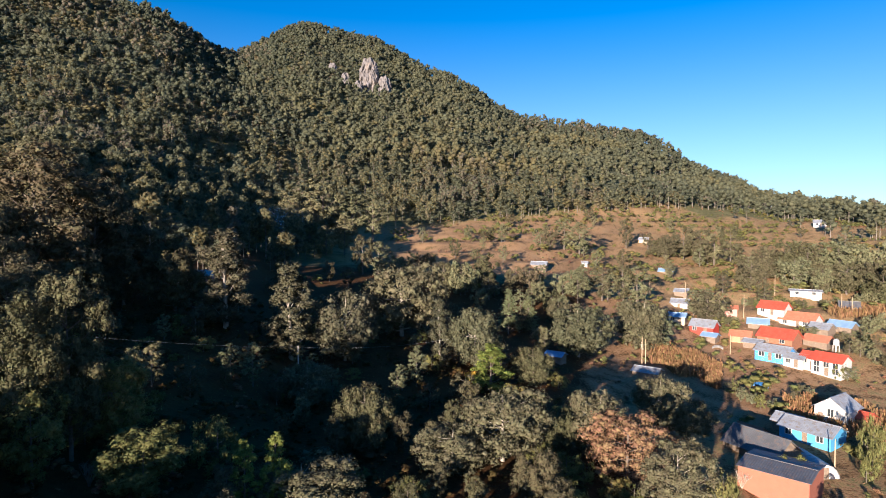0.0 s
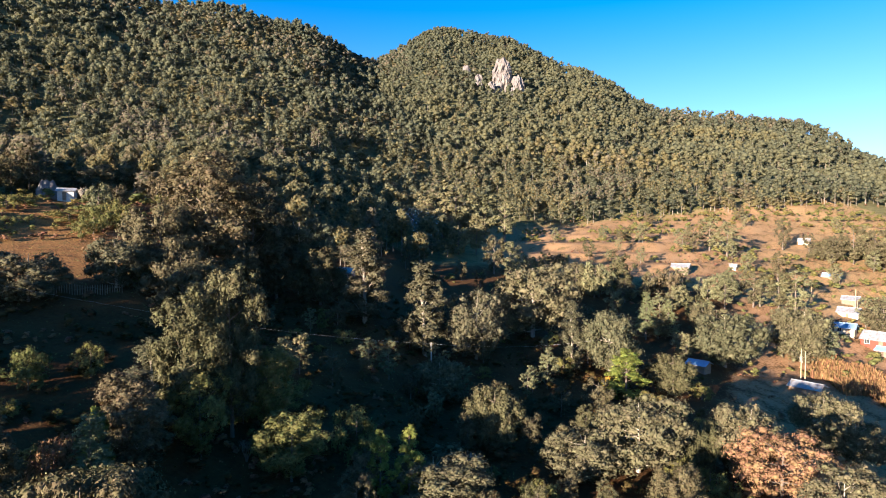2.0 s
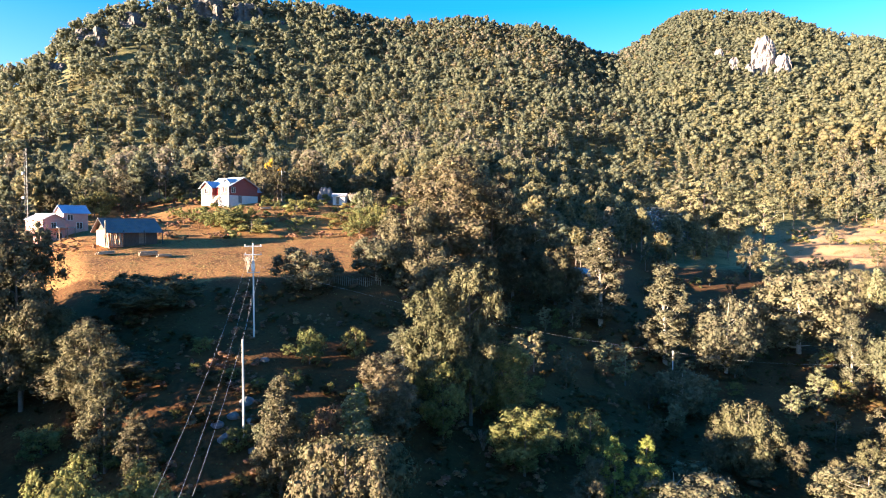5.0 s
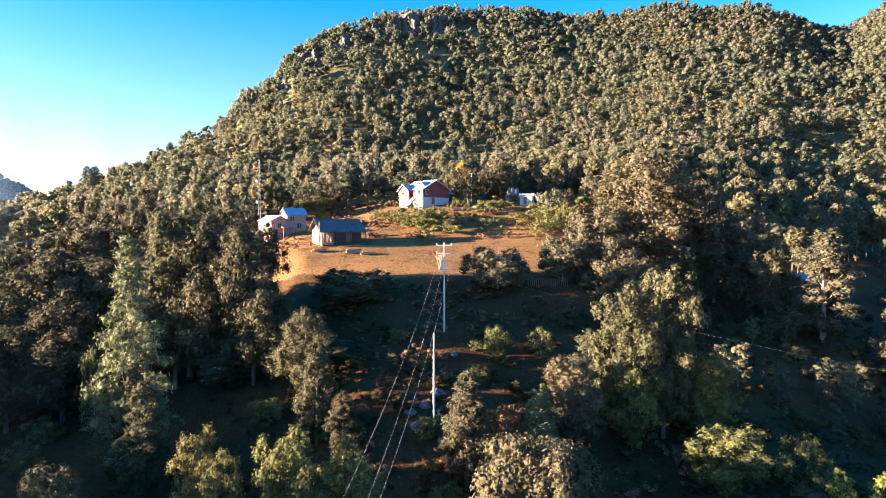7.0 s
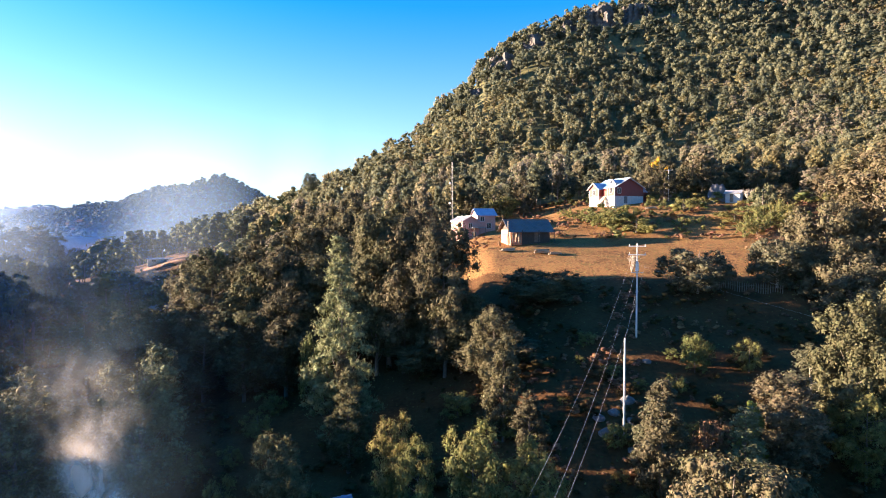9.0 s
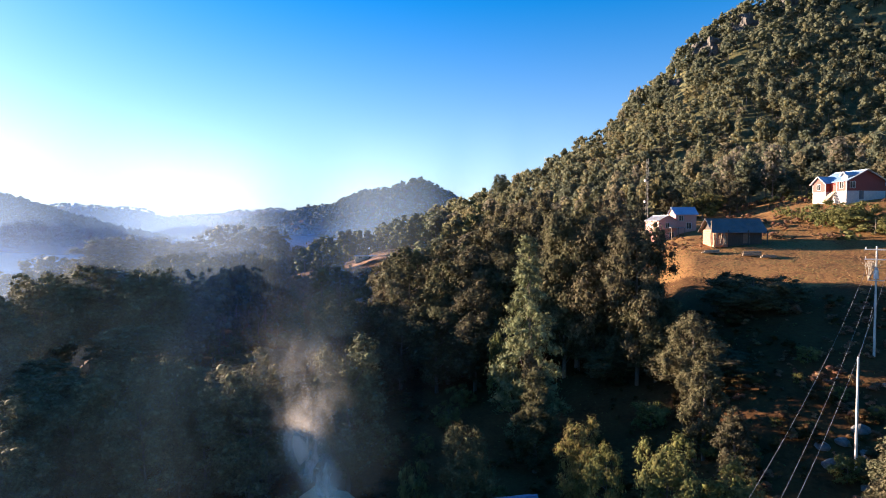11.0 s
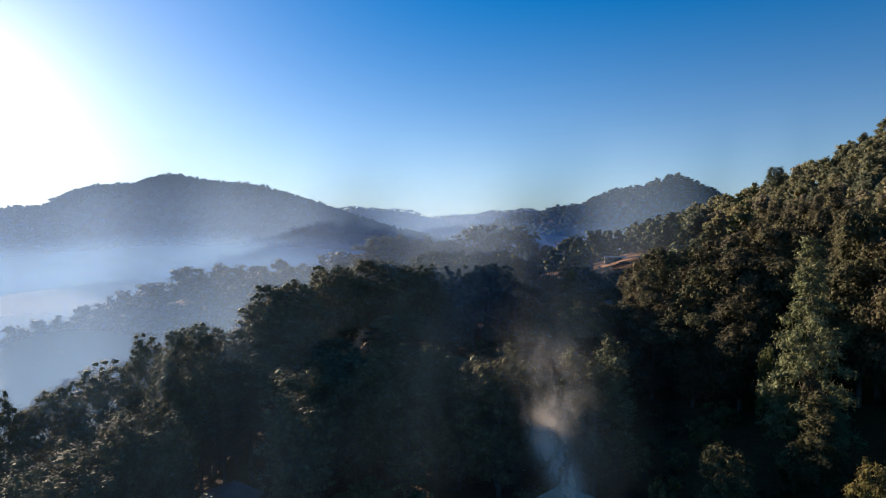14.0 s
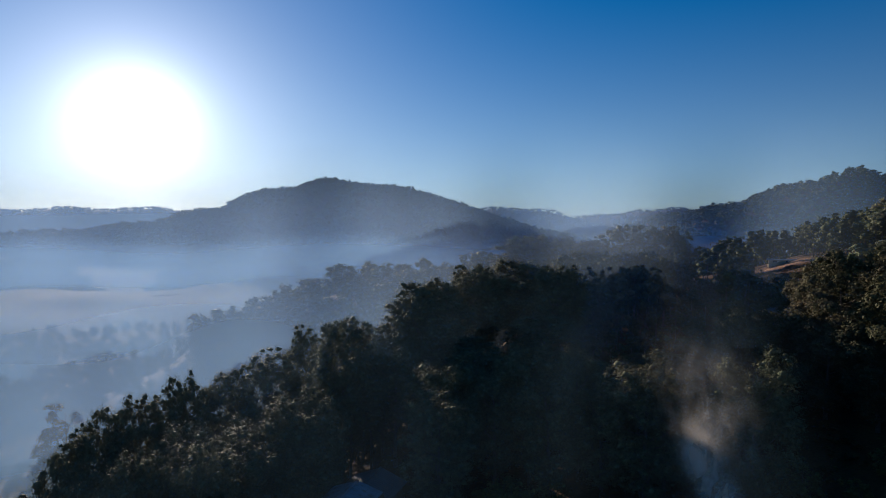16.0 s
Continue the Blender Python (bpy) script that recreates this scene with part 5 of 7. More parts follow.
def house(name, label, az, d, turn, w, dep, h, rise, wall, roof, axis="x", wins=(), doors=((0.4, 0.9),), side_wins=(), over=0.4, trim=None, category="house", base=None, group="village houses", lift=0.0):
    """A gabled house on the slope. turn: degrees its front is turned from the drone. wins: (x, z, w, h) in the front; side_wins in the flank."""
    trim = trim or WHITE
    BUILT.append((az, d, max(w, dep)))
    ob = tagged(new(name), label, category, group=group)
    p = spot(az, d, lift)
    ob.matrix_world = Matrix.Translation(p) @ Matrix.Rotation(radians(az + turn), 4, "Z")
    ob.rotation_mode = "XYZ"
    X, Y = w / 2, dep / 2
    T = Matrix.Translation
    mf = T((-X, -Y, 0))
    mb = T((X, Y, 0)) @ Matrix.Rotation(math.pi, 4, "Z")
    ml = T((-X, Y, 0)) @ Matrix.Rotation(-math.pi / 2, 4, "Z")
    mr = T((X, -Y, 0)) @ Matrix.Rotation(math.pi / 2, 4, "Z")
    dh = [(x * w, 0.0, dw, min(2.0, h - 0.15)) for x, dw in doors]
    gx, gy = (0, rise) if axis == "x" else (rise, 0)
    for nm, L, m, holes, g in (("wall", w, mf, [*wins, *dh], gx and 0 or gx or (rise if axis == "y" else 0)), ("wall", w, mb, [], rise if axis == "y" else 0),
                               ("wall", dep, ml, list(side_wins), rise if axis == "x" else 0), ("wall", dep, mr, list(side_wins), rise if axis == "x" else 0)):
        bm = bmesh.new()
        inset = 0.0 if L == w and m in (mf, mb) else 0.2
        mm = m @ T((inset, 0, 0))
        add_wall(bm, L - 2 * inset, -1.6, h, [(x - inset, z, a, b) for x, z, a, b in holes], mm, gable=g)
        part(nm, bm, wall, ob)
    for x, z, a, b in wins:
        window(ob, x, z, a, b, mf, trim)
    for x, z, a, b in side_wins:
        window(ob, x, z, a, b, ml, trim)
        window(ob, x, z, a, b, mr, trim)
    for x, dw in doors:
        door(ob, x * w, dw, min(2.0, h - 0.15), mf, WOOD)
    L, R = (w, Y) if axis == "x" else (dep, X)
    k = 1 + over / R
    for s in (0, 1):
        bm = sheet_roof(L + 2 * over, R + over, rise * k)
        m = T((-(L / 2 + over), 0, h - rise * (k - 1) + 0.03))
        m = Matrix.Rotation(math.pi * s, 4, "Z") @ m
        if axis == "y":
            m = Matrix.Rotation(math.pi / 2, 4, "Z") @ m
        bmesh.ops.transform(bm, matrix=m, verts=bm.verts)
        part("roof", bm, roof, ob)
    bm = box(-(L / 2 + over), L / 2 + over, -0.12, 0.12, h + rise + 0.06, h + rise + 0.14)
    if axis == "y":
        bmesh.ops.transform(bm, matrix=Matrix.Rotation(math.pi / 2, 4, "Z"), verts=bm.verts)
    part("ridge_cap", bm, roof, ob)
    return ob


def add_part_box(ob, name, mat, b, m=None, label=""):
    bm = bmesh.new()
    add_box(bm, *b, m)
    return part(name, bm, mat, ob, label)


def red_house():
    """Two-storey chalet on a white base: a maroon gable end, a lit flank with porch, dormer and a small gabled wing."""
    T, quarter = Matrix.Translation, math.pi / 2
    ob = house("house", "two-storey maroon and white house with blue sheet roof", 54.5, 157, 40, 9.6, 9.2, 4.2, 2.5, MAROON, BLUE_TIN, axis="y",
               wins=((0.9, 2.6, 1.2, 1.4),), doors=(), side_wins=((7.2, 2.6, 1.0, 1.4),), over=0.45, group="houses above the field")
    add_part_box(ob, "ground_floor", WHITE, (-4.84, 4.84, -4.64, 4.64, -1.6, 1.9), label="white plastered ground floor")
    add_part_box(ob, "door", DARK_TIN, (-1.7, -0.6, -4.70, -4.645, 0.0, 1.85), label="dark door in the white base")
    for y in (-4.72, -1.9):
        add_part_box(ob, "corner_board", WHITE, (-4.9, -4.7, y, y + 0.18, 1.9, 4.2))
    add_part_box(ob, "porch_wall", REDWALL, (-4.88, -4.81, -1.7, 0.2, 1.9, 4.1), label="bright red porch wall")
    for i in range(8):
        add_part_box(ob, "stair_step", PALE_WOOD, (-5.2 - 0.3 * i, -4.86 - 0.3 * i, -1.5, -0.1, 1.6 - 0.3 * i, 1.85 - 0.3 * i))
    # gabled wing beside the porch
    face = T((-6.1, 4.4, 0)) @ Matrix.Rotation(-quarter, 4, "Z")
    bm = bmesh.new()
    add_wall(bm, 4.2, -1.6, 1.9, [], face)
    add_box(bm, -5.9, -4.85, 0.2, 0.4, -1.6, 1.9)
    add_box(bm, -5.9, -4.85, 4.2, 4.4, -1.6, 1.9)
    part("wing_base", bm, WHITE, ob, "white wing base")
    bm = bmesh.new()
    add_wall(bm, 4.2, 1.9, 3.9, [(1.5, 2.4, 1.1, 1.3)], face, gable=1.5)
    add_box(bm, -5.9, -4.81, 0.2, 0.4, 1.9, 3.9)
    add_box(bm, -5.9, -4.81, 4.2, 4.4, 1.9, 3.9)
    part("wing_wall", bm, MAROON, ob)
    window(ob, 1.5, 2.4, 1.1, 1.3, face, WHITE)
    for y in (0.2, 4.3):
        add_part_box(ob, "corner_board", WHITE, (-6.14, -6.0, y - 0.02, y + 0.14, 1.9, 3.9))
    # dormer over the flank
    front = T((-4.1, -2.2, 0)) @ Matrix.Rotation(-quarter, 4, "Z")
    bm = bmesh.new()
    add_wall(bm, 1.8, 4.4, 5.5, [], front, gable=0.75)
    add_box(bm, -3.9, -1.6, -4.0, -3.9, 4.4, 5.5)
    add_box(bm, -3.9, -1.6, -2.3, -2.2, 4.4, 5.5)
    part("dormer", bm, WHITE, ob, "white gabled dormer")
    # low annex at the back
    add_part_box(ob, "annex", MAROON, (4.85, 7.6, -2.8, 1.6, -1.6, 3.3))
    bm = bmesh.new()
    add_wall(bm, 4.4, 3.3, 3.31, [], T((7.6, -2.8, 0)) @ Matrix.Rotation(quarter, 4, "Z"), gable=1.5)
    part("annex_gable", bm, MAROON, ob)
    for x, y, z, length, run, rise in ((-6.5, 2.3, 3.72, 4.6, 2.55, 1.85), (-4.45, -3.1, 5.35, 3.4, 1.15, 0.95), (4.7, -0.6, 3.1, 3.3, 2.6, 1.75)):
        for s in (0, 1):
            bm = sheet_roof(length, run, rise)
            m = T((x + length, y, z)) @ Matrix.Rotation(math.pi, 4, "Z") if s else T((x, y, z))
            bmesh.ops.transform(bm, matrix=m, verts=bm.verts)
            part("roof", bm, BLUE_TIN, ob)
    # white barge boards on the gables
    for p, q in (((-5.3, -5.1, 3.95), (0, -5.1, 6.78)), ((5.3, -5.1, 3.95), (0, -5.1, 6.78)), ((-6.53, -0.25, 3.72), (-6.53, 2.3, 5.6)), ((-6.53, 4.85, 3.72), (-6.53, 2.3, 5.6)),
                 ((-4.48, -4.25, 5.35), (-4.48, -3.1, 6.32)), ((-4.48, -1.95, 5.35), (-4.48, -3.1, 6.32))):
        part("barge_board", rod(p, q, 0.13, 0.13, 4), WHITE, ob)
    ob.scale = (0.92, 0.92, 0.92)


def pink_house():
    ob = house("house", "pink two-storey house with grey sheet roof", 68.7, 137, 36, 4.4, 4.6, 4.3, 1.0, PINK, TIN, axis="y", wins=((1.7, 2.6, 0.9, 1.1), (2.7, 0.6, 1.0, 1.1)),
               doors=((0.15, 0.9),), group="houses above the field")
    house("house", "pink rear house with blue sheet roof", 66.9, 141, 20, 4.4, 4.2, 3.9, 1.4, PINK, BLUE_TIN, axis="x", wins=((0.7, 2.4, 0.9, 1.0), (2.3, 0.7, 1.0, 1.2)), doors=(), group="houses above the field")
    add_part_box(ob, "porch_roof", TIN, (-0.6, 2.9, -4.4, -2.35, 2.35, 2.45), Matrix.Rotation(radians(-6), 4, "X"), "grey sheet porch roof")
    for x in (-0.4, 1.2, 2.8):
        part("porch_post", rod((x, -4.2, -1), (x, -4.2, 2.75), 0.09, 0.09, 6), WOOD, ob)


# Boards in a much darker tone than the other wood.
DARK_BOARDS = coarse("dark_barn_boards", (0.035, 0.028, 0.024), (0.085, 0.066, 0.052), 2.0, 0.9, 0.5, stretch=(6, 6, 0.6))


def barn():
    ob = house("barn", "low board barn with dark sheet roof and brick end", 62.9, 123, 24, 8.0, 4.8, 2.2, 1.7, DARK_BOARDS, DARK_TIN, axis="x", wins=(), doors=((0.6, 1.2),), category="barn", group="houses above the field", over=0.8)
    for k in range(9):
        z = -0.5 + 0.3 * k
        add_part_box(ob, "brick_course", BRICK, (-4.16, -1.7, -2.56, -2.42, z, z + 0.27), label="sunlit red brick course")
        add_part_box(ob, "brick_course", BRICK, (-4.16, -4.02, -2.4, 2.3, z, z + 0.27), label="sunlit red brick course")
    for k in range(9):
        x = -5.2 + 0.32 * k
        part("plank", rod((x, -3.7, -0.2), (x + 0.25 + 0.1 * math.sin(k * 3), -2.7, 1.6 + 0.5 * math.sin(k * 1.9) ** 2), 0.07, 0.07, 5), PALE_WOOD, ob)
    for x in (-4.9, -2.0, 1.4, 4.6):
        part("post", rod((x, -3.1, -0.5), (x, -3.1, 3.6 if x < -4 else 2.1), 0.09, 0.08, 6), PALE_WOOD if x < -4 else DARK_BOARDS, ob)
    ob.scale = (1.05, 1.05, 1.15)


red_house()
pink_house()
barn()

# the village across the valley: bearing, distance, turn, width, depth, wall height, roof rise
house("workshop", "long workshop with orange side wall and dark roof", -29.9, 95, -14, 8.8, 8.0, 4.1, 0.5, ORANGE, DARK_TIN, axis="x", wins=(), doors=(), category="workshop", over=0.25)
house("shed", "grey sheet-roofed shed behind the workshop", -28.4, 106, -34, 9, 6, 2.07, 2.16, WOOD, DARK_TIN, axis="x", wins=(), doors=(), category="shed")
house("lean_to", "red-roofed lean-to beside the grey shed", -27.6, 113, -30, 4, 3, 1.63, 0.72, BRICK, CLAY, axis="x", wins=(), doors=((0.4, 0.8),), category="lean-to")
house("house", "low azure house with pale flat-pitched roof", -32.1, 119, -24, 8.2, 5.6, 1.93, 1.3, AZURE, TIN, axis="x", wins=((1.0, 0.73, 1.0, 1.0), (6.0, 0.73, 1.0, 1.0)), doors=((0.45, 0.9),))
house("shed", "pale sheet-roofed shed against the azure house", -30.5, 122, -24, 4.2, 4, 1.7, 1.01, WOOD, TIN, axis="x", wins=(), doors=((0.4, 0.8),), category="shed")
house("house", "white upper house with grey-blue sheet roof", -33.8, 130, -22, 5.4, 5.6, 3.1, 1.89, WHITE, TIN, axis="y", wins=((2.2, 1.6, 1.0, 1.3),), doors=((0.1, 0.9),))
house("shed", "low red-roofed shed beside the white house", -35.2, 131, -22, 4.2, 3.4, 1.63, 0.87, BRICK, RED_TIN, axis="x", wins=(), doors=((0.4, 0.8),), category="shed")
house("house", "white two-storey house with red roof and dark windows", -33.3, 159, -24, 6.2, 5, 3.33, 1.45, WHITE, RED_TIN, axis="x", wins=((0.6, 1.93, 1.1, 1.2), (2.6, 1.93, 1.1, 1.2), (4.5, 1.93, 1.1, 1.2), (0.6, 0.6, 1.1, 1.2), (4.5, 0.6, 1.1, 1.2)), doors=((0.45, 0.9),), side_wins=((1.8, 2.03, 1.0, 1.1),))
house("house", "white house wing with small red roof", -32, 161, -24, 3.6, 4.2, 2.67, 1.16, WHITE, RED_TIN, axis="x", wins=((0.6, 1.47, 0.9, 1.0),), doors=((0.6, 0.9),))
house("house", "white low annex with grey sheet roof", -30.9, 161, -24, 4.2, 4, 2.07, 0.87, WHITE, TIN, axis="x", wins=((0.6, 0.9, 0.9, 0.9),), doors=((0.55, 0.9),))
house("house", "bright blue house with pale grey roof", -29.3, 164, -24, 7.4, 4.6, 2.14, 1.3, BLUE, TIN, axis="x", wins=((1.0, 0.84, 1.2, 1.1), (4.9, 0.84, 1.2, 1.1)), doors=((0.42, 0.9),))
house("house", "wooden house under bright orange-red sheet roof", -29.6, 175, -24, 8.6, 5.6, 2.14, 2.02, PLANKS, RED_TIN, axis="x", wins=((5.6, 0.94, 1.1, 1.0),), doors=((0.25, 0.9),))
house("house", "red house with white-grey sheet roof", -23.8, 178, -20, 6.2, 4.6, 2.36, 1.59, REDWALL, TIN, axis="x", wins=((0.8, 1.16, 1.0, 1.0),), doors=((0.6, 0.9),))
house("shed", "blue-roofed shed leaning on the red house", -24.3, 174, -20, 3.6, 3, 1.4, 0.72, WOOD, BLUE_TIN, axis="x", wins=(), doors=((0.4, 0.8),), category="shed")
house("hut", "cream hut with blue sheet roof", -21.6, 181, -8, 4.2, 3.8, 1.77, 0.87, CREAM, BLUE_TIN, axis="x", wins=((0.6, 0.77, 0.8, 0.8),), doors=((0.6, 0.8),), category="hut")
house("hut", "grey hut with pale sheet roof", -21.8, 201, -10, 5, 4.2, 1.63, 1.16, WHITE, TIN, axis="x", wins=(), doors=((0.4, 0.8),), category="hut")
house("hut", "small grey hut with tin roof on the slope", -21.9, 211, -10, 4, 3.4, 1.4, 0.87, WOOD, TIN, axis="x", wins=(), doors=((0.4, 0.8),), category="hut")
house("house", "white house with red roof at the village edge", -29.2, 202, -24, 7.4, 5.2, 1.93, 1.87, WHITE, RED_TIN, axis="x", wins=((1.0, 0.73, 1.0, 1.0),), doors=((0.5, 0.9),))
house("house", "long house with faded red roof", -31.1, 199, -24, 9.4, 5.6, 1.93, 2.02, WHITE, CLAY, axis="x", wins=((1.2, 0.73, 1.0, 1.0), (6.6, 0.73, 1.0, 1.0)), doors=((0.5, 0.9),))
house("shed", "low shed with blue-grey roof", -28, 188, 0, 5, 4.2, 1.4, 1.16, WOOD, BLUE_TIN, axis="x", wins=(), doors=((0.4, 0.9),), category="shed")
house("shed", "low shed with wide grey roof", -32.6, 191, -24, 5, 4.4, 1.56, 1.3, WOOD, TIN, axis="x", wins=(), doors=((0.4, 0.9),), category="shed")
house("shed", "tin-roofed shed between houses", -34, 197, -24, 6, 4.4, 1.63, 1.3, WOOD, BLUE_TIN, axis="x", wins=(), doors=((0.4, 0.9),), category="shed")
house("shed", "brown-roofed shed near the white house", -32.4, 178, -24, 5.6, 4, 1.48, 1.16, WOOD, CLAY, axis="x", wins=(), doors=((0.4, 0.9),), category="shed")
house("hut", "small brick hut with clay roof", -26.7, 176, -6, 4.8, 3.6, 1.48, 1.16, BRICK, CLAY, axis="x", wins=(), doors=((0.5, 0.8),), category="hut")
house("hut", "grey lean-to beside the brick hut", -27.7, 172, -16, 4.2, 3.2, 1.26, 0.72, WOOD, TIN, axis="x", wins=(), doors=((0.5, 0.8),), category="hut")
house("hut", "pinkish hut with low roof", -25.9, 200, 0, 3.4, 3.4, 1.63, 0.72, PINK, CLAY, axis="x", wins=(), doors=((0.4, 0.8),), category="hut")
house("house", "long low white building at the field edge", -31.4, 232, 4, 9, 3.6, 1.3, 0.4, WHITE, TIN, axis="x", wins=((1.5, 0.3, 1.0, 0.8), (6.3, 0.3, 1.0, 0.8)), doors=())
house("hut", "grey wooden hut beside a cornfield", -34.4, 219, 4, 5, 4, 1.63, 1.44, WOOD, DARK_TIN, axis="x", wins=(), doors=((0.4, 0.9),), category="hut")
house("shack", "low shack with grey tin roof in the shade", -19.1, 130, -20, 5, 3.6, 1.26, 0.72, WOOD, TIN, axis="x", wins=(), doors=((0.4, 0.8),), category="shack")
house("hut", "open hut with pale tin roof on a terrace", -9.2, 218, -10, 5.4, 4, 1.56, 1.01, WOOD, TIN, axis="x", wins=(), doors=((0.3, 1.6),), category="hut", group="field huts")
house("hut", "tiny plain white hut standing on a terrace", -13.4, 237, 0, 1.9, 1.8, 0.95, 0.58, WHITE, TIN, axis="x", wins=(), doors=(), category="hut", group="field huts")
house("hut", "white-roofed hut among the terraces", -18.6, 306, 0, 4.3, 3, 1.17, 1.01, CREAM, TIN, axis="x", wins=(), doors=(), category="hut", group="field huts")
house("hut", "blue-roofed hut standing on the slope", -20.6, 241, -8, 5, 3.6, 1.4, 1.01, WOOD, BLUE_TIN, axis="x", wins=(), doors=((0.3, 1.4),), category="hut", group="field huts")
house("house", "white house high on the wooded ridge", -32.3, 415, 0, 6.4, 6, 2.1, 1.74, WHITE, TIN, axis="x", wins=((1.2, 0.7, 1.2, 1.2), (4.0, 0.7, 1.2, 1.2)), doors=((0.5, 0.9),), lift=0.6)
house("shed", "blue-roofed shed below the trees", -7, 78, -24, 3.6, 2.8, 1.4, 0.58, WOOD, BLUE_TIN, axis="x", wins=(), doors=((0.3, 0.8),), category="shed", group="field huts")
house("shed", "small blue-roofed shed in the gully", -10.8, 124, -24, 3.4, 2.8, 1.4, 0.58, WOOD, BLUE_TIN, axis="x", wins=(), doors=((0.3, 0.8),), category="shed", group="field huts")
# beside and above the field
house("shed", "small white shed with grey roof under trees", 44.8, 160, -12, 3.2, 2.8, 2.2, 0.6, WHITE, TIN, axis="x", wins=(), doors=((0.3, 0.8),), category="shed", group="houses above the field")
house("hut", "little hut with pale gable behind the pole", 50.4, 168, 10, 3.0, 2.8, 2.2, 0.8, WOOD, TIN, axis="y", wins=(), doors=((0.3, 0.8),), category="hut", group="houses above the field")
house("hut", "tin hut on the wooded slope", 28.0, 180, -20, 5.0, 3.6, 2.0, 0.6, WOOD, TIN, axis="x", wins=(), doors=((0.3, 0.8),), category="hut", group="houses above the field", lift=0.8)
house("house", "half-hidden white house behind tall trees", 22.7, 128, -10, 7.0, 5.0, 2.8, 0.9, PINK, TIN, axis="x", wins=((1.0, 0.9, 1.0, 1.0),), doors=((0.5, 0.9),), group="houses above the field")
# the far bare shoulder and the roofs below the drone
house("house", "long unfinished building on a bare earth pad", 96.2, 212, 4, 7.5, 3.0, 1.0, 0.2, CREAM, TIN, axis="x", wins=((1.2, 0.2, 1.2, 0.6), (4.8, 0.2, 1.2, 0.6)), doors=(), group="valley houses")
house("house", "shaded house with dark sheet roof", 98.7, 127, -18, 5.5, 4.6, 2.2, 0.9, WOOD, DARK_TIN, axis="x", wins=(), doors=((0.4, 0.9),), group="valley houses")
house("hut", "shaded hut with grey roof among trees", 96.0, 132, -10, 5.0, 4.0, 2.4, 0.8, WOOD, DARK_TIN, axis="x", wins=(), doors=((0.4, 0.9),), category="hut", group="valley houses")
house("shed", "small shed with blue-grey roof in the gully", 81.9, 47, 20, 3.2, 2.6, 2.1, 0.5, WOOD, BLUE_TIN, axis="x", wins=(), doors=((0.4, 0.8),), category="shed", group="valley houses", lift=0.6)
house("house", "house with pale gabled sheet roof under the drone", 74.6, 40, 30, 4.4, 4.0, 2.6, 1.1, WHITE, TIN, axis="y", wins=(), doors=((0.4, 0.8),), group="valley houses", lift=0.8)
house("house", "smoking kitchen house with tan sheet roof", 99.6, 46, 25, 5.0, 5.5, 3.6, 1.0, WOOD, PALE_WOOD, axis="y", wins=(), doors=((0.4, 0.8),), group="valley houses", lift=1.2)
house("house", "house with dull sheet roof half lit by sun", 133.0, 60, -25, 5.2, 5.0, 3.5, 1.0, WOOD, DARK_TIN, axis="y", wins=((2.6, 3.2, 1.0, 1.1),), doors=((0.1, 0.8),), group="valley houses", lift=0.8)
house("house", "low house with pale sheet roof catching sun", 135.2, 54, -25, 4.2, 4.4, 1.6, 0.7, WOOD, TIN, axis="y", wins=(), doors=((0.4, 0.8),), group="valley houses", lift=EYE - 26.4 - float(land(135.2, 54)[0]))


def tunnel_house():
    """A white half-round shelter with a wooden door."""
    ob = tagged(new("tunnel_shed"), "white half-round shed with a wooden door", "shed", group="village houses")
    ob.matrix_world = Matrix.Translation(spot(-33.1, 103, 0.1)) @ Matrix.Rotation(radians(-33 + 34), 4, "Z")
    bm = bmesh.new()
    n, r, L = 16, 2.2, 7.0
    for rr, flip in ((r, False), (r - 0.08, True)):
        rows = [[bm.verts.new((rr * math.cos(math.pi * i / n), y, rr * math.sin(math.pi * i / n) * 1.1 - 0.3)) for i in range(n + 1)] for y in (0, L)]
        for i in range(n):
            bm.faces.new((rows[0][i], rows[0][i + 1], rows[1][i + 1], rows[1][i]))
    part("vault", bm, TIN, ob)
    bm = bmesh.new()
    mid = bm.verts.new((0, 0.1, -0.3))
    arc = [bm.verts.new((2.1 * math.cos(math.pi * i / n), 0.1, 2.1 * math.sin(math.pi * i / n) * 1.1 - 0.3)) for i in range(n + 1)]
    for i in range(n):
        bm.faces.new((mid, arc[i], arc[i + 1]))
    part("end_wall", bm, WHITE, ob)
    add_part_box(ob, "door", WOOD, (-0.5, 0.5, 0.0, 0.08, -0.3, 1.6))


tunnel_house()


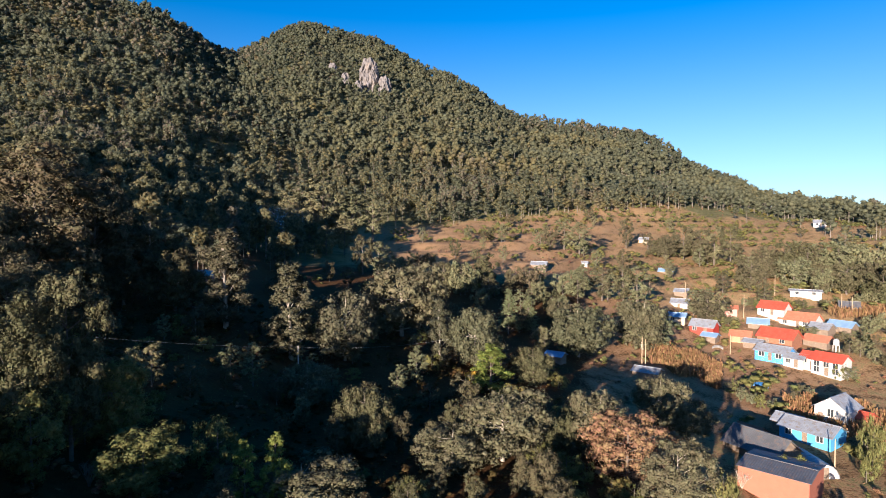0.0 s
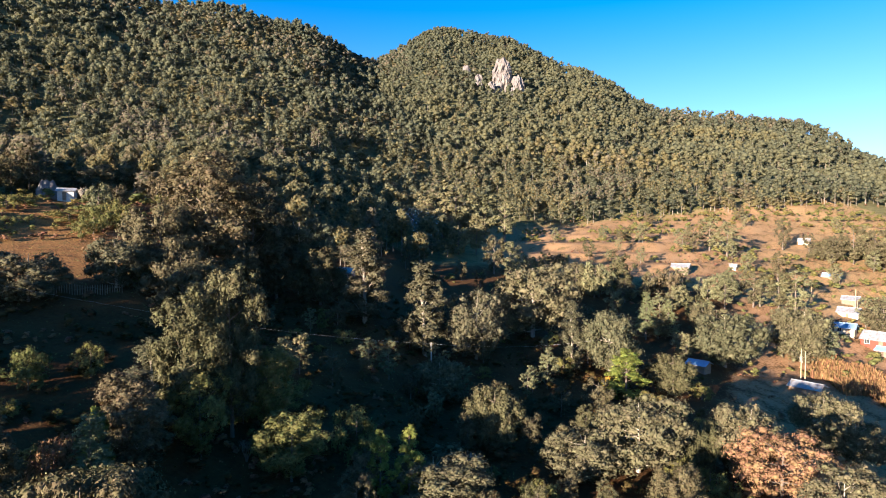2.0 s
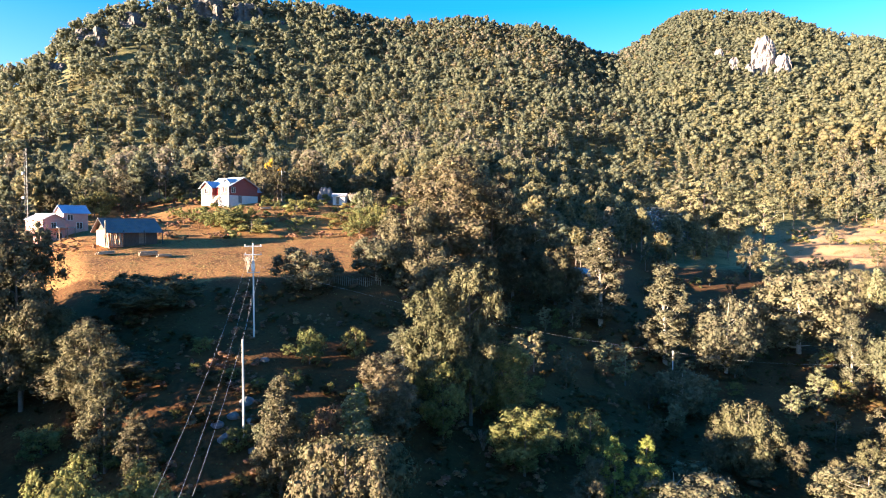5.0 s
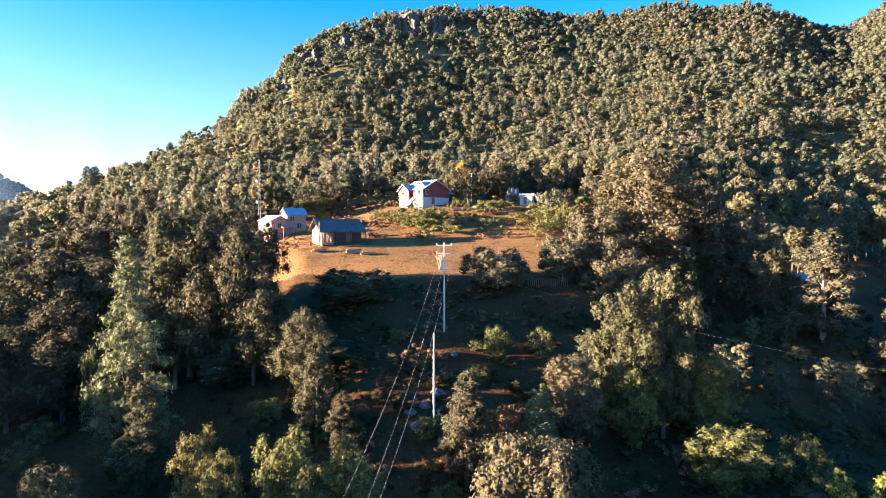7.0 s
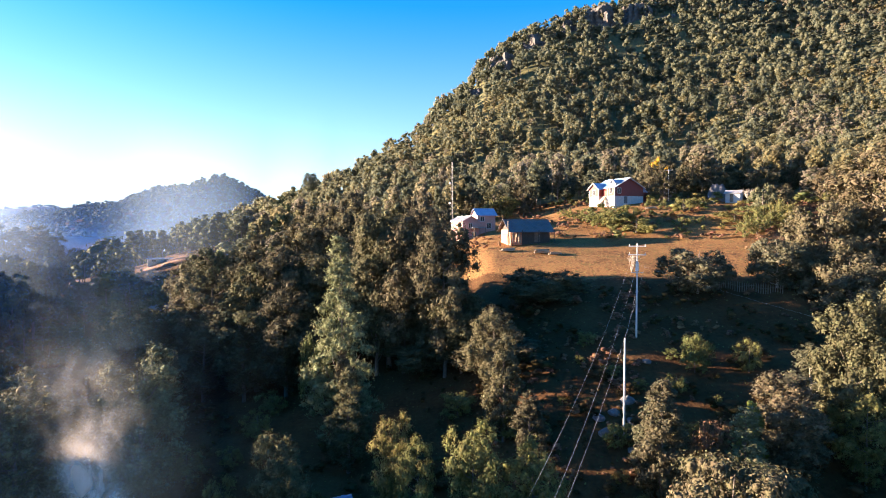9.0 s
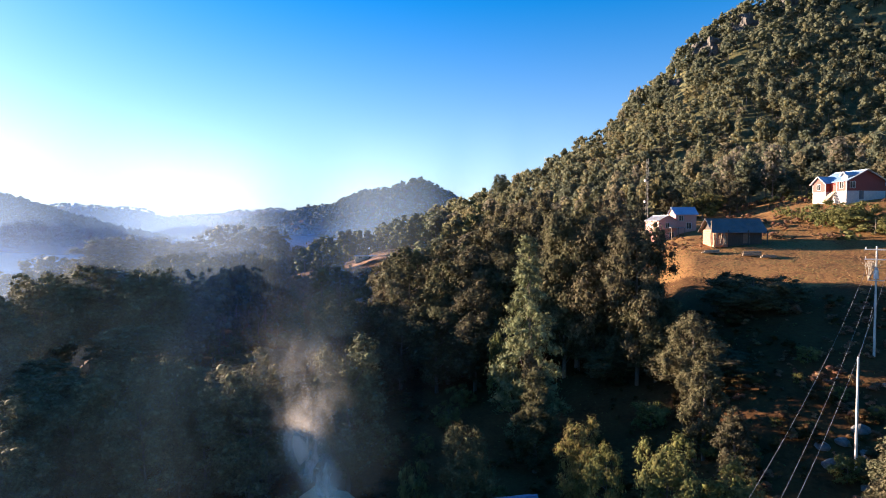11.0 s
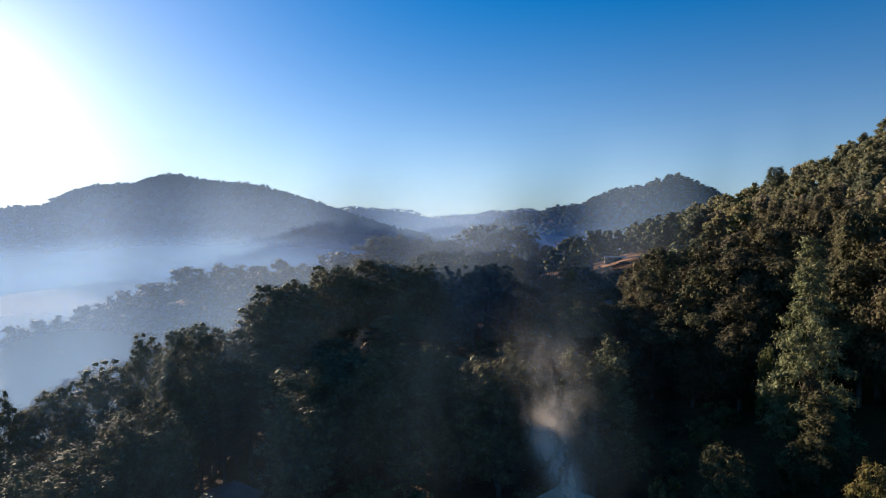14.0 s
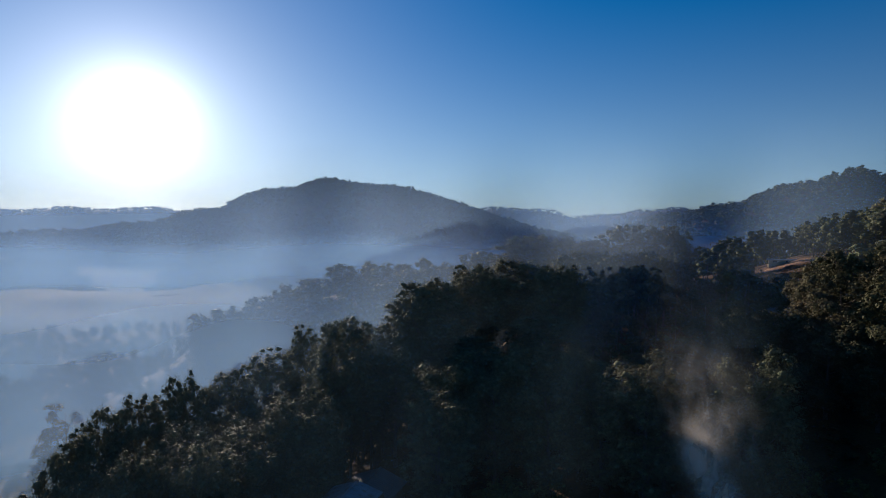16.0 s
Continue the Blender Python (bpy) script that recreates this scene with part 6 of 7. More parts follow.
# ---------------------------------------------------------------- poles and wires
def power_pole(az, d, top, arms=1, mat=None, r=0.12, label="pale concrete power pole with cross-arms", transformer=False):
    """A pole on the slope; top: height of its tip over the drone."""
    base = spot(az, d, -0.3)
    h = EYE + top - base.z
    ob = tagged(new("power_pole"), label, "pole", group="power poles")
    ob.location = base
    ob.rotation_euler = (0, 0, radians(az))
    part("shaft", rod((0, 0, 0), (0, 0, h), r, r * 0.62, 10), mat or CONCRETE, ob)
    for k in range(arms):
        z = h - 0.35 - 1.0 * k
        bm = box(-1.0, 1.0, -0.14, -0.04, z - 0.06, z + 0.06)
        arm = part("cross_arm", bm, STEEL if mat is None else WOOD, ob)
        for x in (-0.9, 0.0, 0.9):
            part("insulator", rod((x, -0.09, z + 0.06), (x, -0.09, z + 0.28), 0.06, 0.04, 6), WHITE, arm)
    if transformer:
        bm = rod((0.0, -0.34, h - 3.3), (0.0, -0.34, h - 2.45), 0.24, 0.22, 12)
        can = part("transformer", bm, STEEL, ob, "grey round transformer can")
        for x in (-0.12, 0.12):
            part("bushing", rod((x, -0.34, h - 2.45), (x, -0.34, h - 2.2), 0.05, 0.03, 6), WHITE, can)
        part("bracket", box(-0.7, 0.7, -0.14, -0.05, h - 3.55, h - 3.45), STEEL, ob)
    return base + Vector((0, 0, h))


def wire(a, b, sag, label="thin power cable hanging between poles", r=0.008):
    vs = []
    n = 24
    pts = []
    for i in range(n + 1):
        t = i / n
        p = a.lerp(b, t)
        p.z -= sag * 4 * t * (1 - t)
        pts.append(p)
    V, F = join_tubes([tube(pts, [r] * (n + 1), 4)])
    me = quick_mesh("power_cable", V, F, WIRE)
    tagged(new("power_cable", me), label, "cable", group="power cables")


P_UP = power_pole(52.7, 75, -1.9, 2, transformer=True)
P_LOW = power_pole(53.7, 57, -10.2, 0, label="bare concrete pole leaning slightly on the slope", r=0.12)
P_MID = power_pole(13.76, 101, -19.6, 0, label="short pale pole among shaded trees", r=0.11)
P_VIL = power_pole(-4.4, 110, -19.0, 0, label="pale pole standing among the trees", r=0.12)
power_pole(50.1, 166, 15.2, 1, label="power pole with cross-arm beside a hut")
power_pole(43.0, 178, 13.5, 1, label="power pole with cross-arm beside a hut")
for az, d, top in ((-18.6, 136, -23.8), (-18.9, 136, -24.2), (-25.9, 166, -27.0), (-26.9, 198, -20.0), (-29.2, 228, -16.0), (-33.7, 107, -32.0), (-19.2, 202, -17.0), (-22.2, 206, -17.5), (-33.9, 215, -20.0), (-34.6, 213, -20.5)):
    power_pole(az, d, top, 0, label="thin wooden pole in the village", mat=PALE_WOOD, r=0.11)
for dx, az in ((-0.9, 66.2), (0.0, 63.0), (0.9, 61.6)):
    a = P_UP + Vector((dx * math.cos(radians(52.7)), dx * math.sin(radians(52.7)), -2.6))
    wire(a, Vector((*bearing(az, 30).xy, EYE - 17.5)), 1.6)
wire(P_LOW + Vector((0, 0, -0.2)), P_UP + Vector((0, 0, -5)), 0.3)
wire(P_UP + Vector((0.4, 0, -2.6)), P_MID + Vector((0, 0, -0.2)), 1.2)
wire(P_MID + Vector((0, 0, -0.2)), P_VIL + Vector((0, 0, -0.2)), 1.2)


def mast():
    """A lattice radio mast with three legs and dishes."""
    base = spot(69.9, 150, -0.2)
    h = EYE + 150 * math.tan(radians(6.2)) - base.z
    ob = tagged(new("radio_mast"), "slender grey lattice radio mast behind houses", "mast")
    ob.location = base
    legs = [Vector((0.32 * math.cos(a), 0.32 * math.sin(a), 0)) for a in (0.3, 2.4, 4.5)]
    for p in legs:
        part("leg", rod(p, p * 0.7 + Vector((0, 0, h)), 0.03, 0.025, 5), DARK_TIN, ob)
    for i in range(int(h / 0.9)):
        bm = bmesh.new()
        for k in range(3):
            add_rod(bm, legs[k] + Vector((0, 0, i * 0.9)), legs[(k + 1) % 3] + Vector((0, 0, i * 0.9 + 0.9)), 0.014, 0.014, 4)
        part("brace", bm, DARK_TIN, ob)
    for z in (0.45, 0.72):
        part("dish", rod((0.0, -0.4, h * z), (0.1, -0.75, h * z), 0.28, 0.3, 12), WHITE, ob)


mast()


# ---------------------------------------------------------------- rock
def rock(name, label, az, d, h, w, thick, mat, seed, lift=0.0, lean=0.35, category="cliff", segs=22):
    """A broken rock face standing out of the slope: stepped and creased, with its back in the hill."""
    rng = np.random.RandomState(seed)
    bm = bmesh.new()
    grid = []
    for i in range(segs + 1):
        row = []
        u = i / segs - 0.5
        for j in range(segs + 1):
            v = j / segs
            edge = 1 - (2 * abs(u)) ** 2.5
            top = (0.72 + 0.28 * edge if category == "cliff" else 0.55 + 0.45 * edge) + (0.09 if category == "cliff" else 0.2) * noise.noise(Vector((u * 6, seed, 0)))
            z = v * h * top
            n1 = noise.noise(Vector((u * w * 0.10 + seed, v * h * 0.05, 3.1)))
            n2 = noise.noise(Vector((u * w * 0.35 + seed, v * h * 0.16, 9.0)))
            n3 = noise.noise(Vector((u * w * 1.1, v * h * 0.5, seed)))
            y = v * thick * lean - edge * thick * 0.4 + n1 * thick * 0.5 + n2 * thick * 0.28 + n3 * thick * 0.12
            row.append(bm.verts.new((u * w + n2 * w * 0.04, y, z)))
        row.append(bm.verts.new((u * w, thick * 1.5, row[-1].co.z - 0.05 * h)))
        row.append(bm.verts.new((u * w, thick * 1.6, -h * 0.2)))
        grid.append(row)
    for a, b in zip(grid, grid[1:]):
        for j in range(len(a) - 1):
            bm.faces.new((a[j], b[j], b[j + 1], a[j + 1]))
    me = bpy.data.meshes.new(name)
    bmesh.ops.recalc_face_normals(bm, faces=bm.faces)
    bm.to_mesh(me)
    bm.free()
    me.materials.append(mat)
    ob = tagged(new(name, me), label, category, group="rock faces")
    ob.matrix_world = Matrix.Translation(spot(az, d, lift)) @ Matrix.Rotation(radians(az), 4, "Z")
    return ob


PALE_ROCK = coarse("pale_limestone", (0.075, 0.07, 0.072), (0.205, 0.188, 0.186), 0.10, 0.95, 0.9, fine=6, dirt=(0.20, 0.165, 0.14), stretch=(1, 1, 0.3))
DARK_ROCK = coarse("dark_rock", (0.045, 0.042, 0.038), (0.12, 0.108, 0.095), 0.08, 0.95, 0.8, fine=6, stretch=(1, 1, 0.4))
rock("cliff", "pale grey limestone cliff jutting from the forest", 7.0, 616, 38, 20, 14, PALE_ROCK, 3, lift=-4, lean=0.2, segs=30)
rock("cliff", "pale limestone buttress beside the main cliff", 5.6, 611, 23, 15, 11, PALE_ROCK, 5, lift=-3, lean=0.15, segs=26)
rock("cliff", "small pale crag on the forest slope", 9.2, 606, 15, 9, 8, PALE_ROCK, 7, lift=2)
rock("cliff", "broken pale crag low on the forest slope", 8.0, 596, 15, 8, 8, PALE_ROCK, 13, lift=0)
rock("cliff", "thin pale crag high on the forest slope", 10.4, 640, 12, 9, 7, PALE_ROCK, 15, lift=2)
rock("crag", "pale rocky knob on the summit", 12.9, 845, 14, 24, 10, PALE_ROCK, 9, lift=-2)
rock("crag", "low pale summit rocks", 14.4, 848, 9, 16, 8, PALE_ROCK, 11, lift=0)
for k, (az, d, h, w) in enumerate(CRAGS):
    rock("crag", "dark weathered rock outcrop near the mountain top", az, d, h, w, 14, DARK_ROCK, 20 + k, lift=-8, lean=0.8)


# Stone colour darkened for the shaded slope.
SHADED_BOULDER = coarse("shaded_boulder_stone", (0.075, 0.072, 0.07), (0.17, 0.163, 0.155), 0.8, 0.9, 0.6)


def boulders():
    """Grey stones beside the poles and loose timber on the field."""
    rng = random.Random(9)
    for az, d, s in ((53.0, 60, 1.0), (53.4, 63, 1.3), (52.6, 66, 0.8), (55.2, 58, 1.4), (54.6, 61, 1.1), (52.9, 56, 0.9), (51.8, 70, 0.9), (56.0, 60, 1.0), (84.5, 46, 1.2), (80.5, 47, 0.9)):
        bm = bmesh.new()
        s *= 0.55
        bmesh.ops.create_icosphere(bm, subdivisions=2, radius=s)
        o = Vector((rng.random() * 50, rng.random() * 50, 0))
        for v in bm.verts:
            v.co *= 1 + 0.45 * noise.noise(v.co * 0.9 / s + o)
            v.co.z *= 0.6
        me = bpy.data.meshes.new("boulder")
        bm.to_mesh(me)
        bm.free()
        me.materials.append(SHADED_BOULDER)
        ob = tagged(new("boulder", me), "grey boulder on the shaded slope", "boulder", group="boulders")
        ob.location = spot(az, d, 0.15)
        ob.rotation_euler = (0, 0, rng.random() * 6)


boulders()


def log_heap(az, d, n, length, label):
    ob = tagged(new("log_heap"), label, "log heap")
    ob.matrix_world = Matrix.Translation(spot(az, d, 0.1)) @ Matrix.Rotation(radians(az + 15), 4, "Z")
    rng = random.Random(int(az * 10))
    for i in range(n):
        y, z = (i % 4) * 0.3 - 0.5, (i // 4) * 0.25 + 0.1
        part("log", rod((-length / 2 + rng.uniform(-.3, .3), y, z), (length / 2 + rng.uniform(-.3, .3), y + rng.uniform(-.3, .3), z + rng.uniform(0, .25)), 0.13, 0.11, 6), WOOD if i % 2 else PALE_WOOD, ob)


log_heap(61.4, 112, 10, 2.6, "heap of cut logs lying on dry grass")
log_heap(60.1, 111, 5, 2.2, "pale boards stacked on dry grass")
log_heap(64.6, 114, 8, 2.5, "timber pile beside the barn")
log_heap(51.6, 148, 7, 2.2, "stacked timber beside the house")


def field_fence():
    """Thin posts along the low edge of the field."""
    ob = tagged(new("fence"), "rough fence of thin wooden posts by the field", "fence")
    a0 = spot(41.0, 92)
    ob.location = a0
    prev = None
    for i in range(34):
        p = spot(41.0 + 0.18 * i, 92 + 0.5 * math.sin(i * 0.6), -0.2) - a0
        part("post", rod(p, p + Vector((0.05 * math.sin(i * 3.1), 0, 1.35 + 0.25 * math.sin(i * 5.7))), 0.06, 0.05, 5), WOOD, ob)
        if prev is not None and i % 3 == 0:
            part("rail", rod(prev + Vector((0, 0, 0.9)), p + Vector((0, 0, 0.9)), 0.03, 0.03, 4), WOOD, ob)
        if i % 3 == 0:
            prev = p


field_fence()


def maize(az0, az1, d0, d1, n, seed, label):
    """Dry standing maize stalks in rows."""
    rng = np.random.RandomState(seed)
    V, F = [], []
    for i in range(n):
        az = az0 + (az1 - az0) * rng.rand()
        row = rng.randint(9)
        d = d0 + (d1 - d0) * (row + 0.25 * rng.rand()) / 9 + 2.0 * math.sin(az * 2.1)
        p = spot(az, d, -0.1)
        h = 1.5 + 0.8 * rng.rand()
        for k in range(4):
            a = rng.rand() * 6.28
            u = Vector((math.cos(a), math.sin(a), 0)) * 0.035
            tip = Vector((rng.normal() * 0.25, rng.normal() * 0.25, h * (0.7 + 0.3 * rng.rand())))
            o = len(V)
            V += [p - u, p + u, p + tip + u * 2.2, p + tip - u * 2.2]
            F.append((o, o + 1, o + 2, o + 3))
    me = quick_mesh("maize_stalks", np.array([tuple(v) for v in V]), np.array(F), STRAW)
    tagged(new("maize_stalks", me), label, "maize", kind="stuff")


STRAW = foliage("dry_straw", [(0.0, (0.21, 0.132, 0.064)), (0.5, (0.27, 0.165, 0.078)), (1.0, (0.18, 0.108, 0.055))])
maize(-25.2, -19.3, 140, 158, 1500, 1, "dry brown maize stalks standing in rows")
maize(-37.0, -33.0, 210, 236, 900, 2, "dry brown maize stalks beside a hut")
maize(-38.0, -30.0, 122, 140, 1300, 3, "withered brown stalks below the houses")


def field_grass():
    """Tufts of dry grass on the open field and weeds in the valley."""
    rng = np.random.RandomState(17)
    for nm, lab, a0, a1, d0, d1, n, size, mat in (("field_grass", "dry golden grass tufts on the hillside field", 40, 71, 94, 165, 9000, 0.07, STRAW),
                                                   ("valley_weeds", "low green weeds and seedlings on the valley slope", -26, 112, 34, 130, 12000, 0.1, SHRUB),
                                                   ("terrace_grass", "dry weeds along the terraces and village", -42, 8, 80, 330, 8000, 0.12, STRAW)):
        az = a0 + (a1 - a0) * rng.rand(n)
        d = np.sqrt(d0 ** 2 + (d1 ** 2 - d0 ** 2) * rng.rand(n))
        a = np.radians(az)
        P = np.stack([-np.sin(a) * d, np.cos(a) * d, land(az, d) + size * 0.4], -1)
        N = rng.normal(size=(n, 3)) * np.array([1, 1, 0.5])
        q, f = leaf_mesh(P, N, size * (0.5 + rng.rand(n)), rng)
        tagged(new(nm, quick_mesh(nm, q, f, mat, np.repeat(rng.rand(n), 4))), lab, "grass", kind="stuff")


field_grass()


def terrace_brush():
    """Bushes and dry weeds in patches over the fields and between the houses."""
    for nm, lab, seed, space, mat, lo, hi, thick in (("brush", "olive brush growing over the fields and village", 23, 3.3, SHRUB, 0.9, 3.4, 0.055), ("dry_weeds", "dry reddish weeds standing between the houses", 24, 3.8, WEED, 0.5, 1.5, 0.12)):
        az, d, rng = scatter(seed, -46, 16, 86, 470, space)
        x, y = -np.sin(np.radians(az)) * d, np.cos(np.radians(az)) * d
        f = fractal(x + seed * 31, y, 34, 3) + 0.5 * fractal(x + 50, y + seed, 10, 2)
        k = (f > thick - 0.07 * ((d > 178) & (az < -18)) + (0.09 if mat is SHRUB else -0.09) * ((d < 170) & (az < -17))) & (d < wood_edge(az) + 12) & ~((az > -14) & (d < 165))
        if mat is WEED:
            az2, d2, rng = scatter(26, 38, 71, 116, 176, 1.7)
            k2 = (fractal(az2 * 18, d2 * 6, 40, 3) > -0.05) & ~((az2 > 44) & (az2 < 61) & (d2 < 127))
            az, d, k = np.append(az, az2), np.append(d, d2), np.append(k, k2)
            # Reddish weeds added here to offset blue skylight on the slope.
            az2, d2, rng = scatter(28, 18, 66, 42, 92, 1.6)
            k2 = fractal(az2 * 14, d2 * 9, 40, 3) > 0.0
            az, d, k = np.append(az, az2), np.append(d, d2), np.append(k, k2)
        if mat is SHRUB:
            # the bank between the field and the wood
            az2, d2, rng = scatter(25, 36, 71, 124, 176, 2.6)
            k2 = (rng.rand(len(az2)) < 0.5) & ~((az2 > 58) & (d2 < 150)) & (fractal(az2 * 20, d2 * 8, 40, 2) > -0.08)
            az, d, k = np.append(az, az2), np.append(d, d2), np.append(k, k2)
        for a, dist, size in BUILT:
            r = size * 0.6 + 1.2
            k &= np.hypot(radians(1) * (az - a) * d, d - dist) > r
            k &= ~((np.abs(az - a) * radians(1) * d < size * 0.55) & (d < dist) & (d > dist - 9))
        az, d = az[k], d[k]
        n = len(az)
        h = lo + (hi - lo) * rng.rand(n) ** 2
        forest(nm, lab, az, d, h, h * (0.8 + 0.5 * rng.rand(n)), mat, ["round"], 2, 40, 0.62, 12, trunks=False)


WEED = foliage("dry_weed_stems", [(0.0, (0.17, 0.098, 0.062)), (0.5, (0.23, 0.130, 0.078)), (1.0, (0.20, 0.135, 0.070))])
terrace_brush()


def skyline_pine():
    """One tall open pine that stands alone on the shoulder."""
    ob = grow("pine", 83.3, 372, 33, 9.0)
    return ob


skyline_pine()


def valley_brush():
    """Low growth that covers the shaded slope below the field, its colour darkened for the shade."""
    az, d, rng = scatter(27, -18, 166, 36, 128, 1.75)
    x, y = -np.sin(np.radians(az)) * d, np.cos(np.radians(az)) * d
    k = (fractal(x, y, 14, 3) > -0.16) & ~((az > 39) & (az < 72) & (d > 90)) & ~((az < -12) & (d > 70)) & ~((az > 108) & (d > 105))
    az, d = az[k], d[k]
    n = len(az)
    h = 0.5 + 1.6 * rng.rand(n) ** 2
    forest("low_brush", "low brush coloured darker for the shaded slope", az, d, h, h * (0.9 + 0.5 * rng.rand(n)), SHADE_BRUSH, ["round"], 2, 24, 0.6, 15, trunks=False)


valley_brush()


def bare_shrub(az, d, height, mat, label, seed):
    """A leafless bush: stems that fork twice."""
    rng = random.Random(seed)
    ob = tagged(new("bare_shrub"), label, "shrub", group="leafless shrubs")
    ob.location = spot(az, d, -0.1)
    for _ in range(11):
        a, lean = rng.uniform(0, 6.28), rng.uniform(0.1, 0.5)
        p1 = Vector((math.cos(a) * lean * height * 0.5, math.sin(a) * lean * height * 0.5, height * rng.uniform(0.4, 0.55)))
        tubes = [tube([(0, 0, 0), p1 * 0.5 + Vector((0, 0, 0.1)), p1], [0.05, 0.035, 0.025], 5)]
        for _ in range(5):
            p2 = p1 + Vector((rng.uniform(-0.2, 0.2), rng.uniform(-0.2, 0.2), rng.uniform(0.2, 0.42))) * height
            tubes.append(tube([p1, p1.lerp(p2, 0.5) + Vector((rng.uniform(-.08, .08), 0, 0)), p2], [0.024, 0.016, 0.007], 4))
            p3 = p1.lerp(p2, 0.6) + Vector((rng.uniform(-0.18, 0.18), rng.uniform(-0.18, 0.18), rng.uniform(0.05, 0.2))) * height
            tubes.append(tube([p1.lerp(p2, 0.6), p3], [0.014, 0.006], 4))
        V, F = join_tubes(tubes)
        st = new("stem", quick_mesh("stem", V, F, mat))
        st.parent = ob
# ---------------------------------------------------------------- mist and smoke
def mist_material(name, density, colour=(0.9, 0.93, 1.0), scale=0.006, stretch=(1, 1, 1), hard=(0.3, 0.7), through_light=0.5):
    """Thin scattering vapour: density rises from the sheet's soft border (stored per vertex) and drifts with noise."""
    m, n, l = material(name)
    out = n.new("ShaderNodeOutputMaterial")
    at = n.new("ShaderNodeAttribute")
    at.attribute_name = "body"
    tc = n.new("ShaderNodeTexCoord")
    mp = n.new("ShaderNodeMapping")
    mp.inputs["Scale"].default_value = stretch
    l.new(tc.outputs["Object"], mp.inputs[0])
    nz = n.new("ShaderNodeTexNoise")
    nz.inputs["Scale"].default_value = scale
    nz.inputs["Detail"].default_value = 5
    nz.inputs["Roughness"].default_value = 0.55
    nz.inputs["Distortion"].default_value = 0.6
    l.new(mp.outputs[0], nz.inputs[0])
    mr = n.new("ShaderNodeMapRange")
    mr.interpolation_type = "SMOOTHSTEP"
    mr.inputs[1].default_value, mr.inputs[2].default_value = hard
    l.new(nz.outputs[0], mr.inputs[0])
    mul = n.new("ShaderNodeMath")
    mul.operation = "MULTIPLY"
    l.new(at.outputs["Fac"], mul.inputs[0])
    l.new(mr.outputs[0], mul.inputs[1])
    mul2 = n.new("ShaderNodeMath")
    mul2.operation = "MULTIPLY"
    mul2.inputs[1].default_value = density
    l.new(mul.outputs[0], mul2.inputs[0])
    df = n.new("ShaderNodeBsdfDiffuse")
    df.inputs[0].default_value = (*colour, 1)
    tl = n.new("ShaderNodeBsdfTranslucent")
    tl.inputs[0].default_value = (*colour, 1)
    mx = n.new("ShaderNodeMixShader")
    mx.inputs[0].default_value = through_light
    l.new(df.outputs[0], mx.inputs[1])
    l.new(tl.outputs[0], mx.inputs[2])
    tr = n.new("ShaderNodeBsdfTransparent")
    fin = n.new("ShaderNodeMixShader")
    l.new(mul2.outputs[0], fin.inputs[0])
    l.new(tr.outputs[0], fin.inputs[1])
    l.new(mx.outputs[0], fin.inputs[2])
    l.new(fin.outputs[0], out.inputs[0])
    return m


def vapour_sheet(name, label, P, body, mat, category="mist"):
    """P: grid of places (rows, columns, 3); body: how dense the vapour is at each, 0 at the border."""
    r, c, _ = P.shape
    i, j = np.meshgrid(np.arange(r - 1), np.arange(c - 1), indexing="ij")
    f = np.stack([i * c + j, i * c + j + 1, (i + 1) * c + j + 1, (i + 1) * c + j], -1).reshape(-1, 4)
    f = f[body.reshape(-1)[f].max(1) > 0.002]
    me = quick_mesh(name, P.reshape(-1, 3), f, mat)
    me.polygons.foreach_set("use_smooth", np.ones(len(me.polygons), bool))
    at = me.attributes.new("body", "FLOAT", "POINT")
    at.data.foreach_set("value", body.reshape(-1).astype(np.float32))
    ob = tagged(new(name, me), label, category, kind="stuff")
    ob.visible_shadow = False
    return ob


def curtain(name, label, d, a0, a1, fade, low, top, soft, strength, mat, sunward=0.0, fade_end=0.0, rise=0.0):
    """A bank of vapour standing round the valley at one distance, soft along its upper edge."""
    A, H = np.meshgrid(np.linspace(a0, a1, 90), np.linspace(low, top + soft + rise, 40), indexing="ij")
    a = np.radians(A)
    dd = d * (1 + 0.04 * np.sin(A * 0.35 + d))
    P = np.stack([-np.sin(a) * dd, np.cos(a) * dd, EYE + H], -1)
    edge = top + 5 * np.sin(A * 0.21 + d * 0.1) + rise * (1 - smooth01(A, 103, 115))
    body = strength * (1 - smooth01(H, edge - soft, edge + soft * 0.95)) * smooth01(A, a0, a0 + fade) * (1 - sunward + sunward * smooth01(A, 100, 150))
    if fade_end:
        body = body * (1 - smooth01(A, a1 - fade_end, a1))
    body = body * smooth01(EYE + H - land(A, dd), 0, 12)
    vapour_sheet(name, label, P, body, mat)


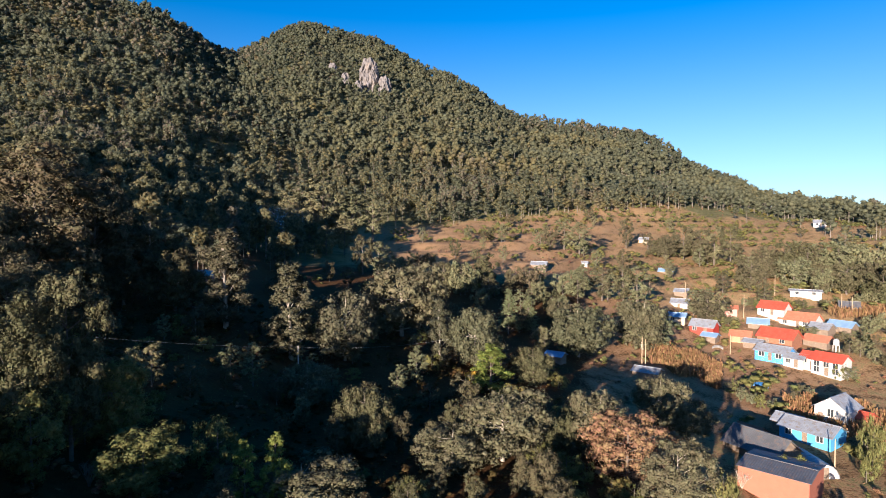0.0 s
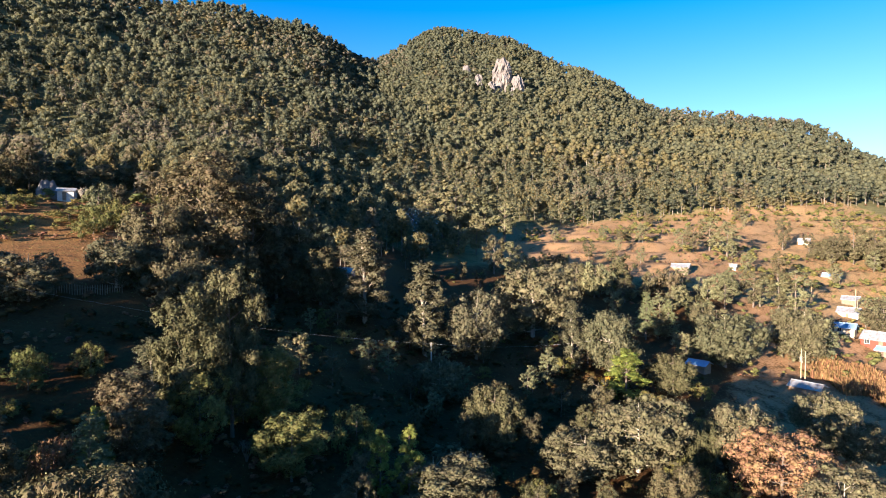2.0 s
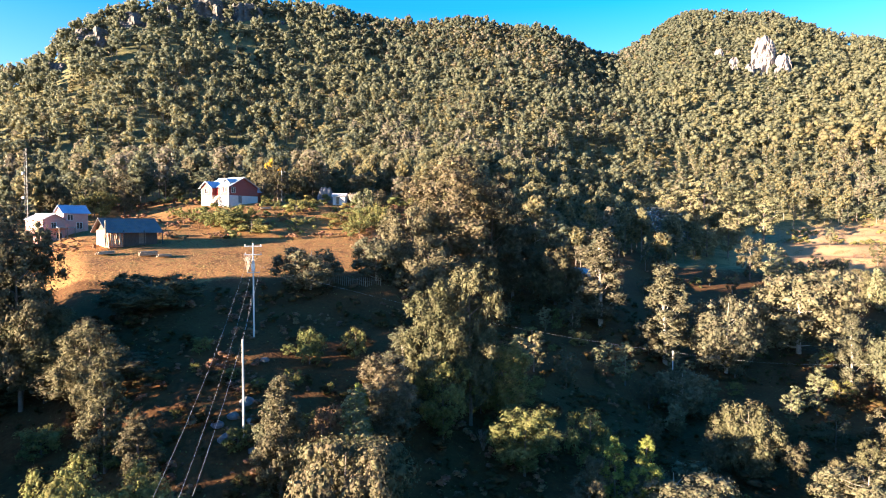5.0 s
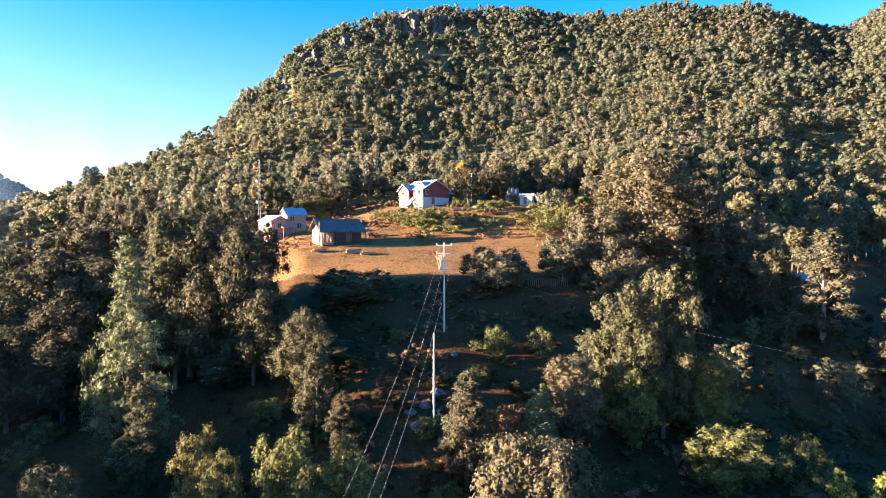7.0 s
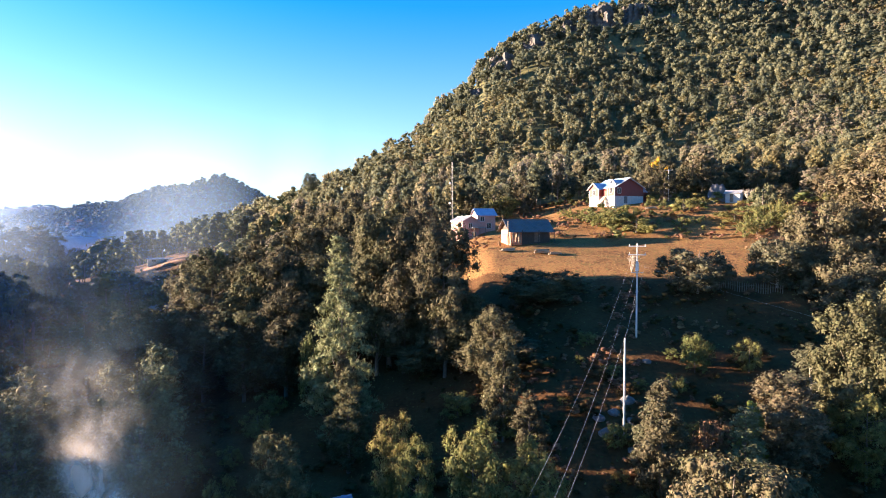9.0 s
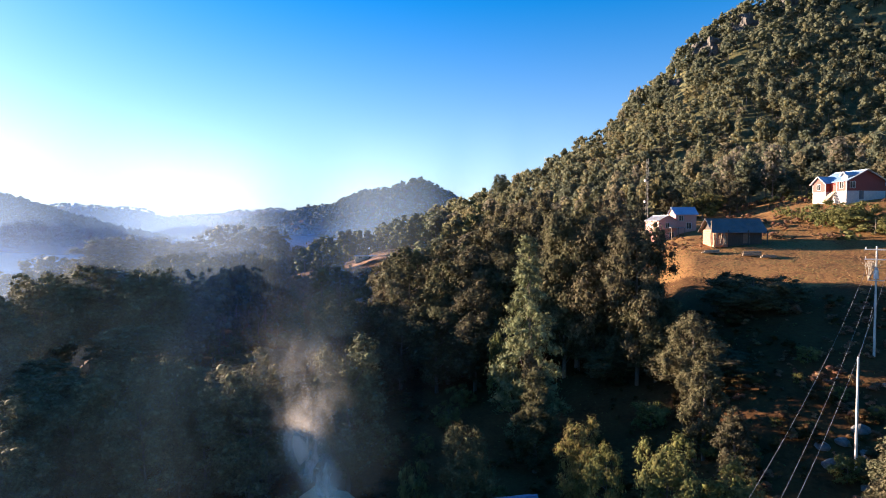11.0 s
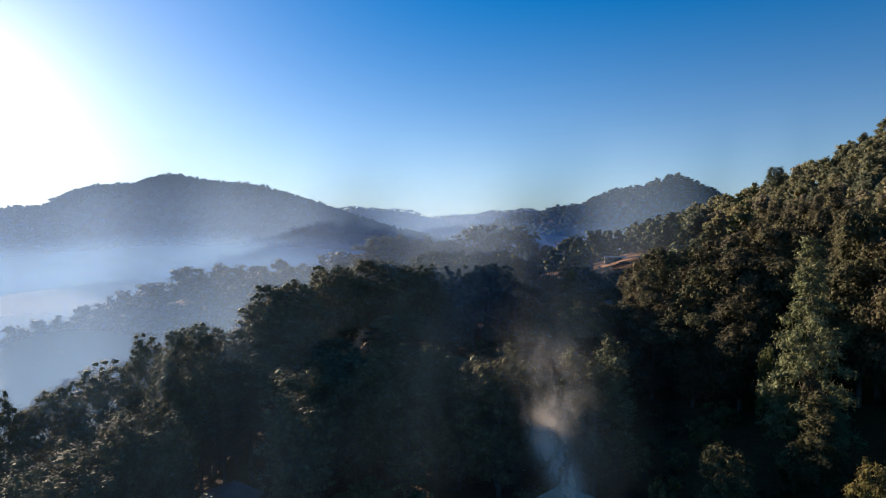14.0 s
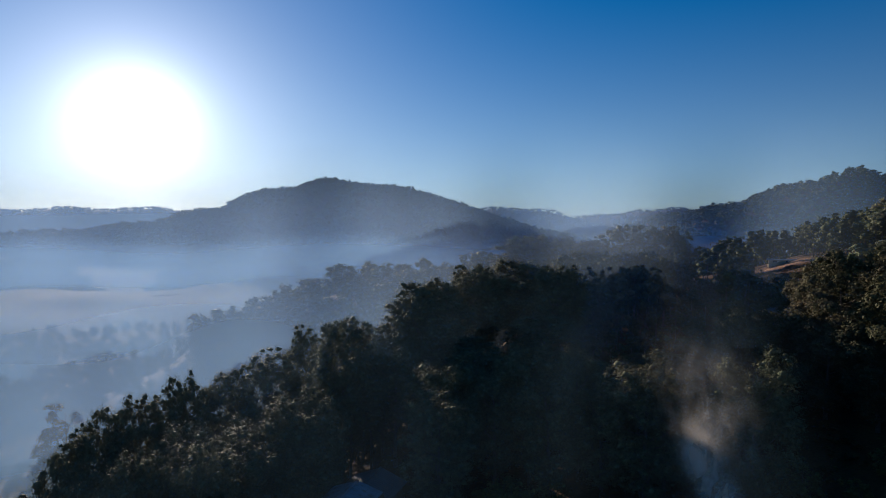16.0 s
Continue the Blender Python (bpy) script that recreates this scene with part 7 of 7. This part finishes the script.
def valley_mist():
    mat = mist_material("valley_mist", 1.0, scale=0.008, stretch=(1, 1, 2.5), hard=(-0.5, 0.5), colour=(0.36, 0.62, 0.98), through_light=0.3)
    # A darker copy of the mist, with shade put into its colour.
    dim = mist_material("valley_mist_shade_tint", 1.0, scale=0.012, stretch=(1, 1, 2.0), hard=(-0.5, 0.5), colour=(0.24, 0.42, 0.68), through_light=0.3)
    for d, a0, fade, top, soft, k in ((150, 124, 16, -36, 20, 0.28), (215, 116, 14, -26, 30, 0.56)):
        curtain("mist_bank", "blue valley mist bank with shade in its colour", d, a0, 176, fade, -95, top, soft, k, dim)
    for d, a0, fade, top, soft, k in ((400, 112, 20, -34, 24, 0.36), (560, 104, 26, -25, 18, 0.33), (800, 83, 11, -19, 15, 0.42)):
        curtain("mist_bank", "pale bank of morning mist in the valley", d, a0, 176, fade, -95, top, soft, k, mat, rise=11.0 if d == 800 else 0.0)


def hill_haze():
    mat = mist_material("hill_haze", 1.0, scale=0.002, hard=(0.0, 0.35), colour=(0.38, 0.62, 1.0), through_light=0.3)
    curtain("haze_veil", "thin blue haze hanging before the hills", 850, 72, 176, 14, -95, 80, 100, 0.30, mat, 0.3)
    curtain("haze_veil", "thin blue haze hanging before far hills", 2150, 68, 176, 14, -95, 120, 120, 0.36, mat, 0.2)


def smoke(az, d, base, height, width, drift, density, seed, label, sheets=2):
    """Rising wood smoke: a few soft crossing sheets that widen upwards and lean with the air."""
    mat = mist_material("wood_smoke", density, colour=(0.72, 0.67, 0.60), scale=0.42, hard=(0.38, 0.63), stretch=(1, 1, 0.6), through_light=0.25)
    for k in range(sheets):
        U, Vv = np.meshgrid(np.linspace(-1, 1, 16), np.linspace(0, 1, 40), indexing="ij")
        w = width * (0.7 + 1.3 * Vv ** 1.1)
        lean = drift * Vv ** 1.3 + 0.9 * np.sin(Vv * 11 + 0.8 * k) * (0.25 + Vv)
        x = U * w + lean
        y = (k - (sheets - 1) / 2) * 1.0 + 0.4 * U * w * (k - 1) + 0.6 * np.sin(Vv * 6 + 2 * k)
        z = Vv * height
        body = (1 - U ** 2) ** 2.4 * smooth01(Vv, 0.0, 0.07) * (0.88 * (1 - smooth01(Vv, 0.18, 0.58)) + 0.12 * (1 - smooth01(Vv, 0.35, 1.0)))
        P = np.stack([x, y, z], -1)
        ob = vapour_sheet("smoke_plume", label, P, body, mat, "smoke")
        ob.matrix_world = Matrix.Translation((*bearing(az, d).xy, EYE + base)) @ Matrix.Rotation(radians(az), 4, "Z")


def drifting_smoke():
    """Smoke and added haze between the trees, and a patch of smoke over the stubble below the mountain."""
    mat = mist_material("drifting_smoke", 1.0, scale=0.05, hard=(0.1, 0.75), colour=(0.62, 0.72, 0.86), through_light=0.3)
    # Coloured dark blue so sun leaves the sheets dim; they lift dark tones.
    haze = mist_material("dim_smoke_haze", 1.0, scale=0.045, hard=(0.25, 0.78), stretch=(1, 1, 1.3), colour=(0.20, 0.34, 0.52), through_light=0.3)
    curtain("smoke_haze", "thin smoke and added haze between the trees", 38, 84, 170, 18, -24, -5, 8, 0.052, haze, fade_end=14)
    curtain("smoke_haze", "added thin haze and smoke over the gully", 68, 88, 176, 14, -34, -10, 9, 0.11, haze)
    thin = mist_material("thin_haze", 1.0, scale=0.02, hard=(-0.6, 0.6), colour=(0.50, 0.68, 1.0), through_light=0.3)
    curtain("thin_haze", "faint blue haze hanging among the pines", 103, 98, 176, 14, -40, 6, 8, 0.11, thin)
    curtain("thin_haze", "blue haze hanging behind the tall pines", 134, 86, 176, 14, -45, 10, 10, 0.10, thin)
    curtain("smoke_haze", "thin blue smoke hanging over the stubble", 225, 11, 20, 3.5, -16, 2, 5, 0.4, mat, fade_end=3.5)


valley_mist()
drifting_smoke()
hill_haze()
smoke(100.4, 46.5, -22.6, 18, 2.2, -3.0, 0.74, 1, "grey wood smoke rising from a kitchen roof", 3)
smoke(101.0, 49, -19.0, 22, 4.8, -4.0, 0.34, 2, "thin wood smoke spreading above the roof", 1)


# ---------------------------------------------------------------- small things
bare_shrub(53.2, 98, 3.2, PALE_BARK, "pale leafless shrub standing in dry grass", 1)
bare_shrub(31.1, 60, 2.6, BARK, "leafless grey-brown bush in the shade", 2)
bare_shrub(9.6, 62, 3.0, PALE_BARK, "leafless pale bush among shrubs", 3)
bare_shrub(-27.0, 92, 2.8, PALE_BARK, "leafless bush beside the workshop wall", 4)
bare_shrub(43.6, 158, 4.0, PALE_BARK, "leafless pinkish thicket beside a shed", 5)
for az, d, h in ((48.8, 147, 3.6), (48.1, 149, 3.0), (47.3, 151, 2.6), (48.8, 136, 2.6), (47.6, 138, 2.0), (43.9, 129, 3.6), (43.0, 132, 4.4), (42.0, 136, 5.2), (41.2, 139, 5.6), (40.4, 137, 4.6), (55.1, 134, 4.4), (54.2, 136, 4.0), (53.1, 138, 4.2),
                 (56.3, 136, 3.4), (57.4, 140, 2.8), (51.6, 152, 2.4), (50.6, 151, 2.0), (58.5, 143, 2.6), (59.4, 146, 2.2)):
    grow("mid_shrub", az, d, height=h, width=h * 1.15)
grow("mid_oak", 47.9, 178, height=13.5, width=8)
grow("yellow", 50.9, 186, height=12, width=5)
rock("rock_outcrop", "pale broken rock behind a small white shed", 46.1, 163, 5.0, 4.6, 3.0, PALE_ROCK, 31, lift=-0.6, category="rock", segs=14)


def tarpaulin(az, d, w, mat, label):
    """A sheet thrown over a low heap: sagging, creased, its hem on the ground."""
    rng = random.Random(int(d))
    bm = bmesh.new()
    n = 14
    rows = []
    for i in range(n + 1):
        row = []
        for j in range(n + 1):
            u, v = i / n * 2 - 1, j / n * 2 - 1
            z = 0.9 * max(0.0, 1 - (abs(u) ** 2.2 + abs(v) ** 2.2) * 0.55) + 0.09 * noise.noise(Vector((u * 3, v * 3, d)))
            row.append(bm.verts.new((u * w / 2 + rng.uniform(-.03, .03), v * w * 0.36, z + 0.05)))
        rows.append(row)
    for a, b in zip(rows, rows[1:]):
        for j in range(n):
            bm.faces.new((a[j], b[j], b[j + 1], a[j + 1]))
    bmesh.ops.solidify(bm, geom=bm.faces[:], thickness=0.02)
    me = bpy.data.meshes.new("tarpaulin")
    bm.to_mesh(me)
    bm.free()
    me.materials.append(mat)
    ob = tagged(new("tarpaulin"  , me), label, "tarpaulin")
    ob.matrix_world = Matrix.Translation(spot(az, d, 0.0)) @ Matrix.Rotation(radians(az), 4, "Z")


tarpaulin(-28.2, 144, 3.4, BLUE, "creased blue tarpaulin over a low heap")
tarpaulin(-24.9, 169, 2.6, WHITE, "pale sheet spread over a heap in the yard")


def water_tank(az, d, lift):
    """An upright tank with a domed lid on a short stand."""
    ob = tagged(new("water_tank"), "white plastic water tank on a low stand", "water tank")
    ob.location = spot(az, d, lift)
    bm = bmesh.new()
    prof = [(0.0, 0.0), (0.62, 0.0), (0.66, 0.08), (0.66, 0.5), (0.63, 0.54), (0.66, 0.58), (0.66, 1.15), (0.5, 1.38), (0.26, 1.46), (0.26, 1.54), (0.0, 1.56)]
    rings = [[bm.verts.new((r * math.cos(2 * math.pi * k / 16), r * math.sin(2 * math.pi * k / 16), z + 0.6)) for k in range(16)] for r, z in prof[1:-1]]
    for a, b in zip(rings, rings[1:]):
        for k in range(16):
            bm.faces.new((a[k], a[(k + 1) % 16], b[(k + 1) % 16], b[k]))
    bm.faces.new(rings[-1])
    bm.faces.new(rings[0][::-1])
    part("tank", bm, WHITE, ob)
    for x, y in ((-.45, -.45), (.45, -.45), (.45, .45), (-.45, .45)):
        part("stand_leg", rod((x, y, -1.0), (x, y, 0.6), 0.08, 0.08, 6), CONCRETE, ob)


water_tank(-33.6, 171, 2.4)
